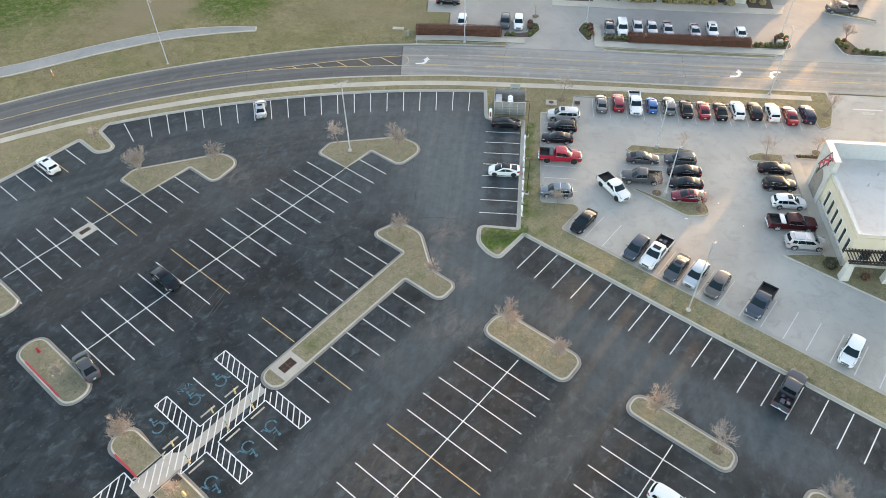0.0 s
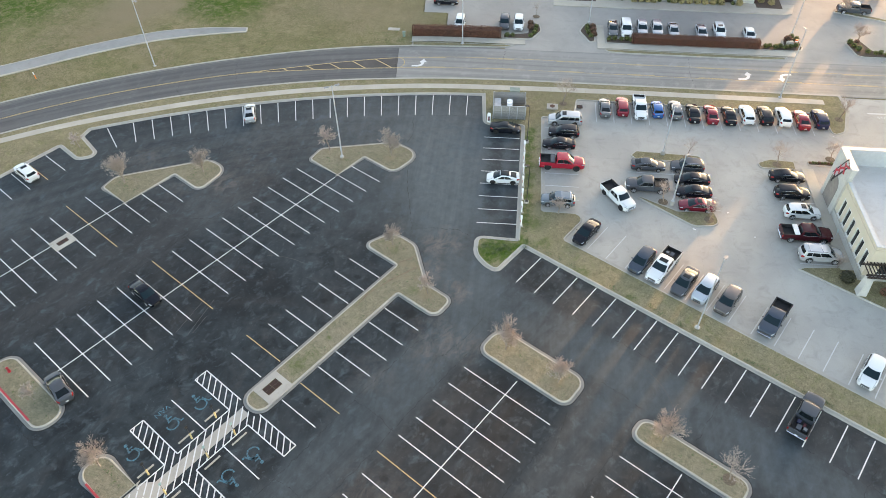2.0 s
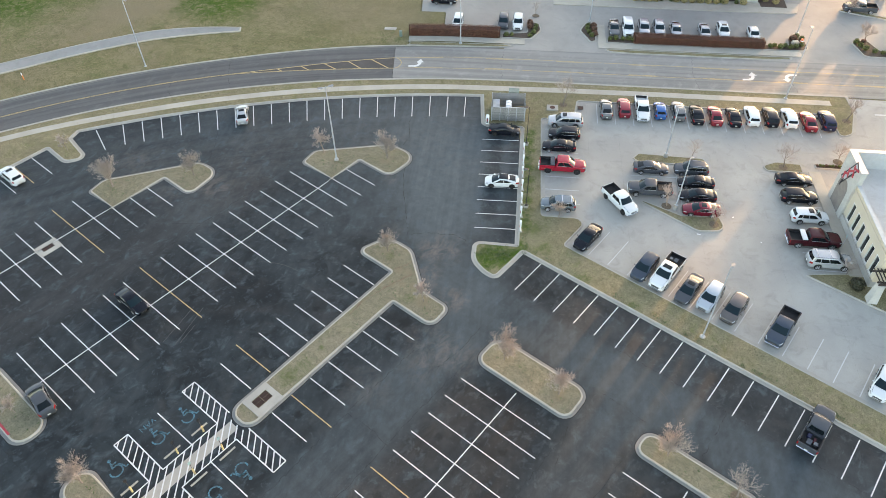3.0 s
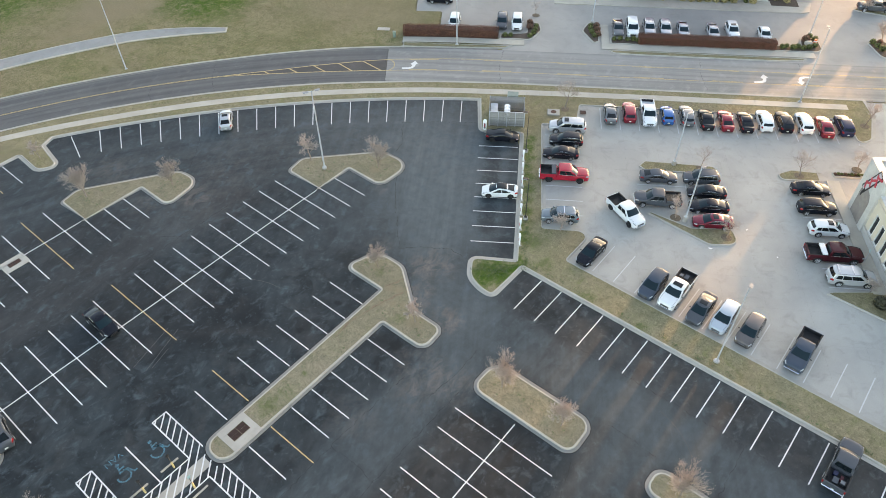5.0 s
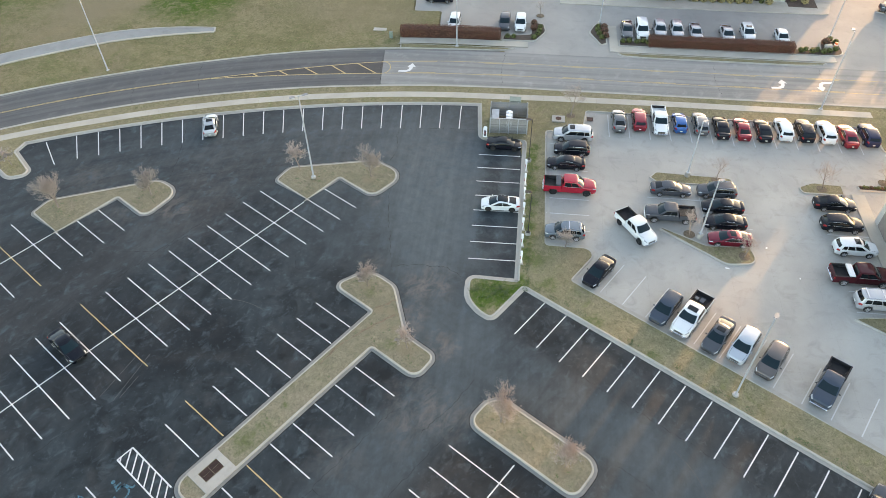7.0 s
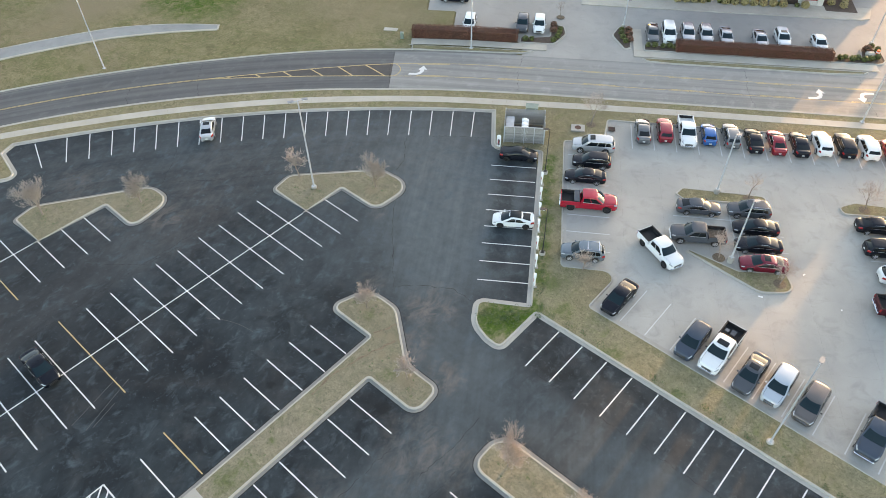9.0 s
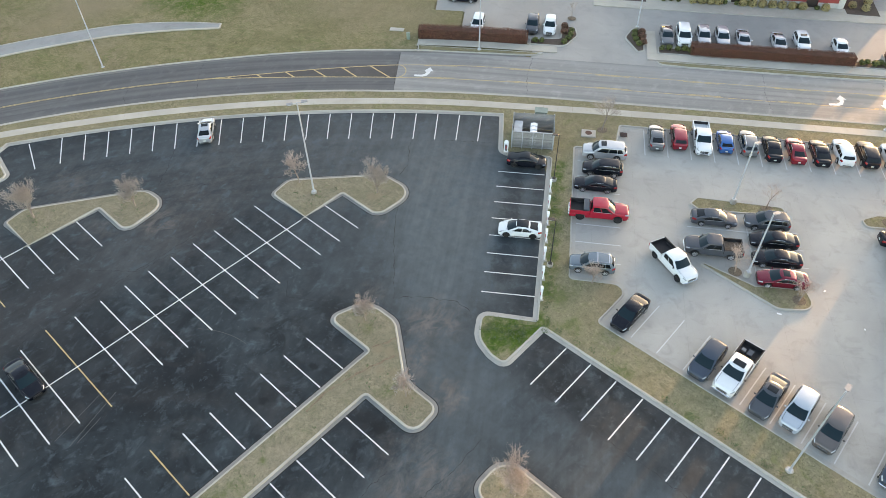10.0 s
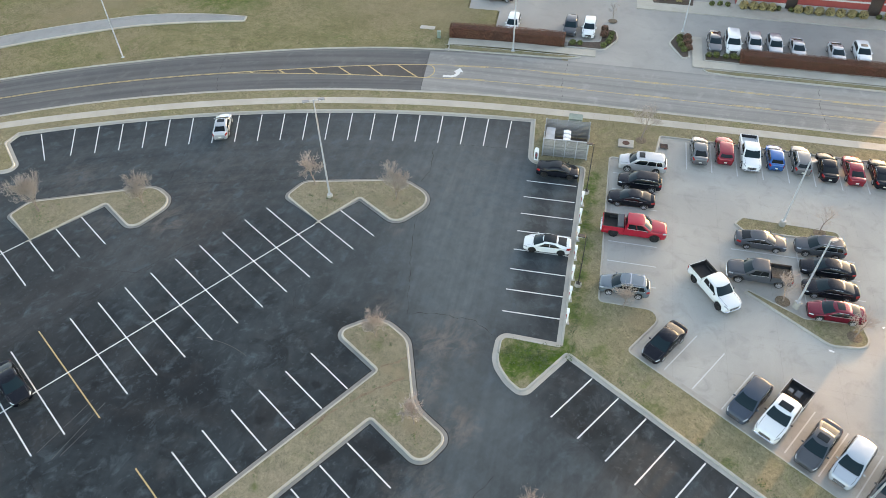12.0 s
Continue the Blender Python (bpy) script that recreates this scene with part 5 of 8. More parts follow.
INNER_ROWS = [
    ("large_suv", "silver", -39.0, 77.6, AT + 180, "silver large SUV with a sunroof by the grass strip", dict(sunroof=True)),
    ("suv", "black", -37.4, 74.8, AT + 180, "black crossover parked nose to the grass strip", {}),
    ("sedan", "black", -36.4, 71.9, AT + 180, "black sedan parked nose to the grass strip", {}),
    ("pickup", "red", -33.5, 68.2, AT, "bright red pickup truck backed to the grass strip", dict(dark_rims=True, box_lid="dark grey", size=1.11)),
    ("suv", "blue grey", -29.5, 61.0, AT + 180, "blue-grey crossover with roof rails at the row's end", dict(rails="bars")),
    ("sedan", "dark grey", -23.5, 75.7, AT, "dark grey sedan beside the narrow island", {}),
    ("suv", "dark grey", -18.9, 78.9, AT + 180, "dark grey wagon parked beside the narrow island", dict(rails=True)),
    ("sedan", "black", -17.1, 76.7, AT + 180, "black sedan parked among four cars", {}),
    ("sedan", "black", -15.7, 74.3, AT + 180, "glossy black sedan parked beside a red one", {}),
    ("sedan", "dark red", -14.1, 72.0, AT + 180, "dark red sedan with a sunroof beside the triangular island", dict(sunroof=True)),
    ("pickup", "dark grey", -21.4, 71.4, AT + 180, "dark grey pickup truck with a muddy bed", {}),
    ("pickup", "white", -23.4, 66.8, -23, "white pickup truck standing in the driving lane", dict(dark_rims=True)),
]
OTHER_ROWS = [
    ("sedan", "black", -23.1, 58.1, -90, "black sedan parked alone at the row's corner", {}),
    ("suv", "slate blue", -14.9, 57.95, -90, "dark slate crossover nosed to the grass strip", {}),
    ("pickup", "white", -12.4, 58.75, -90, "white pickup truck with a loaded bed and sunroof", dict(sunroof=True, size=1.06)),
    ("sedan", "dark grey", -9.1, 58.1, -90, "dark grey sedan with a sunroof nosed to the grass strip", dict(sunroof=True)),
    ("suv", "light blue silver", -6.6, 58.5, -90, "pale silver-blue crossover nosed to the grass strip", {}),
    ("suv", "brown grey", -3.7, 58.5, -90, "brown-grey crossover nosed to the grass strip", {}),
    ("pickup", "slate blue", 1.6, 59.2, -90, "dark blue pickup truck with an open bed", {}),
    ("suv", "white", 12.7, 58.7, -90, "white crossover nosed to the grass strip", {}),
    ("sedan", "black", -6.9, 85.7, AT, "black sedan parked by the restaurant", {}),
    ("suv", "black", -5.0, 82.5, AT, "black crossover parked by the restaurant", {}),
    ("suv", "white", -2.5, 79.5, AT, "white SUV with a sunroof by the restaurant", dict(sunroof=True)),
    ("pickup", "maroon", -0.6, 75.5, AT, "maroon pickup truck with a white tool box", dict(box_lid="white", size=1.1)),
    ("large_suv", "silver", 2.2, 73.0, AT, "long silver SUV with roof bars by the restaurant", dict(rails="bars")),
    ("pickup", "dark grey", 9.1, 48.8, 90, "dark grey pickup truck alone in the asphalt row", {}),
    ("sedan", "black", -59.6, 14.9, 0, "black sedan alone in the double stall row", {}),
    ("fastback", "dark grey", -55.2, 1.0, 172, "grey sedan parked against an oval island", {}),
    ("sedan", "silver", -79.6, 47.8, 141, "silver sedan with a sunroof in the bend's stall row", dict(sunroof=True)),
    ("suv", "white", -93.5, 17.4, 180, "white boxy SUV parked by the outer kerb", dict(sunroof=True)),
    ("fastback", "white", -38.3, 60.2, AT + 182, "white electric car with a black roof at a charger", dict(glass_roof=True, bare=True, dark_rims=True)),
    ("fastback", "black", -45.1, 70.1, AT, "black electric car at the charging row's end", dict(glass_roof=True, bare=True, dark_rims=True)),
    ("suv", "white", 4.9, 28.8, 0, "white car in the lower stall row", {}),
]
GROUP_OF = {UP: "row by the verge", UP + 180: "row by the verge", -90: "row above the grass strip"}
for kind, colour, x, y, heading, words, opt in VERGE_ROW + INNER_ROWS + OTHER_ROWS:
    vehicle(kind, colour, words, "pickup truck" if kind == "pickup" else "car", x, y, heading, group=GROUP_OF.get(heading, ""), **opt)
for s, r, kind, colour, words in (
    (-6.6, 157.6, "sedan", "black", "black sedan at the far lot's edge"), (-3.7, 148.9, "suv", "white", "white SUV behind the dark red hedge"), (4.3, 149.7, "suv", "dark grey", "dark grey crossover beside the hedge"),
    (6.95, 149.7, "suv", "white", "white crossover beside the planted island"), (24.4, 149.2, "sedan", "grey", "grey sedan beside the footpath"), (26.8, 149.2, "large_suv", "white", "white large SUV behind the hedge"),
    (29.7, 149.6, "suv", "silver", "silver minivan behind the hedge"), (32.4, 149.6, "suv", "silver", "silver crossover behind the hedge"), (35.4, 149.4, "sedan", "silver", "pale silver sedan behind the hedge"),
    (40.4, 149.2, "sedan", "silver", "silver sedan alone behind the hedge"), (43.7, 149.8, "suv", "white", "white crossover with a sunroof behind the hedge"), (48.9, 149.0, "hatch", "white", "white small car at the hedge's end")):
    vehicle(kind, colour, words, "car", *road_at(s, r), AT if s < -5 else UP + 180, group="" if s < -5 else "far lot row", sunroof="sunroof" in words, z=0.01)
vehicle("pickup", "dark grey", "dark grey pickup truck on the far driveway's edge", "pickup truck", *road_at(70.3, 160.4), AT + 176, z=0.01)
vehicle("suv", "black", "black SUV at the top of the far lot", "car", *road_at(75.5, 167.0), AT + 180, z=0.01)

# ---- trees: bare crowns of many fine twigs ----
def tree_meshes(seed, height, spread, trunk_r, stem=0.28, limbs=6, fine=1.0, upright=0.5):
    """A trunk with limbs in one mesh, the twigs in another."""
    rnd = random.Random(seed)
    wood, twigs = bmesh.new(), bmesh.new()

    def way(base, angle, turn):
        side = base.cross(Vector((0.2, 0.9, 0.3))).normalized()
        side.rotate(Matrix.Rotation(turn, 3, base))
        return (base * math.cos(angle) + side * math.sin(angle)).normalized()

    def bent(p, d, length, r0, r1, n, lift):
        pts, rad = [p.copy()], [r0]
        for i in range(n):
            d = (d + Vector((rnd.uniform(-1, 1), rnd.uniform(-1, 1), rnd.uniform(-0.4, 1) * lift)) * 0.13).normalized()
            pts.append(pts[-1] + d * (length / n))
            rad.append(r0 + (r1 - r0) * (i + 1) / n)
        return pts, rad, d

    def grow(p, d, length, r, level):
        if level >= 2:
            pts, rad, d2 = bent(p, d, length, r, r * 0.45, 2, 0.6)
            add_tube(twigs, pts, rad, 3, False)
        else:
            pts, rad, d2 = bent(p, d, length, r, r * 0.5, 4, 0.8)
            add_tube(wood, pts, rad, 5, True)
        if level >= 4:
            return
        count = (5, 6, 7, 5)[level] if level else limbs
        count = max(2, int(round(count * (fine if level > 1 else 1))))
        for k in range(count):
            f = rnd.uniform(0.35, 1.0) if level else rnd.uniform(0.55, 1.0)
            i = min(int(f * (len(pts) - 1)), len(pts) - 2)
            q = pts[i].lerp(pts[i + 1], f * (len(pts) - 1) - i)
            a = rnd.uniform(0.35, 0.85) if level else rnd.uniform(0.45, 1.0) * (1.2 - upright)
            nd = way(d2, a, k * 2.4 + rnd.uniform(-0.5, 0.5))
            nd = (nd + Vector((0, 0, 0.22 * upright * 2))).normalized()
            grow(q, nd, length * rnd.uniform(0.45, 0.72) if level else spread * rnd.uniform(0.75, 1.1), max(r * (0.42 if level < 2 else 0.5), 0.0085), level + 1)

    pts, rad, d = bent(Vector((0, 0, -0.1)), Vector((0, 0, 1)), height * (stem + 0.22), trunk_r * 1.25, trunk_r * 0.75, 5, 1)
    add_tube(wood, pts, rad, 8, True)
    lead = Vector((0, 0, 1))
    for k in range(limbs):
        f = rnd.uniform(stem / (stem + 0.22), 1.0)
        i = min(int(f * 5), 4)
        q = pts[i].lerp(pts[i + 1], f * 5 - i)
        nd = way(lead, rnd.uniform(0.35, 0.95) * (1.25 - upright * 0.7), k * 2.4 + rnd.uniform(-0.4, 0.4))
        grow(q, nd, spread * rnd.uniform(0.8, 1.15), trunk_r * 0.36, 1)
    grow(pts[-1], d, height * 0.36, trunk_r * 0.5, 1)
    top = max(v.co.z for v in twigs.verts)
    for bm in (wood, twigs):
        for v in bm.verts:
            v.co.z *= height / top if v.co.z > 0 else 1
    out = []
    for nm, bm, m in (("trunk", wood, BARK), ("crown", twigs, TWIG)):
        me = bpy.data.meshes.new(nm)
        bm.to_mesh(me)
        bm.free()
        me.materials.append(m)
        out.append(me)
    return out


TREE_KINDS = {"broad": tree_meshes(3, 5.0, 1.95, 0.11, 0.20, 8, 1.15, 0.55), "vase": tree_meshes(8, 5.4, 2.1, 0.09, 0.06, 9, 1.15, 0.8), "small": tree_meshes(13, 3.2, 1.05, 0.06, 0.28, 6, 1.1, 0.55),
              "thin": tree_meshes(21, 4.4, 1.15, 0.055, 0.34, 5, 0.6, 0.7), "open": tree_meshes(34, 4.8, 1.6, 0.075, 0.30, 6, 0.7, 0.6)}


LEAF_LITTER = make_plain("mulch_and_dead_leaves", (0.150, 0.112, 0.076), 0.95, 0, 0.45, 7, 0.04)


def tree(kind, x, y, scale, turn, label, z=GRASS_Z):
    ob = tagged(empty("tree", pose(x, y, z, 0, 0, turn) @ Matrix.Scale(scale * (0.84 if kind in ("broad", "vase") else 0.95), 4)), label, "tree", "bare trees")
    for me in TREE_KINDS[kind]:
        p = new(me.name, me)
        p.parent = ob
    if kind in ("open", "thin"):
        part("mulch_ring", tube([(0, 0, -0.02), (0, 0, 0.018), (0, 0, 0.03)], [0.72 / scale, 0.66 / scale, 0.3 / scale], 14), LEAF_LITTER, ob, "ring of mulch and dead leaves")
    return ob


BARE = "bare tree with fine pinkish-brown twigs on a grass island"
for kind, x, y, sc, turn in (
    ("vase", -80.6, 25.4, 1.22, 10), ("vase", -73.8, 34.2, 0.95, 130), ("small", -62.9, 49.4, 1.4, 40), ("vase", -54.7, 54.3, 1.05, 250), ("vase", -41.8, 40.5, 0.78, 90),
    ("vase", -20.4, 36.3, 1.08, 200), ("vase", -13.3, 36.3, 0.92, 320), ("vase", -1.1, 37.1, 1.05, 70), ("open", 5.9, 37.4, 1.0, 160), ("broad", 17.6, 38.2, 1.05, 15), ("vase", -43.6, -1.2, 0.95, 110)):
    tree(kind, x, y, sc, turn, BARE)
for kind, x, y, sc, turn, words in (
    ("small", -93.4, 25.8, 0.95, 60, "small bare tree on the verge's rounded tip"), ("small", -32.8, 37.0, 1.05, 10, "small reddish bare sapling on the T-shaped island"), ("small", -34.4, -1.8, 0.9, 200, "low bare bush beside the crosswalk"),
    ("small", -56.2, -1.5, 0.85, 20, "low bare bush on the oval island"), ("open", -42.0, 81.8, 1.15, 30, "bare grey tree behind the silver SUV"), ("thin", -20.0, 81.5, 0.95, 80, "thin staked bare tree on the narrow island"),
    ("open", -18.2, 70.3, 0.85, 140, "bare brown tree in front of the muddy pickup"), ("open", -11.7, 70.9, 0.8, 260, "bare brown tree beside the dark red sedan"), ("open", -9.1, 88.1, 0.95, 180, "bare staked tree on the small island"),
    ("open", -3.5, 94.1, 0.75, 210, "bare brown tree by the restaurant bed"), ("open", -5.8, 105.0, 1.0, 300, "bare tree at the driveway corner"), ("small", -28.2, 59.2, 1.0, 100, "small bare tree in the grass wedge"),
    ("thin", -62.0, 103.4, 0.75, 0, "bare tree on the far planted island"), ("broad", -11.2, 131.8, 0.85, 70, "bare tree on the far driveway corner"), ("broad", *road_at(68.6, 159.6), 0.8, 30, "bare tree in front of the far pickup"),
    ("small", 4.6, 72.6, 0.8, 50, "small bare tree in the restaurant bed")):
    tree(kind, x, y, sc, turn, words)


# ---- lamp posts ----
LAMP_HEAD = make_plain("grey_lamp_housing", (0.23, 0.24, 0.25), 0.5, 0.2, 0.15, 5)
HEAD_GLASS = make_plain("lamp_lens", (0.75, 0.78, 0.80), 0.3)


def lamp_post(x, y, height, turn, heads, label, metal=METAL_GREY, base=0.0, r=0.11, arm=0.45, z=0.0, name="lamp_post"):
    post = tagged(empty(name, pose(x, y, z, 0, 0, turn)), label, "lamp post")
    if base:
        part("footing", tube([(0, 0, -0.2), (0, 0, base - 0.04), (0, 0, base)], [0.33, 0.33, 0.29], 16), KERB_LIGHT, post, "round concrete footing")
    part("base_plate", box(0, 0, base + 0.02, 0.42, 0.42, 0.04, bevel=0.01), metal, post)
    part("pole", tube([(0, 0, base), (0, 0, base + 0.25), (0, 0, height)], [r * 1.35, r, r * 0.62], 12), metal, post, smooth=True)
    for k in range(heads):
        m = Matrix.Rotation(k * math.pi, 4, "Z")
        bm = add_tube(bmesh.new(), [m @ Vector((0, 0, height - 0.12)), m @ Vector((arm, 0, height - 0.06))], [0.04, 0.04], 6)
        part("arm", bm, metal, post)
        head = part("head", box(arm + 0.32, 0, height - 0.04, 0.66, 0.38, 0.09, m, 0.02), LAMP_HEAD if metal is METAL_GREY else metal, post)
        part("lens", box(arm + 0.32, 0, height - 0.115, 0.5, 0.3, 0.03, m), HEAD_GLASS, head)
    return post


lamp_post(-60.2, 49.4, 12.4, 62, 2, "tall grey twin-headed lamp post on the wedge island", base=0.25, z=GRASS_Z)
lamp_post(-4.85, 52.9, 11.6, 90, 1, "tall grey lamp post standing in the grass strip", base=0.12, z=GRASS_Z, arm=0.1, r=0.09)
lamp_post(-104.7, 46.9, 12.2, 15, 1, "tall pale grey street lamp beside the road bend", base=0.0, z=GRASS_Z, arm=0.3, name="street_lamp")
lamp_post(-23.25, 79.9, 8.5, 62, 1, "grey lamp post on a concrete footing by the narrow island", base=0.75, arm=0.05)
lamp_post(-17.05, 70.6, 8.7, 62, 1, "grey lamp post on a concrete footing by the triangular island", base=0.75, arm=0.05)
lamp_post(-15.3, 105.3, 12.0, 123, 1, "tall pale street lamp beside the sidewalk", base=0.12, z=0.1, arm=0.4, name="street_lamp")
lamp_post(*road_at(-2.84, 142.1), 9.5, 123, 1, "pale street lamp in front of the dark red hedge", base=0.1, z=0.1, arm=0.3, name="street_lamp")
lamp_post(-21.3, 126.3, 8.5, 123, 1, "pale lamp post on the far planted island", base=0.5, z=0.1, arm=0.2)
lamp_post(*road_at(20.1, 151.3), 8.0, 123, 1, "pale lamp post on the far island", base=0.5, z=0.1, arm=0.2)
lamp_post(-40.7, 69.65, 6.6, 210, 1, "dark bronze lamp post behind the charging row", METAL_DARK, 0.35, 0.06, 0.12, GRASS_Z)
lamp_post(-32.85, 58.3, 6.6, 210, 1, "dark bronze lamp post behind the charging row", METAL_DARK, 0.35, 0.06, 0.12, GRASS_Z)

# ---- charging row ----
CHARGER_WHITE = make_plain("charger_white_shell", (0.80, 0.80, 0.80), 0.35, 0, 0.04)
CHARGER_DARK = make_plain("charger_dark_slot", (0.10, 0.10, 0.105), 0.5)
CHARGER_RED = make_plain("charger_red_panel", (0.35, 0.02, 0.03), 0.4)


def charger(x, y, turn, label="tall white charging pillar with a narrow open middle"):
    post = tagged(empty("charging_pillar", pose(x, y, GRASS_Z, 0, 0, turn) @ Matrix.Diagonal((0.80, 0.85, 0.82, 1))), label, "charger", "charging pillars")
    outer = rounded([(-0.30, 0.10, 0.12), (0.30, 0.10, 0.12), (0.34, 1.25, 0.3), (0.30, 2.20, 0.26), (-0.30, 2.20, 0.26), (-0.34, 1.25, 0.3)], 5)
    inner = rounded([(-0.17, 0.34, 0.08), (0.17, 0.34, 0.08), (0.19, 1.25, 0.1), (0.15, 1.52, 0.1), (-0.15, 1.52, 0.1), (-0.19, 1.25, 0.1)], 5)
    bm = bmesh.new()
    rings = [[bm.verts.new((u, side * (0.055 + 0.085 * (w / 2.2) ** 2), w)) for u, w in pts] for pts, side in ((outer, -1), (outer, 1), (inner, 1), (inner, -1))]
    n = len(outer)
    for a, b in zip(rings, rings[1:] + rings[:1]):
        for i in range(n):
            bm.faces.new((a[i], a[(i + 1) % n], b[(i + 1) % n], b[i]))
    bmesh.ops.recalc_face_normals(bm, faces=bm.faces)
    part("shell", bm, CHARGER_WHITE, post)
    part("core", box(0, 0, 0.92, 0.34, 0.10, 1.16), CHARGER_DARK, post)
    part("badge", box(0, -0.09, 1.0, 0.13, 0.06, 0.5, bevel=0.02), CHARGER_RED, post, "plain red panel")
    part("plinth", box(0, 0, 0.03, 0.85, 0.55, 0.16, bevel=0.02), KERB_LIGHT, post, "concrete plinth")
    return post


for k in range(7):
    charger(-39.85 + 1.505 * k, 67.75 - 2.282 * k, AT - 90 + 8)
charger(-48.3, 70.1, AT - 8, "white charging pillar with a red panel beside the enclosure")

# ---- slatted enclosure with power cabinets ----
SLAT_WOOD = Mat("weathered_slats", 0.8)
SLAT_WOOD.color(SLAT_WOOD.mix(SLAT_WOOD.random(), (0.20, 0.195, 0.185), (0.30, 0.29, 0.275)))
SLAT_WOOD.bump(SLAT_WOOD.noise(20, 4, 0.7, (1, 1, 8)), 0.004, 0.4)
SLAT_WOOD = SLAT_WOOD.m
CABINET_GREY = make_plain("cabinet_grey", (0.42, 0.44, 0.45), 0.45)
TRANSFORMER_GREEN = make_plain("transformer_green", (0.16, 0.215, 0.185), 0.5, 0, 0.15)
GRAVEL = make_plain("gravel_floor", (0.085, 0.075, 0.068), 0.95, 0, 0.5, 14, 0.03)
ENC = Matrix.Translation((-48.40, 71.35, GRASS_Z)) @ Matrix.Rotation(radians(ROAD_TURN + 2), 4, "Z")
EW, ED, EH = 5.0, 4.0, 2.45
fence = tagged(empty("slatted_fence", ENC), "weathered grey slatted fence round power cabinets", "fence")
slat_mesh = {}
for side, (ox, oy, length, turn) in enumerate(((0, 0, EW, 0), (0, ED, EW, 0), (0, 0, ED, 90), (EW, 0, ED, 90))):
    m = Matrix.Translation((ox, oy, 0)) @ Matrix.Rotation(radians(turn), 4, "Z")
    if length not in slat_mesh:
        bm = box(length / 2, 0, 0, length, 0.03, 0.15)
        slat_mesh[length] = bpy.data.meshes.new("slat")
        bm.to_mesh(slat_mesh[length])
        bm.free()
        slat_mesh[length].materials.append(SLAT_WOOD)
    for k in range(13):
        s = new("slat", slat_mesh[length])
        s.parent = fence
        s.matrix_local = m @ Matrix.Translation((0, 0, 0.16 + 0.182 * k))
    for k in range(5 if length > 4 else 4):
        f = k / (4 if length > 4 else 3)
        part("post", box(length * f, -0.06 if side in (0, 3) else 0.06, EH / 2, 0.09, 0.09, EH, m), METAL_GREY, fence)
part("top_rail", box(EW / 2, 0, EH + 0.02, EW + 0.1, 0.12, 0.05), METAL_GREY, fence)
tagged(mesh_object("gravel_pad", flat([tuple((ENC @ Vector(p)).xy) for p in ((0.05, 0.05, 0), (EW - 0.05, 0.05, 0), (EW - 0.05, ED - 0.05, 0), (0.05, ED - 0.05, 0))], GRASS_Z + 0.02, 0.05), GRAVEL), "dark gravel pad inside the fence", "ground", kind="structure")
for k in range(3):
    cab = tagged(empty("power_cabinet", ENC @ Matrix.Translation((2.55, 0.75 + 0.80 * k, 0.02))), "white power cabinet standing on dark gravel", "cabinet", "power cabinets")
    part("body", box(0, 0, 0.98, 0.85, 0.62, 1.96, bevel=0.05), CHARGER_WHITE, cab)
    part("lid", tube([(0, 0, 1.95), (0, 0, 2.03)], [0.33, 0.30], 14), CHARGER_WHITE, cab)
    part("side_vent", box(0.44, 0, 0.9, 0.03, 0.42, 1.0), CHARGER_DARK, cab)
for k in range(2):
    cab = tagged(empty("switch_cabinet", ENC @ Matrix.Translation((0.62, 1.0 + 1.5 * k, 0.02))), "pale grey switch cabinet inside the fence", "cabinet", "switch cabinets")
    part("body", box(0, 0, 0.85, 0.95, 1.42, 1.7, bevel=0.03), CABINET_GREY, cab)
    part("lid", box(0, 0, 1.73, 1.05, 1.48, 0.06, bevel=0.02), CABINET_GREY, cab)
    part("handle", box(0.50, 0.1, 0.9, 0.05, 0.05, 0.2), METAL_DARK, cab)
trafo = tagged(empty("transformer", Matrix.Translation((-49.2, 78.3, GRASS_Z)) @ Matrix.Rotation(radians(ROAD_TURN), 4, "Z")), "green steel transformer box on a concrete pad", "transformer")
part("pad", box(0, 0, 0.06, 2.0, 1.9, 0.16, bevel=0.02), KERB_LIGHT, trafo)
part("body", box(0, 0.1, 0.80, 1.55, 1.1, 1.34, bevel=0.03), TRANSFORMER_GREEN, trafo)
part("hood", box(0, -0.62, 0.68, 1.5, 0.42, 1.08, bevel=0.03), TRANSFORMER_GREEN, trafo)
part("lid", box(0, 0.1, 1.50, 1.65, 1.2, 0.07, bevel=0.02), TRANSFORMER_GREEN, trafo)
for k in range(4):
    part("cooling_fin", box(-0.55 + 0.36 * k, 0.72, 0.8, 0.05, 0.16, 0.9), TRANSFORMER_GREEN, trafo)
pad_m = Matrix.Translation((-42.85, 79.95, GRASS_Z)) @ Matrix.Rotation(radians(ROAD_TURN), 4, "Z")
vault = tagged(empty("utility_vault", pad_m), "square concrete utility cover with a round iron lid", "manhole")
part("slab", box(0, 0, 0.05, 1.8, 1.5, 0.24, bevel=0.04), GUTTER_PALE, vault)
part("iron_lid", tube([(0, 0, 0.16), (0, 0, 0.19)], [0.42, 0.42], 20), RUST, vault)

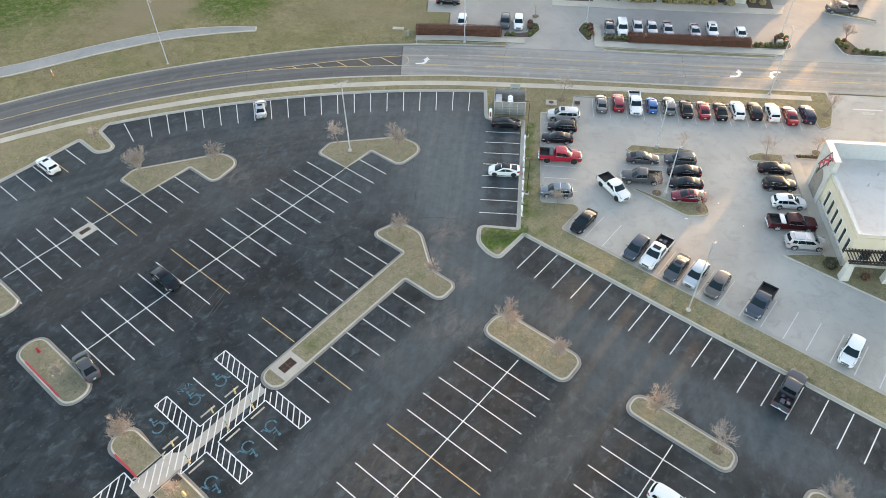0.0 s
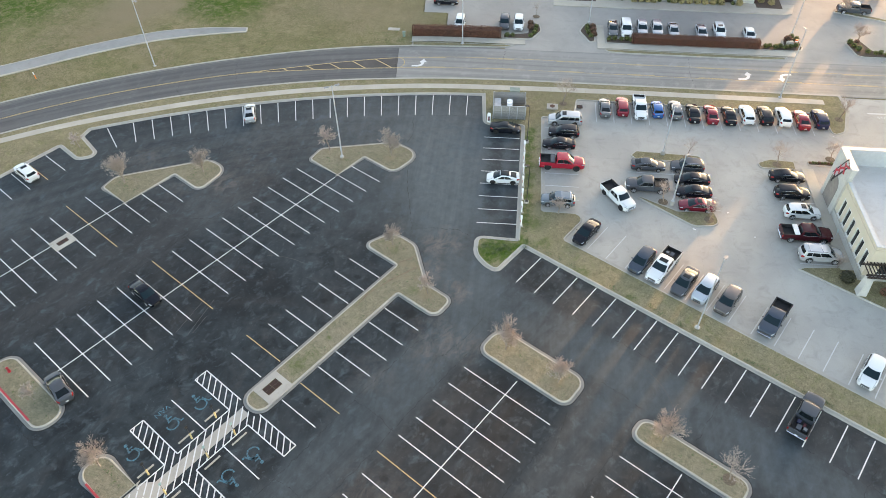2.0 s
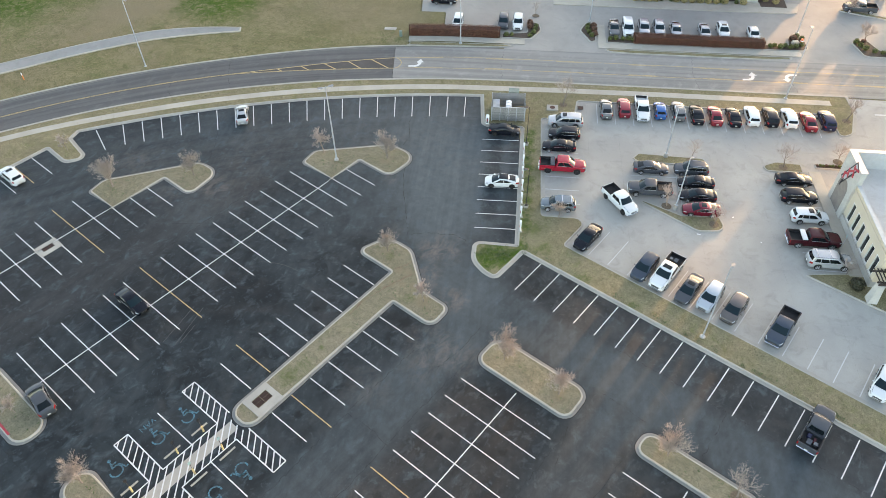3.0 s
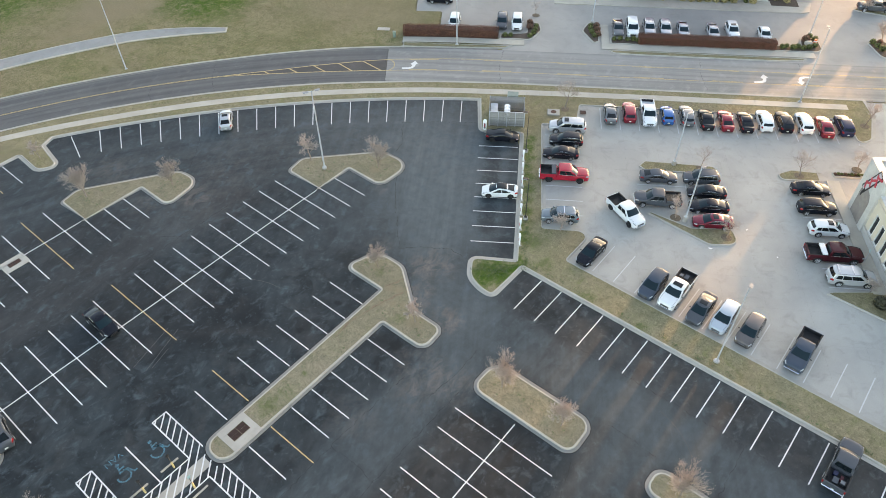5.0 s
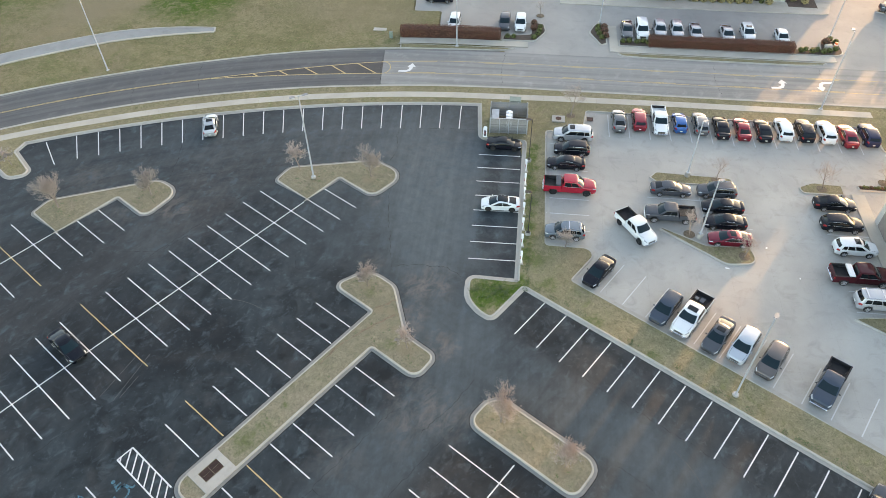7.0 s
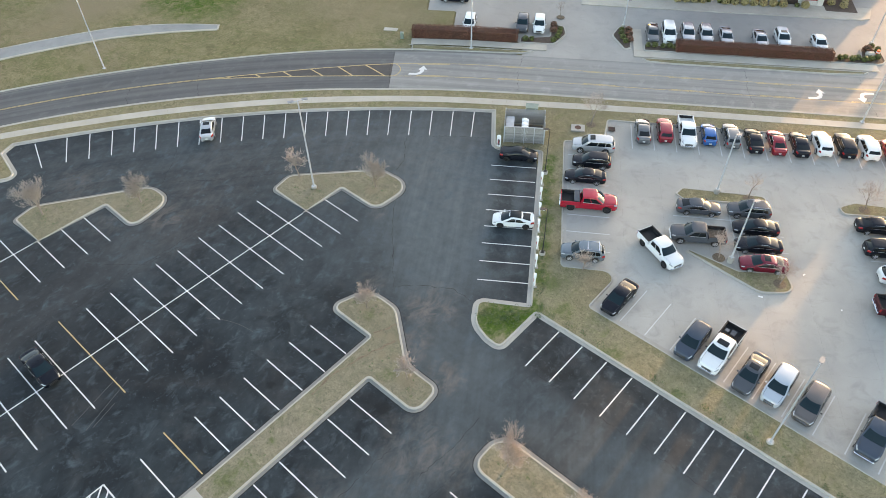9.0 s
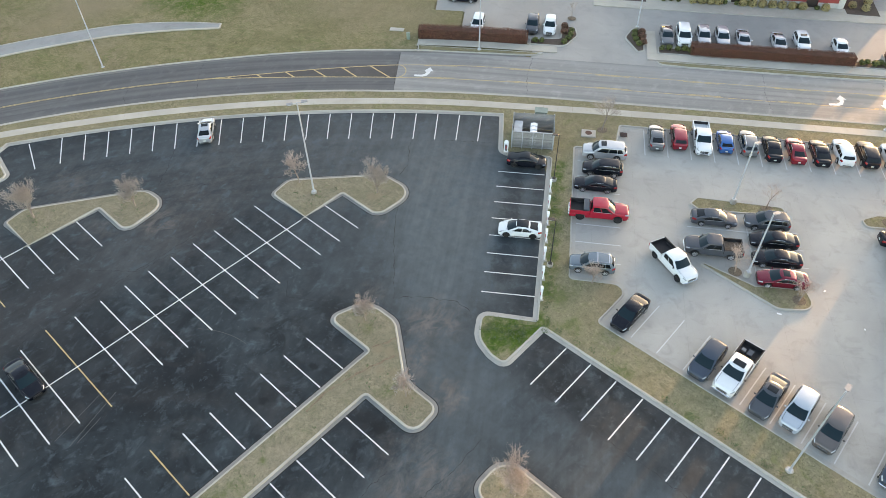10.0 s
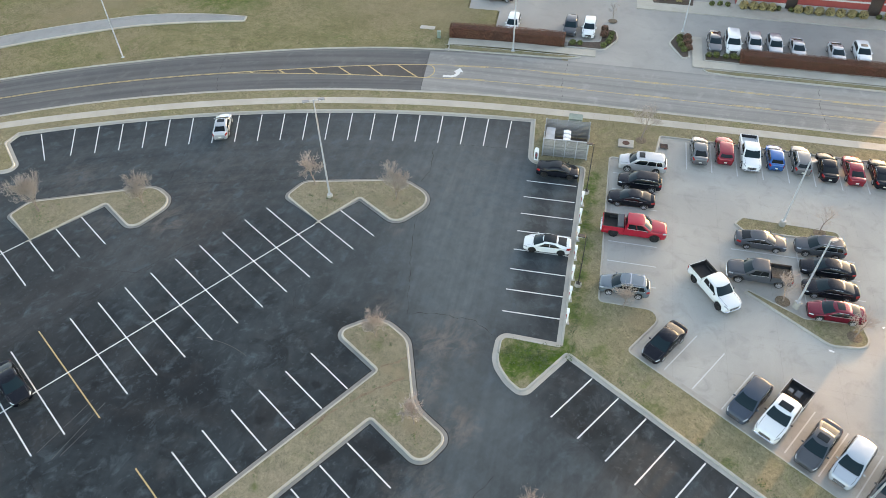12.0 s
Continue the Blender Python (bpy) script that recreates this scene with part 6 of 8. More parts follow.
# ---- drains, grates ----
def inlet(x, y, turn, w, d, label, z=0.0, apron=0.0, double=True):
    ob = tagged(empty("drain_inlet", pose(x, y, z, 0, 0, turn)), label, "drain")
    if apron:
        part("apron", box(0, 0, 0.004, w + apron * 2, d + apron * 2, 0.02), KERB_LIGHT, ob, "square concrete apron")
    part("frame", box(0, 0, 0.014, w, d, 0.03), TRIM, ob)
    for s in (-1, 1) if double else (0,):
        for k in range(7):
            part("bar", box(s * w * 0.25, -d * 0.42 + d * 0.84 * k / 6, 0.034, w * (0.44 if double else 0.9), d * 0.06, 0.02), RUST, ob)
    return ob


inlet(-76.6, 13.35, 90, 1.5, 0.75, "rusty double drain grate in a concrete apron", apron=0.75)
pit = tagged(empty("drain_inlet", pose(-37.3, 16.0, 0.135, 0, 0, 90)), "rusty drain grates set between two grass beds", "drain")
GRATE = make_plain("dark_rusty_grate", (0.050, 0.026, 0.020), 0.8, 0.2, 0.5, 9)
for gx in (-0.49, 0.49):
    for gy in (-0.28, 0.28):
        grate = part("grate", box(gx, gy, 0.012, 0.93, 0.52, 0.02), GRATE, pit)
        for q in (-0.2, -0.1, 0.0, 0.1, 0.2):
            part("bar", box(gx, gy + q, 0.026, 0.90, 0.035, 0.012), GRATE, pit)
surround = tagged(empty("drain_surround"), "concrete surround of the drain between two grass beds", "pavement", kind="structure")
for x0, x1, y0, y1 in ((-38.72, -37.92, 14.35, 17.65), (-36.68, -35.68, 14.35, 17.65), (-37.92, -36.68, 16.98, 17.65), (-37.92, -36.68, 14.35, 15.02)):
    part("slab", box((x0 + x1) / 2, (y0 + y1) / 2, 0.09, x1 - x0 - 0.01, y1 - y0 - 0.01, 0.15, bevel=0.012), GUTTER_PALE, surround)
inlet(-35.6, -0.7, 0, 0.9, 0.9, "rusty drain grate beside the crosswalk", z=0.15, double=False)
inlet(-39.4, 82.7, ROAD_TURN, 0.9, 0.9, "rusty drain grate in the concrete lot's corner", z=0.16, double=False)

# ---- accessible bays: signs on padded posts and wheel stops ----
SIGN_TEAL = make_plain("sign_back", (0.33, 0.46, 0.45), 0.4)
BOLLARD_YELLOW = make_plain("yellow_bollard", (0.50, 0.40, 0.20), 0.6, 0, 0.3, 5)
for k, (x, y, turn) in enumerate(((-39.1, 9.75, 0), (-39.05, 6.6, 0), (-39.1, 1.4, 0), (-35.9, 9.75, 180), (-35.95, 6.35, 180), (-36.0, 1.3, 180))):
    sign = tagged(empty("bay_sign", pose(x, y, 0.0, 0, 0, turn)), "parking sign on a post in a yellow bollard", "sign", "accessible bays")
    part("bollard", tube([(0, 0, 0), (0, 0, 0.92), (0, 0, 1.0)], [0.10, 0.10, 0.06], 12), BOLLARD_YELLOW, sign)
    part("pole", tube([(0, 0, 0.9), (0, 0, 2.35)], [0.028, 0.028], 8), METAL_DARK, sign)
    part("plate", box(-0.035, 0, 2.15, 0.015, 0.31, 0.46, bevel=0.004), SIGN_TEAL if k > 2 else METAL_DARK, sign)
for x, y in ((-39.6, 9.6), (-39.6, 6.3), (-39.6, 1.4), (-35.15, 9.7), (-35.15, 6.25), (-35.15, 1.45)):
    bm = bmesh.new()
    prof = [(-0.09, 0.0), (0.09, 0.0), (0.06, 0.13), (-0.06, 0.13)]
    a, b = [[bm.verts.new((px, yy, pz)) for px, pz in prof] for yy in (-0.95, 0.95)]
    for i in range(4):
        bm.faces.new((a[i], a[(i + 1) % 4], b[(i + 1) % 4], b[i]))
    bm.faces.new(a[::-1])
    bm.faces.new(b)
    bmesh.ops.recalc_face_normals(bm, faces=bm.faces)
    stop = tagged(mesh_object("wheel_stop", bm, GUTTER_PALE), "concrete wheel stop at the head of a bay", "wheel stop", "accessible bays")
    stop.location = (x, y, 0.004)

# red fire-lane edges on two kerbs
for x0, x1 in ((-61.8, -54.2), (-43.0, -38.95)):
    stripe((x0, -3.17), (x1, -3.17), PAINT_RED, lot, 0.22, KERB_H + 0.004, "red_edge")
hyd = tagged(empty("fire_hydrant", pose(-61.9, -1.4, GRASS_Z)), "red fire hydrant on the oval island", "hydrant")
part("barrel", tube([(0, 0, 0), (0, 0, 0.08), (0, 0, 0.1), (0, 0, 0.62), (0, 0, 0.72), (0, 0, 0.8)], [0.2, 0.2, 0.13, 0.13, 0.17, 0.05], 12), CHARGER_RED, hyd)
part("outlet", tube([(-0.26, 0, 0.5), (0.26, 0, 0.5)], [0.075, 0.075], 10), CHARGER_RED, hyd)
hyd2 = tagged(empty("fire_hydrant", pose(-33.5, -1.2, GRASS_Z)), "yellow fire hydrant beside the crosswalk", "hydrant")
part("barrel", tube([(0, 0, 0), (0, 0, 0.08), (0, 0, 0.1), (0, 0, 0.62), (0, 0, 0.72), (0, 0, 0.8)], [0.2, 0.2, 0.13, 0.13, 0.17, 0.05], 12), BOLLARD_YELLOW, hyd2)
part("outlet", tube([(-0.26, 0, 0.5), (0.26, 0, 0.5)], [0.075, 0.075], 10), BOLLARD_YELLOW, hyd2)
marker = tagged(empty("marker_post", pose(-117.4, 31.5, GRASS_Z)), "orange and white plastic marker post in the field", "marker post")
part("post", tube([(0, 0, 0), (0, 0, 0.8)], [0.09, 0.08], 8), make_plain("marker_orange", (0.75, 0.22, 0.05), 0.5), marker)
part("cap", tube([(0, 0, 0.8), (0, 0, 1.3)], [0.09, 0.07], 8), CHARGER_WHITE, marker)
ped = tagged(empty("utility_pedestal", pose(*road_at(-13.2, 144.3), GRASS_Z, 0, 0, ROAD_TURN)), "pale green utility pedestal beside the sidewalk", "utility box")
part("body", box(0, 0, 0.5, 0.5, 0.4, 1.0, bevel=0.04), TRANSFORMER_GREEN, ped)
part("cap", box(0, 0, 1.03, 0.54, 0.44, 0.1, bevel=0.03), TRANSFORMER_GREEN, ped)
lid = tagged(mesh_object("utility_cover", box(0, 0, 0, 2.2, 0.9, 0.12, bevel=0.02), KERB_LIGHT), "flat pale concrete lid in the field", "utility cover")
lid.matrix_world = pose(-80.2, 82.8, GRASS_Z + 0.03, 0, 0, ROAD_TURN)

# ---- concrete flume in the field ----
flume_low = [(-127.5, 20.0), (-122.9, 28.5), (-118.0, 40.5), (-113.2, 50.2), (-110.2, 54.8), (-105.8, 60.2), (-101.4, 64.8)]
flume_far = offset(flume_low, 1.0, False)
wide = [3.6, 3.6, 3.5, 3.4, 3.2, 2.5, 1.5]
flume_far = [tuple(Vector(a) + (Vector(b) - Vector(a)) * w) for a, b, w in zip(flume_low, flume_far, wide)]
FLUME_FLOOR = make_concrete("flume_concrete", (0.22, 0.228, 0.222), (0.285, 0.29, 0.28), (0.15, 0.15, 0.14), 1.2, 0.5)
flume = tagged(empty("concrete_flume"), "pale concrete drainage flume curving through the field", "drainage channel", kind="structure")


def smooth_line(pts, n=5):
    out = []
    for i in range(len(pts) - 1):
        p = [Vector(pts[max(0, min(len(pts) - 1, i + k))]) for k in (-1, 0, 1, 2)]
        for j in range(n):
            t = j / n
            out.append(tuple(0.5 * (2 * p[1] + (p[2] - p[0]) * t + (2 * p[0] - 5 * p[1] + 4 * p[2] - p[3]) * t * t + (3 * p[1] - p[0] - 3 * p[2] + p[3]) * t ** 3)))
    return out + [tuple(pts[-1])]


lowline, farline = smooth_line(flume_low), smooth_line(flume_far)
part("channel_floor", flat(lowline + farline[::-1], GRASS_Z + 0.03), FLUME_FLOOR, flume)
part("near_edge", sweep(lowline, [(-0.22, 0.0), (-0.22, GRASS_Z + 0.16), (0.10, GRASS_Z + 0.16), (0.12, 0.0)], False), WALK, flume)
part("far_edge", sweep(farline, [(-0.12, 0.0), (-0.12, GRASS_Z + 0.10), (0.06, GRASS_Z + 0.10), (0.08, 0.0)], False), KERB_LIGHT, flume)
part("end_edge", sweep([lowline[-1], farline[-1]], [(-0.15, 0.0), (-0.15, GRASS_Z + 0.14), (0.10, GRASS_Z + 0.14), (0.12, 0.0)], False), WALK, flume)

# ---- foliage: cores with many small leaves ----
def leaf_cloud(name, core, spots, leaf, mats, parent=None, seed=1):
    """Small tilted leaf faces at spots (place, outward), with a dark core inside."""
    rnd = random.Random(seed)
    verts, faces = [], []
    for p, n in spots:
        n = (n + Vector((rnd.uniform(-1, 1), rnd.uniform(-1, 1), rnd.uniform(-0.6, 1))) * 0.9).normalized()
        a = n.cross(Vector((rnd.uniform(-1, 1), rnd.uniform(-1, 1), rnd.uniform(-1, 1)))).normalized() * leaf * rnd.uniform(0.6, 1.4)
        b = n.cross(a).normalized() * leaf * rnd.uniform(0.35, 0.8)
        i = len(verts)
        verts += [p - a, p + b, p + a, p - b]
        faces.append((i, i + 1, i + 2, i + 3))
    me = bpy.data.meshes.new(name)
    me.from_pydata([tuple(v) for v in verts], [], faces)
    me.materials.append(mats[0])
    ob = new(name, me)
    ob.parent = parent
    return ob


def make_leaf(name, a, b, c):
    k = Mat(name, 0.6)
    k.color(k.mix(k.ramp(k.noise(1.3, 4), (0.4, 0.0), (0.7, 0.6)), k.mix(k.island(), a, b), c))
    return k.m


LEAF_RED = make_leaf("red_hedge_leaf", (0.105, 0.032, 0.018), (0.185, 0.060, 0.032), (0.070, 0.045, 0.018))
LEAF_GREEN = make_leaf("boxwood_leaf", (0.075, 0.090, 0.020), (0.150, 0.165, 0.035), (0.045, 0.065, 0.02))
LEAF_STRAW = make_leaf("straw_grass_leaf", (0.30, 0.235, 0.10), (0.42, 0.33, 0.15), (0.22, 0.18, 0.08))
LEAF_RUST = make_leaf("rust_shrub_leaf", (0.13, 0.055, 0.035), (0.20, 0.085, 0.05), (0.09, 0.05, 0.03))
LEAF_DARK = make_leaf("dark_evergreen_leaf", (0.026, 0.030, 0.014), (0.045, 0.045, 0.022), (0.05, 0.04, 0.022))
LEAF_WEED = make_leaf("weed_leaf", (0.035, 0.065, 0.015), (0.07, 0.11, 0.025), (0.05, 0.07, 0.02))
HEDGE_CORE = make_plain("hedge_shade", (0.060, 0.024, 0.015), 0.95)
SHRUB_CORE = make_plain("shrub_shade", (0.030, 0.032, 0.012), 0.95)


def hedge(s0, s1, r0, r1, height, label, seed):
    """A clipped hedge along the road, uneven on top."""
    rnd = random.Random(seed)
    thing = tagged(empty("hedge"), label, "hedge")
    core = [road_at(s0 + 0.2, r0 + 0.15), road_at(s1 - 0.2, r0 + 0.15), road_at(s1 - 0.2, r1 - 0.15), road_at(s0 + 0.2, r1 - 0.15)]
    part("core", flat(core, height - 0.12, height - 0.1), HEDGE_CORE, thing)
    spots = []
    for _ in range(int((s1 - s0) * 950)):
        s, f = rnd.uniform(s0, s1), rnd.random()
        wob = 0.13 * noise.noise(Vector((s * 0.7, seed, 0))) + 0.07 * noise.noise(Vector((s * 2.6, seed, 4)))
        if f < 0.48:
            r, z, n = rnd.uniform(r0, r1), height + wob, Vector((0, 0, 1))
        elif f < 0.88:
            z = rnd.uniform(0.1, height + wob)
            r, n = r0 + 0.12 * noise.noise(Vector((s, z * 1.5, seed))), Vector((-RN.x, -RN.y, 0.2))
        else:
            r, z, n = r1, rnd.uniform(0.3, height + wob), Vector((RN.x, RN.y, 0.2))
        if s - s0 < 0.5 or s1 - s < 0.5:
            z *= 0.98
        spots.append((Vector((*road_at(s, r), z)) + Vector((rnd.gauss(0, 0.05), rnd.gauss(0, 0.05), rnd.gauss(0, 0.05))), n))
    for s, sg in ((s0, -1), (s1, 1)):
        for _ in range(int(900 * (r1 - r0))):
            spots.append((Vector((*road_at(s + sg * rnd.uniform(0, 0.12), rnd.uniform(r0, r1)), rnd.uniform(0.1, height))), Vector((RU.x * sg, RU.y * sg, 0.2))))
    leaf_cloud("leaves", None, spots, 0.062, [LEAF_RED], thing, seed)
    return thing


hedge(-11.7, 3.75, 144.6, 146.4, 1.5, "dark red clipped hedge along the far sidewalk", 5)
hedge(27.7, 49.9, 144.6, 146.3, 1.45, "long dark red clipped hedge along the far sidewalk", 9)


SHRUB_MESH = {}


def shrub(kind, x, y, size, z, label, squash=0.85, spiky=False):
    leaf, seed = {"box": (LEAF_GREEN, 2), "rust": (LEAF_RUST, 4), "straw": (LEAF_STRAW, 6), "dark": (LEAF_DARK, 8)}[kind]
    if kind not in SHRUB_MESH:
        rnd = random.Random(seed)
        core = bmesh.new()
        bmesh.ops.create_icosphere(core, subdivisions=2, radius=0.42, matrix=Matrix.Translation((0, 0, 0.40)))
        for v in core.verts:
            v.co *= 1 + 0.18 * noise.noise(v.co * 4)
        cm = bpy.data.meshes.new("core")
        core.to_mesh(cm)
        core.free()
        cm.materials.append(SHRUB_CORE)
        spots = []
        for _ in range(420):
            n = Vector((rnd.gauss(0, 1), rnd.gauss(0, 1), rnd.gauss(0.25, 1))).normalized()
            q = n * (0.5 * (1 + 0.22 * noise.noise(n * 2.3 + Vector((seed, 0, 0)))) * rnd.uniform(0.85, 1.05)) + Vector((0, 0, 0.42))
            if q.z > 0.02:
                spots.append((q, Vector((n.x, n.y, n.z + (1.5 if kind == "straw" else 0)))))
        ob = leaf_cloud("leaves", None, spots, 0.085 if kind != "straw" else 0.12, [leaf], None, seed)
        SHRUB_MESH[kind] = (cm, ob.data)
        bpy.data.objects.remove(ob)
    thing = tagged(empty("shrub", pose(x, y, z, 0, 0, (x * 37 + y * 91) % 360) @ Matrix.Diagonal((size, size, size * squash, 1))), label, "shrub", kind + " shrubs")
    for nm, me in zip(("core", "leaves"), SHRUB_MESH[kind]):
        new(nm, me).parent = thing
    return thing


tagged(mesh_object("footpath", flat([road_at(21.45, 144.4), road_at(22.8, 144.4), road_at(22.8, 151.0), road_at(21.45, 151.0)], 0.14, 0.12), WALK), "pale concrete footpath beside the planted island", "footpath", kind="structure")
# planted islands across the road
island("island", rounded([road_at(4.0, 144.5) + (0.2,), road_at(9.6, 144.5) + (1.6,), road_at(11.5, 148.0) + (2.2,), road_at(11.1, 150.9) + (1.0,), road_at(8.7, 151.2) + (0.3,), road_at(8.5, 147.2) + (0.2,), road_at(4.0, 146.4) + (0.2,)]), MULCH, "mulched planting island beside the far driveway", "planted island", KERB_LIGHT)
island("island", rounded([road_at(18.0, 148.6) + (1.8,), road_at(19.3, 151.9) + (0.9,), road_at(21.4, 151.3) + (0.4,), road_at(21.3, 145.0) + (0.3,), road_at(20.0, 144.2) + (0.6,)]), MULCH, "mulched planting island with a lamp post", "planted island", KERB_LIGHT)
island("island", rounded([road_at(21.9, 142.65) + (0.4,), road_at(23.2, 141.25) + (1.2,), road_at(27.0, 141.0) + (2.0,), road_at(49.5, 141.0) + (2.0,), road_at(53.8, 141.4) + (0.6,), road_at(55.2, 142.6) + (0.4,)]), GRASS_VERGE, "thin strip of dry grass beside the road", "verge", KERB_LIGHT)
slabs("sidewalk", 142.65, 144.35, 21.4, 56, 1.9, 0.15, "grey concrete sidewalk under the long hedge")
island("island", rounded([road_at(22.9, 144.5) + (0.2,), road_at(54.6, 144.45) + (0.4,), road_at(57.9, 144.6) + (1.8,), road_at(57.8, 149.0) + (1.4,), road_at(54.9, 149.7) + (1.0,), road_at(54.3, 146.4) + (0.4,), road_at(22.9, 146.5) + (0.2,)]), MULCH, "mulched bed under the long hedge", "planted bed", KERB_LIGHT, inset=0.1)
island("island", rounded([road_at(65.4, 148.6) + (0.8,), road_at(68.6, 150.0) + (1.2,), road_at(70.0, 146.0) + (1.0,), road_at(84.0, 144.8) + (0.3,), road_at(84.0, 143.2) + (0.3,), road_at(66.4, 143.4) + (1.4,)]), MULCH, "mulched planting island at the driveway's far corner", "planted island", KERB_LIGHT)
island("island", rounded([road_at(69.5, 141.9) + (0.8,), road_at(100, 141.9) + (0.3,), road_at(100, 143.0) + (0.3,), road_at(70.2, 142.8) + (0.4,)]), GRASS_VERGE, "thin strip of dry grass beside the road", "verge", KERB_LIGHT)
island("island", rounded([road_at(66.0, 160.2) + (0.6,), road_at(67.8, 161.4) + (0.6,), road_at(77.0, 157.6) + (0.5,), road_at(76.0, 156.4) + (0.5,)]), GRASS_VERGE, "grass island under the far pickup", "planted island", KERB_LIGHT)
island("island", rounded([road_at(0.4, 159.8) + (1.5,), road_at(11.0, 160.2) + (1.0,), road_at(11.0, 164.5) + (0.4,), road_at(0.4, 164.5) + (0.4,)]), GRASS_VERGE, "grass island at the top of the far lot", "planted island", KERB_LIGHT)
BOX, RUSTY, STRAW = "round clipped green shrub in dark mulch", "rusty brown low shrub in dark mulch", "straw-coloured clump of ornamental grass by a wall"
for s, r, sz in ((9.3, 145.6, 0.9), (9.9, 146.8, 0.9), (10.2, 148.0, 0.8), (10.3, 149.2, 0.8), (5.0, 145.5, 0.9), (6.0, 145.6, 0.8), (20.3, 146.6, 0.9), (19.9, 147.8, 0.9), (19.7, 149.0, 0.9), (19.8, 150.2, 0.8), (23.6, 145.8, 0.8), (24.6, 145.9, 0.9), (25.8, 145.8, 0.8), (26.8, 146.0, 0.9), (27.6, 145.6, 0.8)) + (
                 (51.2, 145.5, 0.9), (52.0, 145.9, 0.8), (52.9, 145.4, 1.0), (53.7, 145.8, 0.9), (54.6, 145.4, 0.9), (55.6, 145.7, 0.9), (56.6, 146.3, 0.9), (56.4, 149.2, 1.0), (57.2, 148.6, 0.9),
                 (66.4, 148.3, 1.0), (66.8, 147.1, 0.9), (67.3, 146.0, 1.1), (68.6, 145.2, 0.9), (69.8, 144.8, 0.8), (70.7, 145.0, 0.9), (71.6, 144.4, 0.9), (72.3, 144.7, 0.8), (73.2, 144.3, 0.9), (74.5, 144.6, 0.9), (76.0, 144.4, 0.9)):
    shrub("box", *road_at(s, r), sz, GRASS_Z, BOX)
for s, r, sz in ((9.2, 148.6, 1.1), (9.2, 150.2, 1.1), (20.9, 147.0, 1.1), (20.8, 148.5, 1.2), (20.8, 150.0, 1.1), (67.6, 148.4, 0.9), (55.6, 148.2, 1.3)):
    shrub("rust", *road_at(s, r), sz, GRASS_Z, RUSTY)
rock = tagged(mesh_object("boulder", leaf := box(0, 0, 0.3, 1.3, 0.9, 0.7, bevel=0.2), KERB_GREY), "pale grey boulder on the planted bed", "boulder")
rock.matrix_world = pose(*road_at(55.7, 146.9), GRASS_Z, 0, 0, 40)
tub = tagged(empty("orange_barrel", pose(*road_at(56.8, 147.2), GRASS_Z)), "orange plastic barrel on the planted bed", "barrel")
part("drum", tube([(0, 0, 0), (0, 0, 0.45), (0, 0, 0.9)], [0.3, 0.27, 0.22], 14), make_plain("barrel_orange", (0.72, 0.13, 0.04), 0.5), tub)
part("stripe", tube([(0, 0, 0.5), (0, 0, 0.65)], [0.272, 0.262], 14), CHARGER_WHITE, tub)

# ---- restaurant ----
STUCCO = make_concrete("cream_stucco", (0.56, 0.48, 0.37), (0.62, 0.535, 0.42), (0.48, 0.41, 0.31), 2.0, 0.3)
STONE = make_concrete("pale_cut_stone", (0.44, 0.43, 0.40), (0.54, 0.52, 0.47), (0.33, 0.31, 0.28), 6.0, 0.6)
BRICK_BROWN = make_concrete("grey_brown_brick", (0.22, 0.19, 0.17), (0.28, 0.25, 0.22), (0.15, 0.13, 0.12), 8.0, 0.5)
ROOF_MEMBRANE = make_concrete("roof_membrane", (0.50, 0.48, 0.45), (0.60, 0.58, 0.55), (0.36, 0.30, 0.25), 1.2, 0.5)
CAP_WHITE = make_plain("white_parapet_cap", (0.46, 0.47, 0.47), 0.5, 0, 0.06)
WINDOW_DARK = Mat("window_glass", 0.06).color((0.02, 0.024, 0.028)).m
FRAME_WHITE = make_plain("white_window_frame", (0.72, 0.70, 0.66), 0.5)
PERGOLA = make_plain("dark_stained_timber", (0.045, 0.030, 0.024), 0.7, 0, 0.25, 6)
SIGN_RED = make_plain("sign_red", (0.50, 0.03, 0.05), 0.4)
SIGN_BLACK = make_plain("sign_black", (0.02, 0.02, 0.02), 0.4)
REST = Matrix.Translation((7.24, 72.3, 0.0)) @ Matrix.Rotation(radians(ROAD_TURN), 4, "Z")


def wall_mesh(length, height, openings, m, thick=0.3, z0=0.0):
    """A wall along x from 0 to length, y from 0 to thick, with openings (x0, x1, z0, z1) cut through."""
    bm = bmesh.new()
    xs = sorted({0.0, length, *(o[0] for o in openings), *(o[1] for o in openings)})
    for a, b in zip(xs, xs[1:]):
        hole = [o for o in openings if o[0] <= a + 1e-6 and o[1] >= b - 1e-6]
        spans = [(z0, height)] if not hole else [(z0, hole[0][2]), (hole[0][3], height)]
        for lo, hi in spans:
            if hi - lo > 0.01:
                add_box(bm, (a + b) / 2, thick / 2, (lo + hi) / 2, b - a, thick, hi - lo, m)
    bmesh.ops.remove_doubles(bm, verts=bm.verts, dist=0.001)
    return bm


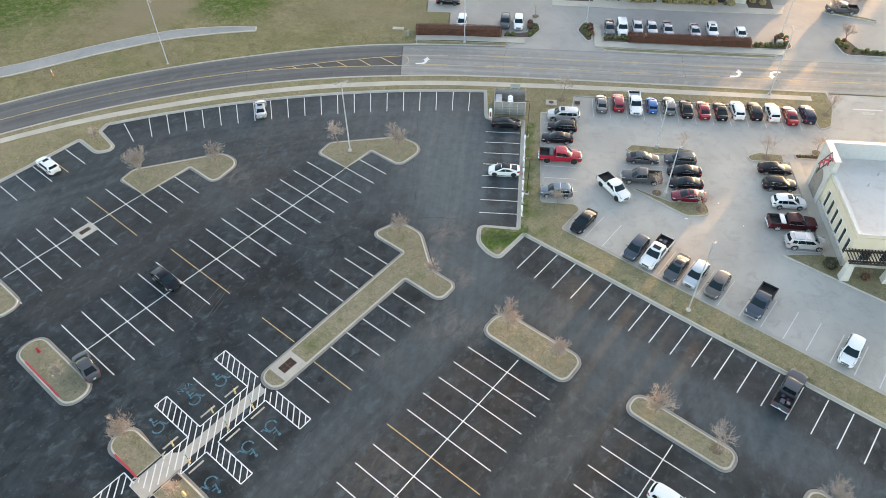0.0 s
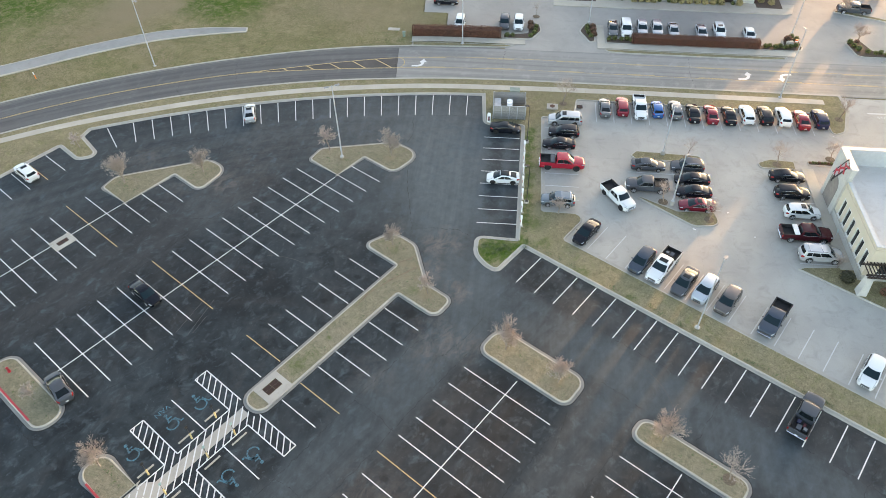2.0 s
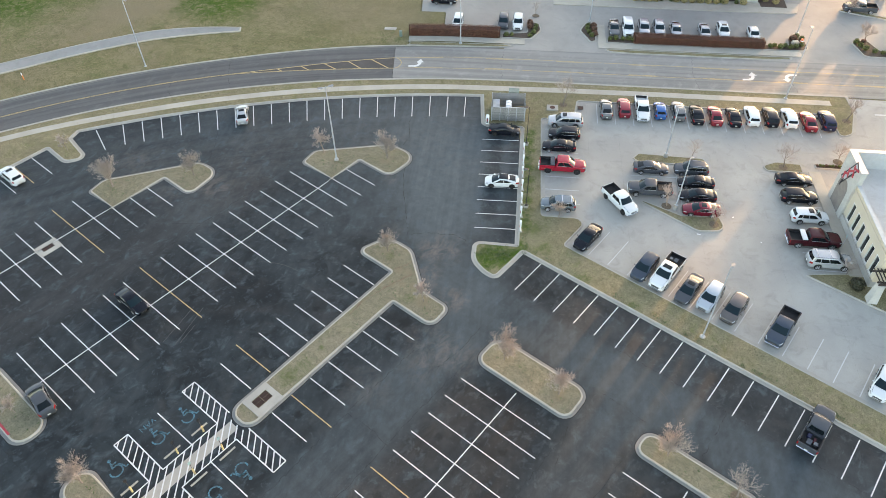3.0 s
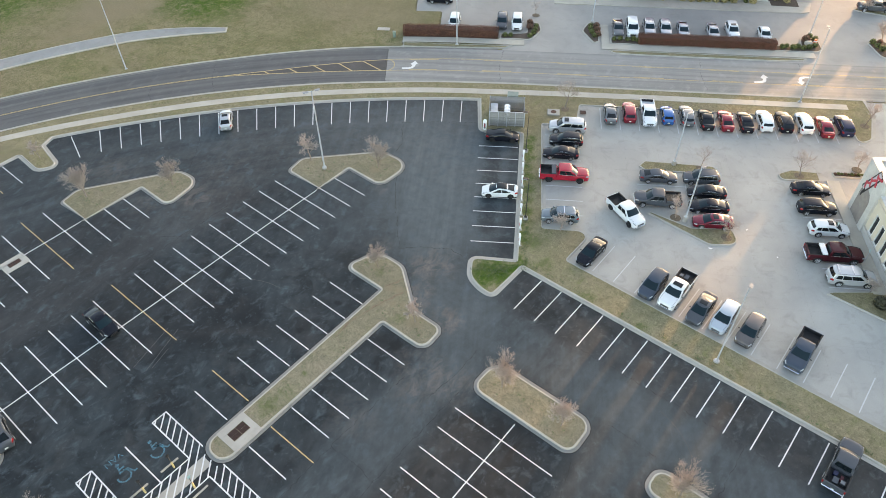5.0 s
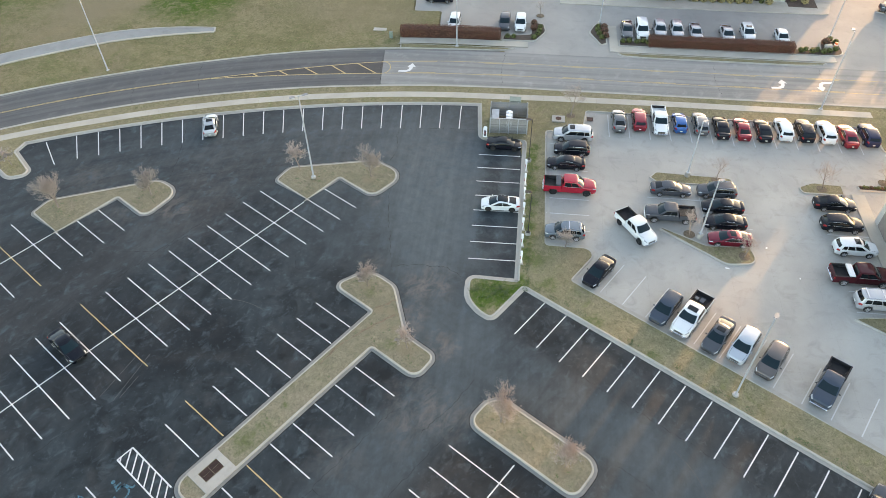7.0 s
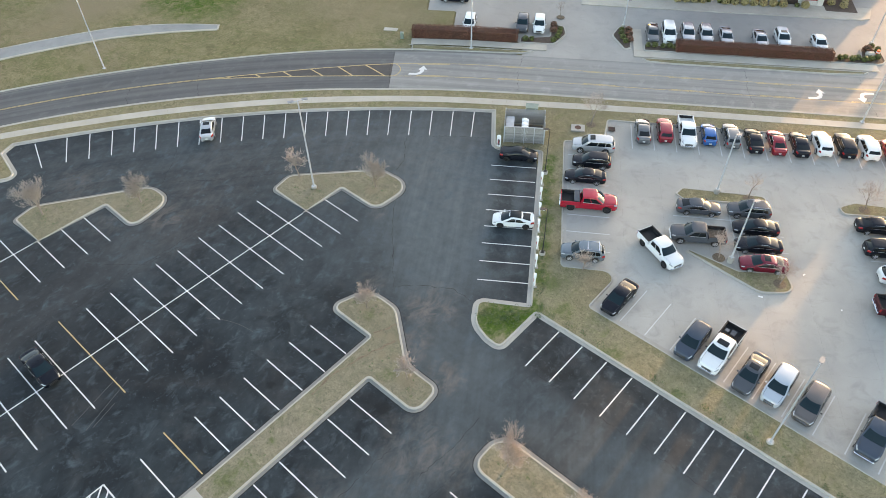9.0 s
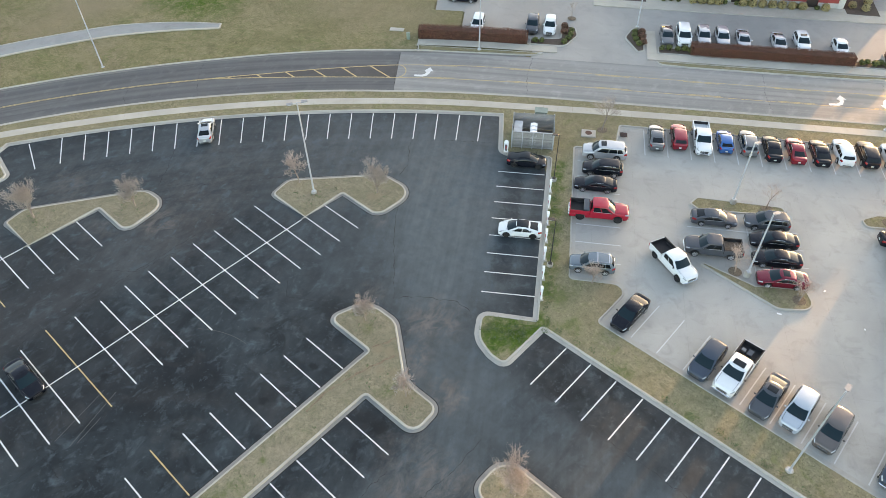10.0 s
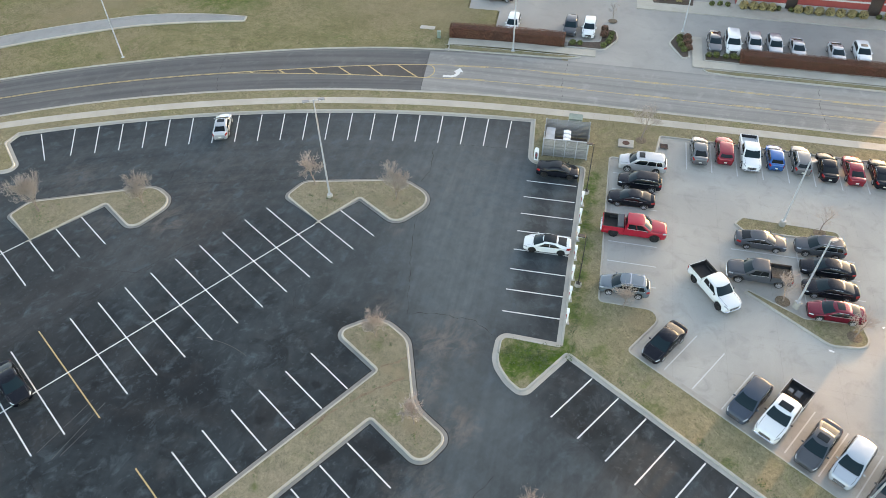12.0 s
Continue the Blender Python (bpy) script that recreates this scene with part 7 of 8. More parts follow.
def add_window(parent, m, x0, x1, z0, z1, panes=1):
    """A framed dark window set into a wall that runs along x, its face at y = 0."""
    w, h = x1 - x0, z1 - z0
    bm = bmesh.new()
    for cx, cz, sx, sz in ((x0 + 0.03, (z0 + z1) / 2, 0.06, h), (x1 - 0.03, (z0 + z1) / 2, 0.06, h), ((x0 + x1) / 2, z0 + 0.03, w - 0.12, 0.06), ((x0 + x1) / 2, z1 - 0.03, w - 0.12, 0.06)):
        add_box(bm, cx, 0.04, cz, sx, 0.14, sz, m)
    win = part("window", bm, FRAME_WHITE, parent)
    for k in range(panes):
        pw = (w - 0.12) / panes
        part("pane", box(x0 + 0.06 + pw * (k + 0.5), 0.12, (z0 + z1) / 2, pw - 0.03, 0.02, h - 0.12, m), WINDOW_DARK, win)
    part("sill", box((x0 + x1) / 2, -0.06, z0 - 0.04, w + 0.16, 0.16, 0.08, m), STONE, win)
    return win


rest = tagged(empty("restaurant"), "cream stucco restaurant with a flat pale roof and stone base", "building")
D_LOW, D_ALL, WIDE, H_LOW, H_TALL, H_DECK = 11.9, 16.8, 26.0, 5.8, 7.7, 5.15
# the left wall runs along the local y axis, from the near corner backwards
left = REST @ Matrix.Translation((0, 0, 0)) @ Matrix.Rotation(radians(90), 4, "Z") @ Matrix.Diagonal((1, -1, 1, 1))
slots = [(0.75 + 1.82 * k, 1.72 + 1.82 * k, 1.25, 4.0) for k in range(6)]
part("wall", wall_mesh(D_LOW, H_LOW, slots, left), STUCCO, rest)
for o in slots:
    add_window(rest, left, *o)
part("stone_base", box(D_LOW / 2, -0.05, 0.55, D_LOW + 0.1, 0.10, 1.1, left), STONE, rest)
part("base_cap", box(D_LOW / 2, -0.07, 1.13, D_LOW + 0.14, 0.16, 0.08, left), KERB_LIGHT, rest)
part("tower_wall", box((D_LOW + D_ALL) / 2, 0.05, H_TALL / 2, D_ALL - D_LOW, 0.7, H_TALL, left), STONE, rest, "pale cut-stone tower wall")
arch = rounded([(D_LOW + 1.1, 0.3, 0), (D_LOW + 3.9, 0.3, 0), (D_LOW + 3.9, 4.7, 1.3), (D_LOW + 1.1, 4.7, 1.3)], 6)
bm = bmesh.new()
f, b = [[bm.verts.new(left @ Vector((u, d, w))) for u, w in arch] for d in (-0.36, -0.28)]
bm.faces.new(f)
for i in range(len(arch)):
    j = (i + 1) % len(arch)
    bm.faces.new((f[i], f[j], b[j], b[i]))
bmesh.ops.recalc_face_normals(bm, faces=bm.faces)
part("arched_panel", bm, BRICK_BROWN, rest, "arched panel of grey-brown brick")
front = REST
fr_slots = [(1.2 + 2.6 * k, 2.7 + 2.6 * k, 1.2, 3.0) for k in range(9)]
part("wall", wall_mesh(WIDE, H_LOW, fr_slots, front @ Matrix.Translation((0.3, 0, 0)), 0.3), STUCCO, rest)
for o in fr_slots:
    add_window(rest, front @ Matrix.Translation((0.3, 0, 0)), *o, panes=2)
part("stone_base", box(WIDE / 2 + 0.2, -0.05, 0.5, WIDE + 0.3, 0.10, 1.0, front), STONE, rest)
part("back_wall", box(WIDE / 2, D_ALL - 0.2, H_TALL / 2, WIDE, 0.4, H_TALL, front), STUCCO, rest)
part("side_wall", box(WIDE + 0.15, D_ALL / 2, H_LOW / 2, 0.3, D_ALL, H_LOW, front), STUCCO, rest)
part("roof_deck", box(WIDE / 2 + 0.15, D_ALL / 2, H_DECK - 0.1, WIDE - 0.3, D_ALL - 0.7, 0.2, front), ROOF_MEMBRANE, rest, "stained pale roof membrane")
part("parapet_cap", box(0.15, D_LOW / 2, H_LOW + 0.04, 0.46, D_LOW, 0.08, front), CAP_WHITE, rest)
part("parapet_cap", box(WIDE / 2 + 0.4, 0.15, H_LOW + 0.045, WIDE, 0.46, 0.08, front), CAP_WHITE, rest)
part("parapet_cap", box(WIDE / 2, D_ALL - 0.2, H_TALL + 0.04, WIDE, 0.6, 0.08, front), CAP_WHITE, rest)
part("parapet_cap", box(0.08, (D_LOW + D_ALL) / 2, H_TALL + 0.045, 0.86, D_ALL - D_LOW, 0.08, front), CAP_WHITE, rest)
part("parapet_lining", box(WIDE / 2 + 0.5, D_ALL - 0.43, (H_DECK + H_TALL) / 2, WIDE - 1.0, 0.05, H_TALL - H_DECK, front), CAP_WHITE, rest, "white inner face of the tall parapet")
part("cornice", box(-0.06, D_LOW / 2, H_LOW - 0.55, 0.12, D_LOW, 0.18, front), STUCCO, rest)
part("cornice", box(WIDE / 2, -0.06, H_LOW - 0.55, WIDE, 0.12, 0.18, front), STUCCO, rest)
for k, (x, y) in enumerate(((4.5, 10.5), (9.0, 6.0), (6.5, 13.0))):
    part("vent_pipe", tube([front @ Vector((x, y, H_DECK)), front @ Vector((x, y, H_DECK + 0.7))], [0.12, 0.12], 10), METAL_GREY, rest)
# wall sign as plain strokes
for k, (u, w, a, ln, th, mat) in enumerate(((14.35, 5.9, 60, 3.6, 0.95, SIGN_BLACK), (14.35, 5.9, 60, 3.4, 0.62, CAP_WHITE), (13.5, 6.95, 15, 1.1, 0.26, SIGN_RED), (13.75, 6.5, 105, 1.3, 0.26, SIGN_RED), (14.2, 6.2, 40, 0.9, 0.26, SIGN_RED),
                                            (14.5, 5.75, 110, 1.0, 0.26, SIGN_RED), (14.85, 5.4, 30, 0.9, 0.26, SIGN_RED), (15.1, 5.0, 95, 0.8, 0.26, SIGN_RED), (15.0, 4.2, 75, 1.0, 0.22, SIGN_BLACK))):
    part("sign_stroke", box(0, 0, 0, ln * 1.25, 0.06 + 0.012 * k, th * 1.2, left @ Matrix.Translation((14.3 + (u - 14.3) * 1.25, -0.34, 5.7 + (w - 5.7) * 1.25)) @ Matrix.Rotation(radians(a), 4, "Y"), 0.01), mat, rest)
# pergola along the front
perg = tagged(empty("pergola"), "dark timber pergola on stone piers along the restaurant", "pergola")
for k in range(4):
    x = -0.4 + 5.2 * k
    bm = bmesh.new()
    prof = [(0.55, 0.0), (0.52, 0.5), (0.36, 3.0)]
    rings = [[bm.verts.new(front @ Vector((x + sx * q, -2.25 + sy * q, z))) for sx, sy in ((-1, -1), (1, -1), (1, 1), (-1, 1))] for q, z in prof]
    for a, b in zip(rings, rings[1:]):
        for i in range(4):
            bm.faces.new((a[i], a[(i + 1) % 4], b[(i + 1) % 4], b[i]))
    bm.faces.new(rings[-1])
    part("pier", bm, STONE, perg)
for y in (-2.45, -2.05, -0.25):
    part("beam", box(7.5, y, 3.12, 16.6, 0.12, 0.24, front), PERGOLA, perg)
for k in range(42):
    part("slat", box(-0.6 + 0.4 * k, -1.3, 3.30, 0.07, 2.7, 0.13, front), PERGOLA, perg)
# path by the left wall, signs, planting
tagged(mesh_object("path", flat([tuple((REST @ Vector(p)).xy) for p in ((-1.7, 1.5, 0), (-0.12, 1.5, 0), (-0.12, 21.5, 0), (-1.7, 21.5, 0))], 0.145, 0.2), WALK), "concrete path along the restaurant wall", "pavement", kind="structure")
for x, y in ((-1.8, 79.4), (2.55, 77.0)):
    sg = tagged(empty("bay_sign", pose(x, y, 0.1, 0, 0, ROAD_TURN + 180)), "accessible parking sign on a thin post", "sign", "restaurant signs")
    part("pole", tube([(0, 0, 0), (0, 0, 2.2)], [0.03, 0.03], 8), METAL_GREY, sg)
    part("plate", box(0.04, 0, 2.0, 0.015, 0.31, 0.46, bevel=0.004), SIGN_TEAL, sg)
for x, y, sx, sy, turn in ((-3.6, 81.0, 1.5, 0.9, AT), (-0.6, 77.3, 1.6, 0.9, AT)):
    patch = tagged(mesh_object("bay_symbol", box(0, 0, 0, sx, sy, 0.004), PAINT_BLUE), "worn blue painted bay patch on concrete", "road marking", "accessible bays", "structure")
    patch.matrix_world = pose(x, y, 0.014, 0, 0, turn)
shrub("dark", 6.1, 71.2, 1.7, GRASS_Z, "dark rounded shrub in the restaurant bed")
shrub("rust", 10.4, 71.8, 1.1, GRASS_Z, RUSTY)
island("island", rounded([(-6.1, 91.6, 0.2), (-2.8, 93.7, 0.2), (-2.2, 92.7, 0.2), (-5.5, 90.6, 0.2)]), MULCH, "narrow mulched bed by the restaurant", "planted bed", KERB_LIGHT, inset=0.1)
for k in range(9):
    shrub("box" if k % 3 else "rust", -5.5 + 0.36 * k, 91.4 + 0.24 * k, 0.42 + 0.1 * (k % 2), GRASS_Z, BOX if k % 3 else RUSTY, 0.55)

# ---- red building across the road ----
RED_SIDING = make_concrete("red_siding", (0.26, 0.045, 0.04), (0.32, 0.06, 0.05), (0.18, 0.04, 0.035), 4.0, 0.3)
shop = tagged(empty("shop_building"), "long red and white shop building with dark openings", "building")
S0, S1, R_SHOP = 28.2, 52.2, 162.4
shop_m = Matrix.Translation((*road_at(S0, R_SHOP), 0)) @ Matrix.Rotation(radians(ROAD_TURN), 4, "Z")
LEN = S1 - S0
doors = [(7.0, 8.6, 0.0, 3.0), (18.4, 20.2, 0.0, 3.0)]
part("wall", wall_mesh(LEN, 7.9, doors, shop_m, 0.35), RED_SIDING, shop)
for a, b in ((0, 7.0), (8.6, 18.4), (20.2, LEN)):
    part("stone_base", box((a + b) / 2, -0.06, 0.45, b - a, 0.12, 0.9, shop_m), STONE, shop)
    part("white_band", box((a + b) / 2, -0.04, 2.0, b - a, 0.08, 0.22, shop_m), CAP_WHITE, shop)
for a, b, *_ in doors:
    part("door", box((a + b) / 2, 0.25, 1.5, b - a, 0.08, 3.0, shop_m), PERGOLA, shop)
part("corner_pier", box(LEN - 0.35, -0.1, 1.6, 0.9, 0.3, 3.2, shop_m), STONE, shop)
part("side_wall", box(0.175, 11, 3.95, 0.35, 21.3, 7.9, shop_m), RED_SIDING, shop)
part("side_wall", box(LEN - 0.175, 11, 3.95, 0.35, 21.3, 7.9, shop_m), RED_SIDING, shop)
part("back_wall", box(LEN / 2, 21.8, 3.95, LEN, 0.35, 7.9, shop_m), RED_SIDING, shop)
part("roof", box(LEN / 2, 11, 7.5, LEN - 0.7, 21.2, 0.2, shop_m), ROOF_MEMBRANE, shop)
# unseen wing with its roof, added so the shop's shadow reaches further right
shade_wing = shop_m @ Matrix.Translation((LEN - 6.0, 11.0, 0))
part("unseen_shade_wing", box(10.3, 5.4, 3.95, 20.6, 10.8, 7.9, shade_wing), RED_SIDING, shop)
part("roof", box(10.3, 5.4, 7.98, 20.2, 10.4, 0.12, shade_wing), ROOF_MEMBRANE, shop)
tagged(mesh_object("shop_walk", flat([road_at(13.5, 158.3), road_at(57.5, 158.2), road_at(58.8, 158.6), road_at(60.0, 162.3), road_at(13.5, 162.3)], 0.15, 0.2), WALK), "concrete walk in front of the red building", "pavement", kind="structure")
tagged(mesh_object("mulch_bed", flat([road_at(52.6, 160.6), road_at(57.4, 160.4), road_at(57.8, 170), road_at(52.6, 170)], 0.18, 0.2), MULCH), "dark mulch bed at the red building's corner", "planted bed", kind="structure")
tagged(mesh_object("mulch_bed", flat([road_at(16.0, 160.6), road_at(21.8, 160.6), road_at(22.4, 168), road_at(14.0, 168)], 0.18, 0.2), MULCH), "dark mulch bed beside the entrance walk", "planted bed", kind="structure")
for s in (29.2, 30.6, 31.9, 33.2, 36.9, 38.4, 39.9, 41.4, 42.9, 44.4, 46.0, 49.4):
    shrub("straw", *road_at(s, 161.4), 1.25, 0.15, STRAW, 0.9)
for s, r in ((34.2, 161.6), (36.0, 161.5), (37.7, 161.7), (45.2, 161.7), (48.2, 161.5), (24.6, 161.4), (25.8, 161.6), (26.9, 161.5)):
    shrub("box", *road_at(s, r), 0.8, 0.15, BOX)
for s, r in ((17.6, 162.0), (19.8, 161.9), (53.8, 163.0), (55.6, 162.2), (56.4, 164.5)):
    shrub("straw", *road_at(s, r), 1.2, 0.18, STRAW, 0.8)

# ---- an unseen belt of woods far behind, added to block the low sun ----
rnd = random.Random(77)
verts, faces = [], []
for _ in range(22000):
    # the short second stretch is added to shade the driveway mouth
    s = rnd.uniform(-330, 78) if rnd.random() < 0.93 else rnd.uniform(133, 146)
    top = 17 + 4 * noise.noise(Vector((s * 0.05, 0, 3))) + 3 * noise.noise(Vector((s * 0.21, 5, 0)))
    top = top if s < 100 else top * 0.6
    p = Vector((*(RC + RU * s + RN * rnd.uniform(228, 252)), top * math.sqrt(rnd.random())))
    a, b = (Vector((rnd.uniform(-1, 1), rnd.uniform(-1, 1), rnd.uniform(-1, 1))).normalized() * rnd.uniform(0.7, 1.5) for _ in range(2))
    i = len(verts)
    verts += [tuple(p - a), tuple(p + b), tuple(p + a), tuple(p - b)]
    faces.append((i, i + 1, i + 2, i + 3))
me = bpy.data.meshes.new("woods")
me.from_pydata(verts, [], faces)
me.materials.append(make_leaf("winter_woods", (0.07, 0.055, 0.035), (0.10, 0.075, 0.05), (0.05, 0.055, 0.03)))
tagged(new("woods", me), "unseen belt of brown woods added to block the low sun", "woods", kind="stuff")

# ---- concrete lot slabs with open joints ----
def clip_convex(poly, outline):
    """The part of a polygon inside a convex outline that runs counter-clockwise."""
    out = [Vector(p) for p in poly]
    for i in range(len(outline)):
        a, b = Vector(outline[i]), Vector(outline[(i + 1) % len(outline)])
        e, src, out = b - a, out, []
        for k, p in enumerate(src):
            q = src[k - 1]
            dp, dq = e.cross(p - a), e.cross(q - a)
            if (dp >= 0) != (dq >= 0):
                out.append(q.lerp(p, dq / (dq - dp)))
            if dp >= 0:
                out.append(p)
        if len(out) < 3:
            return None
    return [tuple(p) for p in out]


pave = [(-44.0, 76.5), (-28.0, 53.5), (38.0, 53.5), (38.0, 90.0), road_at(78, 130.4), road_at(11, 130.4)]
SLAB = 4.6
for i in range(-14, 22):
    for j in range(-14, 9):
        o = Vector((-20.0, 80.0)) + RU * (i * SLAB) + RN * (j * SLAB)
        g = 0.006
        quad = [o + RU * g + RN * g, o + RU * (SLAB - g) + RN * g, o + RU * (SLAB - g) + RN * (SLAB - g), o + RU * g + RN * (SLAB - g)]
        cut = clip_convex(quad, pave)
        if cut and area(cut) > 0.4:
            part("slab", flat(cut, 0.008, 0.03), CONCRETE_SLAB, concrete_lot)

# ---- cracks in the asphalt ----
def crack(points, width=0.045, seed=0, parent=None, z=0.0125):
    rnd = random.Random(seed)
    line = [Vector(points[0])]
    for a, b in zip(points, points[1:]):
        a, b = Vector(a), Vector(b)
        n = max(2, int((b - a).length / 0.4))
        side = Vector((-(b - a).y, (b - a).x)).normalized()
        for k in range(1, n + 1):
            line.append(a.lerp(b, k / n) + (side * rnd.uniform(-0.13, 0.13) if k < n else Vector((0, 0))))
    bm = bmesh.new()
    left, right = offset([tuple(p) for p in line], width * 0.40, False), offset([tuple(p) for p in line], -width * 0.40, False)
    a, b = [], []
    for p, q in zip(left, right):
        p, q, thin = Vector(p), Vector(q), rnd.uniform(0.0, 0.42)
        a.append(bm.verts.new((*p.lerp(q, thin), z)))
        b.append(bm.verts.new((*q.lerp(p, thin), z)))
    for i in range(len(line) - 1):
        bm.faces.new((b[i], b[i + 1], a[i + 1], a[i]))
    return part("crack", bm, CRACK, parent or lot)


CRACKS = (
    ((-51.4, 54.3), (-48.0, 50.4), (-41.8, 44.3)), ((-41.8, 44.5), (-40.0, 46.3), (-36.8, 48.3), (-34.5, 48.2)), ((-59.0, 64.1), (-55.6, 60.2), (-55.1, 58.3)), ((-59.1, 64.1), (-54.4, 68.0), (-50.5, 70.9)))
CRACKS += (
    ((-82.5, 45.8), (-78.0, 41.3), (-75.2, 37.9)), ((-74.6, 38.3), (-70.1, 43.0), (-65.0, 49.2)), ((-51.8, 38.7), (-50.1, 37.3), (-47.7, 38.7), (-45.4, 39.1)), ((-56.2, 13.7), (-55.6, 16.3), (-55.7, 21.5), (-55.0, 23.9)),
    ((-51.8, 21.8), (-47.8, 21.8), (-44.4, 21.6)), ((-55.0, 12.1), (-51.0, 12.4), (-48.6, 12.4)), ((1.4, 45.3), (1.6, 39.1), (2.2, 38.4)), ((-10.5, 33.7), (-9.2, 29.4)), ((-25.2, 38.3), (-25.0, 35.5), (-25.4, 30.7)),
    ((-50.2, 23.6), (-45.5, 22.5)), ((16.6, 43.5), (16.8, 48.6)), ((-90.0, 27.0), (-84.0, 27.5)), ((-68.0, 26.0), (-64.5, 29.0), (-64.0, 33.0)), ((-68.5, 4.0), (-66.0, 0.5)))
for k, (x, y0, y1) in enumerate(((-29.1, 3.0, 31.0), (-23.5, 3.0, 33.0), (-10.3, 4.0, 33.0), (-4.4, 4.0, 34.0), (-51.2, 4.0, 26.0), (-64.6, 2.0, 42.0))):
    crack(((x, y0), (x + 0.12, (y0 * 2 + y1) / 3), (x - 0.1, (y0 + 2 * y1) / 3), (x + 0.05, y1)), 0.05, 70 + k)
for k, (y, x0, x1) in enumerate(((20.6, -29.2, -23.4), (9.2, -29.2, -23.4), (45.35, -24.0, 30.0), (39.3, -9.8, -4.6), (24.5, -10.2, -4.4), (12.4, -10.2, -4.4), (-4.4, -70.0, -45.0))):
    crack(((x0, y), ((x0 + x1) / 2, y + 0.15), (x1, y - 0.1)), 0.045, 90 + k)
for k, c in enumerate(CRACKS):
    crack(c, 0.06 if k < 8 else 0.05, k)
for k, (s, r0, r1, host) in enumerate(((5.0, 131.0, 140.8, road_old), (37.15, 131.1, 140.9, road_old), (52.75, 131.1, 140.6, road_old), (-42.0, 130.5, 139.3, road_new), (-52.0, 130.7, 134.6, road_new), (-13.9, 130.4, 140.4, road_old))):
    crack((road_at(s, r0), road_at(s - 0.4, (r0 + r1) / 2), road_at(s, r1)), 0.05, 40 + k, host, 0.014)

# bare wheel tracks across the T-shaped island
BARE_SOIL = make_plain("bare_soil_track", (0.185, 0.135, 0.088), 0.95, 0, 0.35, 5, 0.03)
for k, line in enumerate((((-39.0, 38.7), (-38.5, 39.7), (-38.0, 41.0)), ((-38.3, 33.6), (-37.9, 35.2), (-37.3, 37.5), (-36.7, 39.4)), ((-38.2, 30.0), (-38.4, 31.8), (-38.3, 33.4)))):
    track = crack(line, 0.38, 120 + k, isl_c, GRASS_Z + 0.012)
    track.name = "dirt_track"
    track.data.materials[0] = BARE_SOIL

# pale rings and scratches left by tyres
TYRE_MARK = make_plain("pale_tyre_mark", (0.070, 0.070, 0.070), 0.9)
for x, y, r, a0, a1 in ((-47.5, 22.0, 9.0, 95, 130), (-31.0, 44.0, 7.0, 200, 260), (-8.0, 36.0, 8.0, 30, 80)):
    bm = bmesh.new()
    ring_arc(bm, x, y, r, 0.05, a0, a1, 0.0048, 60)
    part("tyre_mark", bm, TYRE_MARK, lot)
for a, b in (((-53.6, 19.2), (-52.0, 13.8)), ((-52.6, 19.8), (-50.6, 14.4)), ((-51.2, 17.6), (-50.4, 15.0))):
    stripe(a, b, TYRE_MARK, lot, 0.06, 0.004, "scratch")

# ---- weeds and greener tufts in the beds ----
def tufts(name, places, leaf, count, label, seed):
    rnd = random.Random(seed)
    spots = []
    for x, y, r in places:
        for _ in range(int(count * r * r) + 8):
            a, q = rnd.uniform(0, math.tau), r * math.sqrt(rnd.random())
            spots.append((Vector((x + q * math.cos(a), y + q * math.sin(a), GRASS_Z + rnd.uniform(0.01, 0.09))), Vector((0, 0, 1))))
    ob = leaf_cloud(name, None, spots, 0.055, [leaf], None, seed)
    return tagged(ob, label, "weeds", kind="stuff")


def scatter(boxes, n, r0, r1, seed):
    rnd = random.Random(seed)
    out = []
    for x0, y0, x1, y1 in boxes:
        for _ in range(n):
            out.append((rnd.uniform(x0, x1), rnd.uniform(y0, y1), rnd.uniform(r0, r1)))
    return out


tufts("weeds", scatter(((-62.5, 47.5, -58.5, 52.5), (-57.0, 52.4, -53.0, 56.0), (-61.0, 47.0, -58.5, 49.5), (-81.5, 24.5, -78, 27.5), (-76, 32.5, -72.5, 35.5)), 10, 0.10, 0.26, 4), LEAF_WEED, 160, "small dark green weeds scattered over wedge islands", 4)
tufts("weeds", scatter(((-43.5, 39.0, -40, 41.5), (-38.2, 19.5, -36.4, 38), (-36, 35.4, -31, 37.6), (-22, 35, -12, 37.8), (-3, 36.2, 7, 37.8), (-63, -2.8, -53, -0.5), (-44, -2.8, -39.5, -0.4)), 8, 0.08, 0.2, 5), LEAF_WEED, 160, "small dark green weeds in the long islands", 5)
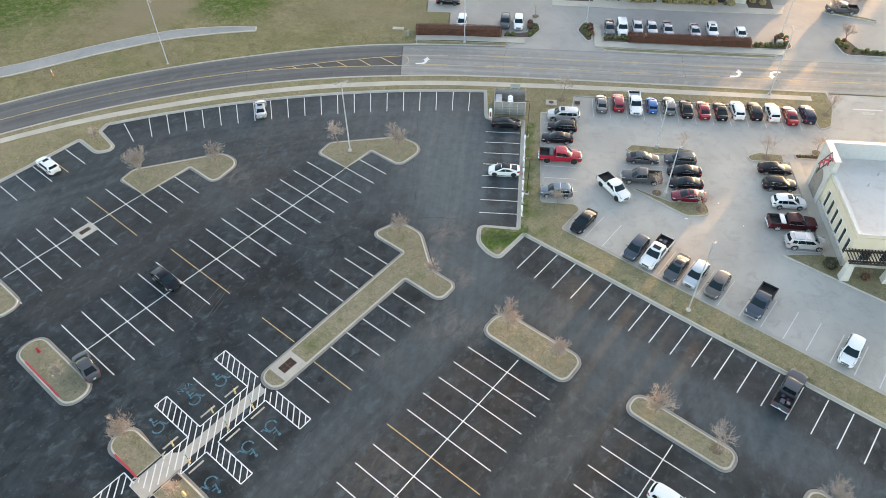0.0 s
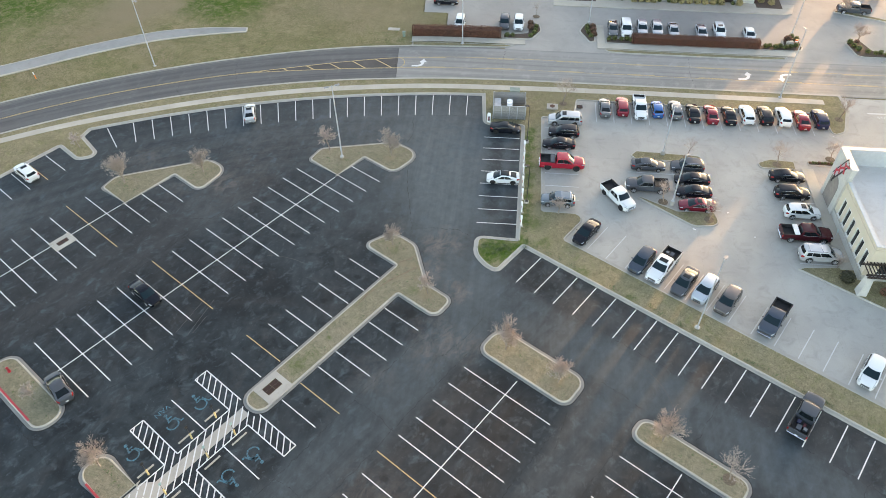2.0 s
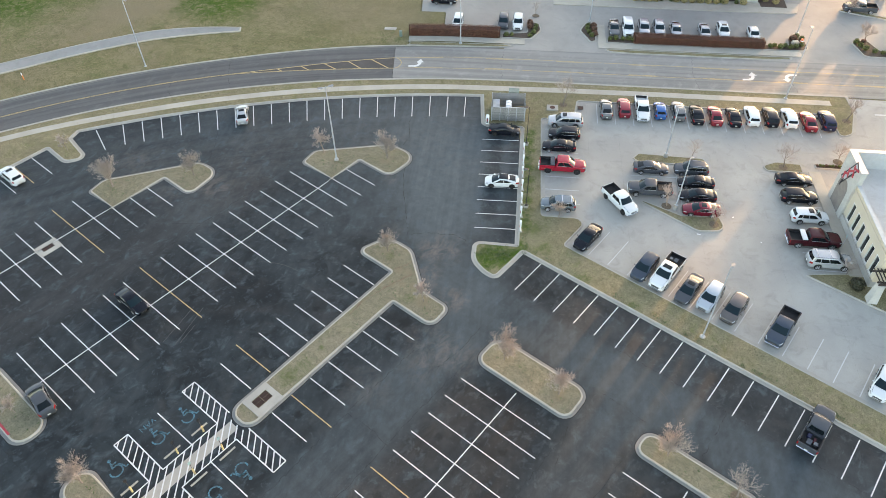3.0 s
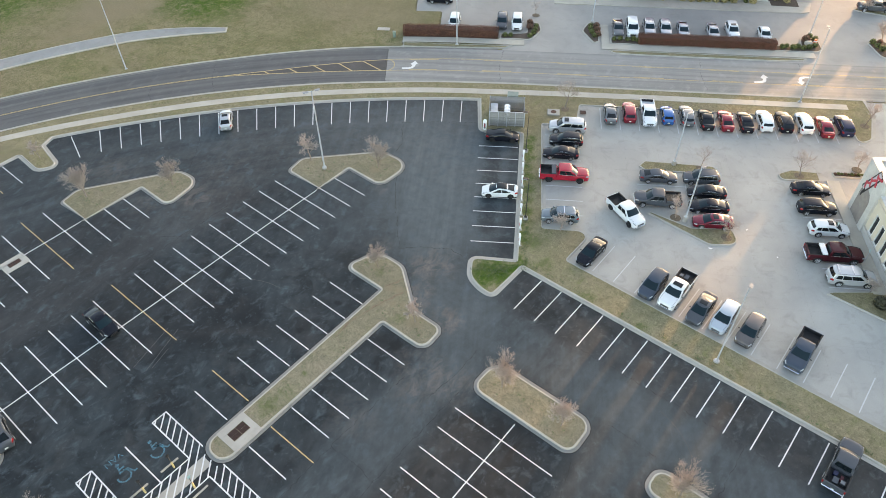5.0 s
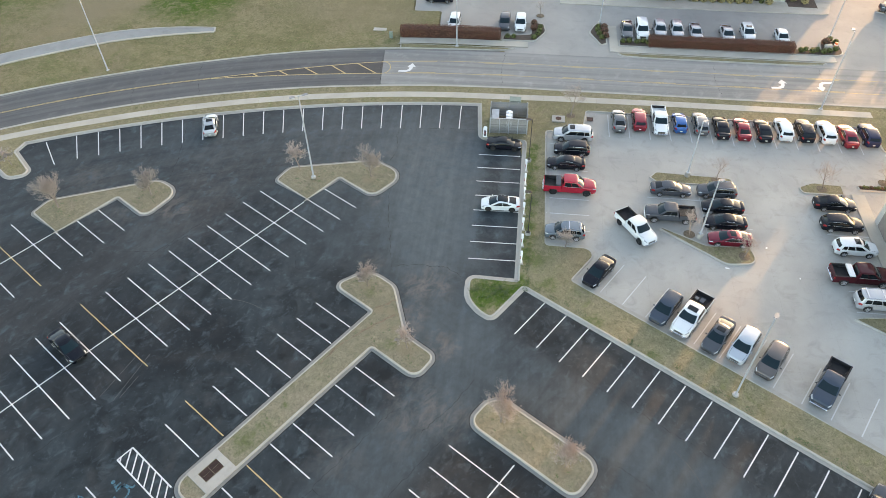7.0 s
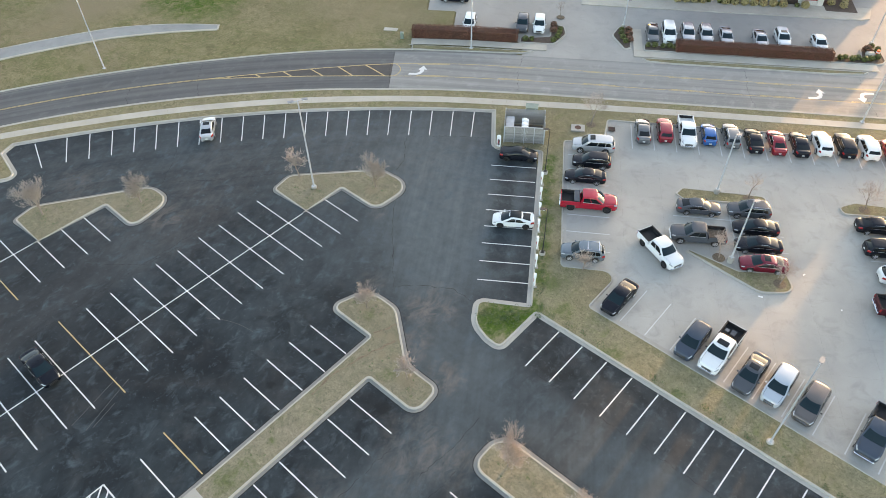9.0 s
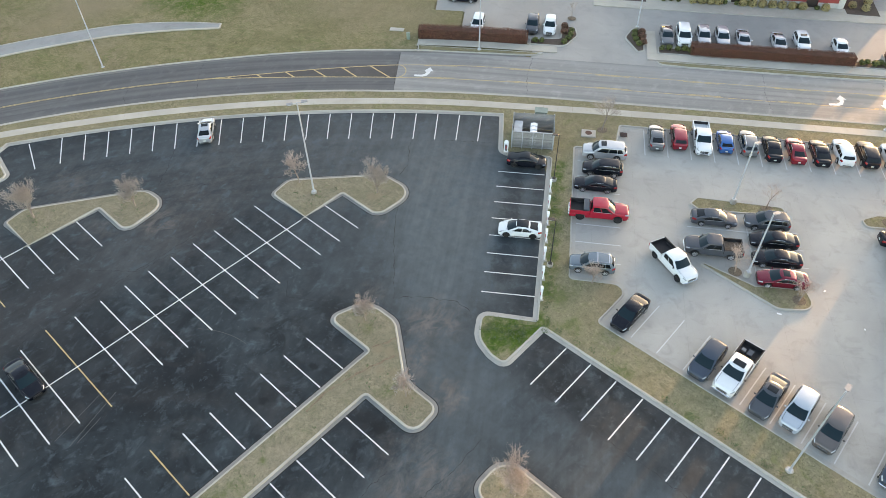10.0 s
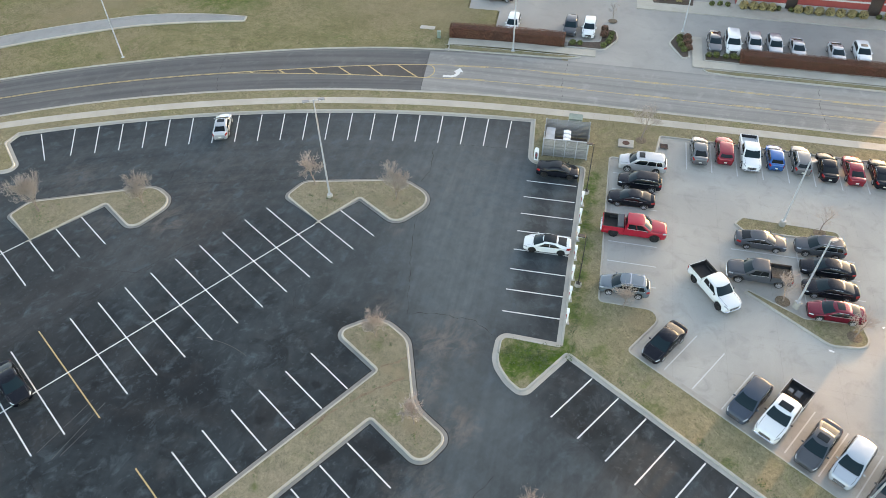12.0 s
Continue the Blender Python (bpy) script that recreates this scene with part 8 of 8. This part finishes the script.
tufts("weeds", [(-31.9, 36.4, 0.3), (-17.8, 36.4, 0.25)] + scatter(((-28, 51.9, 20, 52.3),), 60, 0.12, 0.4, 6) + scatter(((-30.6, 48.2, -28.7, 51.2), (-33, 47.2, -30, 49.4)), 30, 0.15, 0.45, 7), LEAF_WEED, 110, "green tufts along the kerb of the verge", 6)
rows = [(-39.5 + 1.505 * k + dx, 68.3 - 2.282 * k + dy, 0.35) for k in range(8) for dx, dy in ((0.3, 0.1), (0.6, -0.7), (0.9, -1.3))]
tufts("weeds", rows, LEAF_WEED, 260, "green tufts growing behind the charging pillars", 8)

# ---- loads in two truck beds ----
MUD = make_plain("dried_mud", (0.115, 0.085, 0.062), 0.95, 0, 0.4, 6, 0.04)
dirt = tagged(mesh_object("dirt_load", box(0, 0, 0, 1.7, 1.6, 0.10, bevel=0.03), MUD), "brown dirt lying in a truck bed", "load")
dirt.matrix_world = pose(-21.4, 71.4, 0.97, 0, 0, AT + 180) @ Matrix.Translation((-1.92, 0, 0))
for k, (dx, dy, sx, sy, sz, col) in enumerate(((-1.5, 0.3, 0.5, 0.4, 0.3, "navy"), (-1.7, -0.3, 0.6, 0.3, 0.25, "maroon"), (-2.2, 0.1, 0.7, 0.5, 0.3, "dark grey"), (-2.1, -0.5, 0.4, 0.4, 0.35, "grey"))):
    load = tagged(mesh_object("storage_box", box(0, 0, sz / 2, sx, sy, sz, bevel=0.03), CAR_PAINTS[col]), col + " box lying in a truck bed", "box", "truck loads")
    load.matrix_world = pose(9.1, 48.8, 0.91, 0, 0, 90) @ Matrix.Translation((dx, dy, 0))
    if k > 1:
        copy_thing(load, pose(-12.4, 58.65, 0.92, 0, 0, -90) @ Matrix.Translation((dx, dy, 0)))

# ---- scraps of litter on the concrete ----
for k, (x, y, a, b) in enumerate(((-12.45, 68.07, 0.45, 0.2), (-10.34, 73.9, 0.3, 0.16), (-5.6, 71.64, 0.22, 0.14))):
    scrap = tagged(mesh_object("paper_scrap", box(0, 0, 0, a, b, 0.012, bevel=0.004), FRAME_WHITE), "white scrap of paper lying on the concrete", "litter", "litter")
    scrap.matrix_world = pose(x, y, 0.017, 0, 0, 20 + 50 * k)
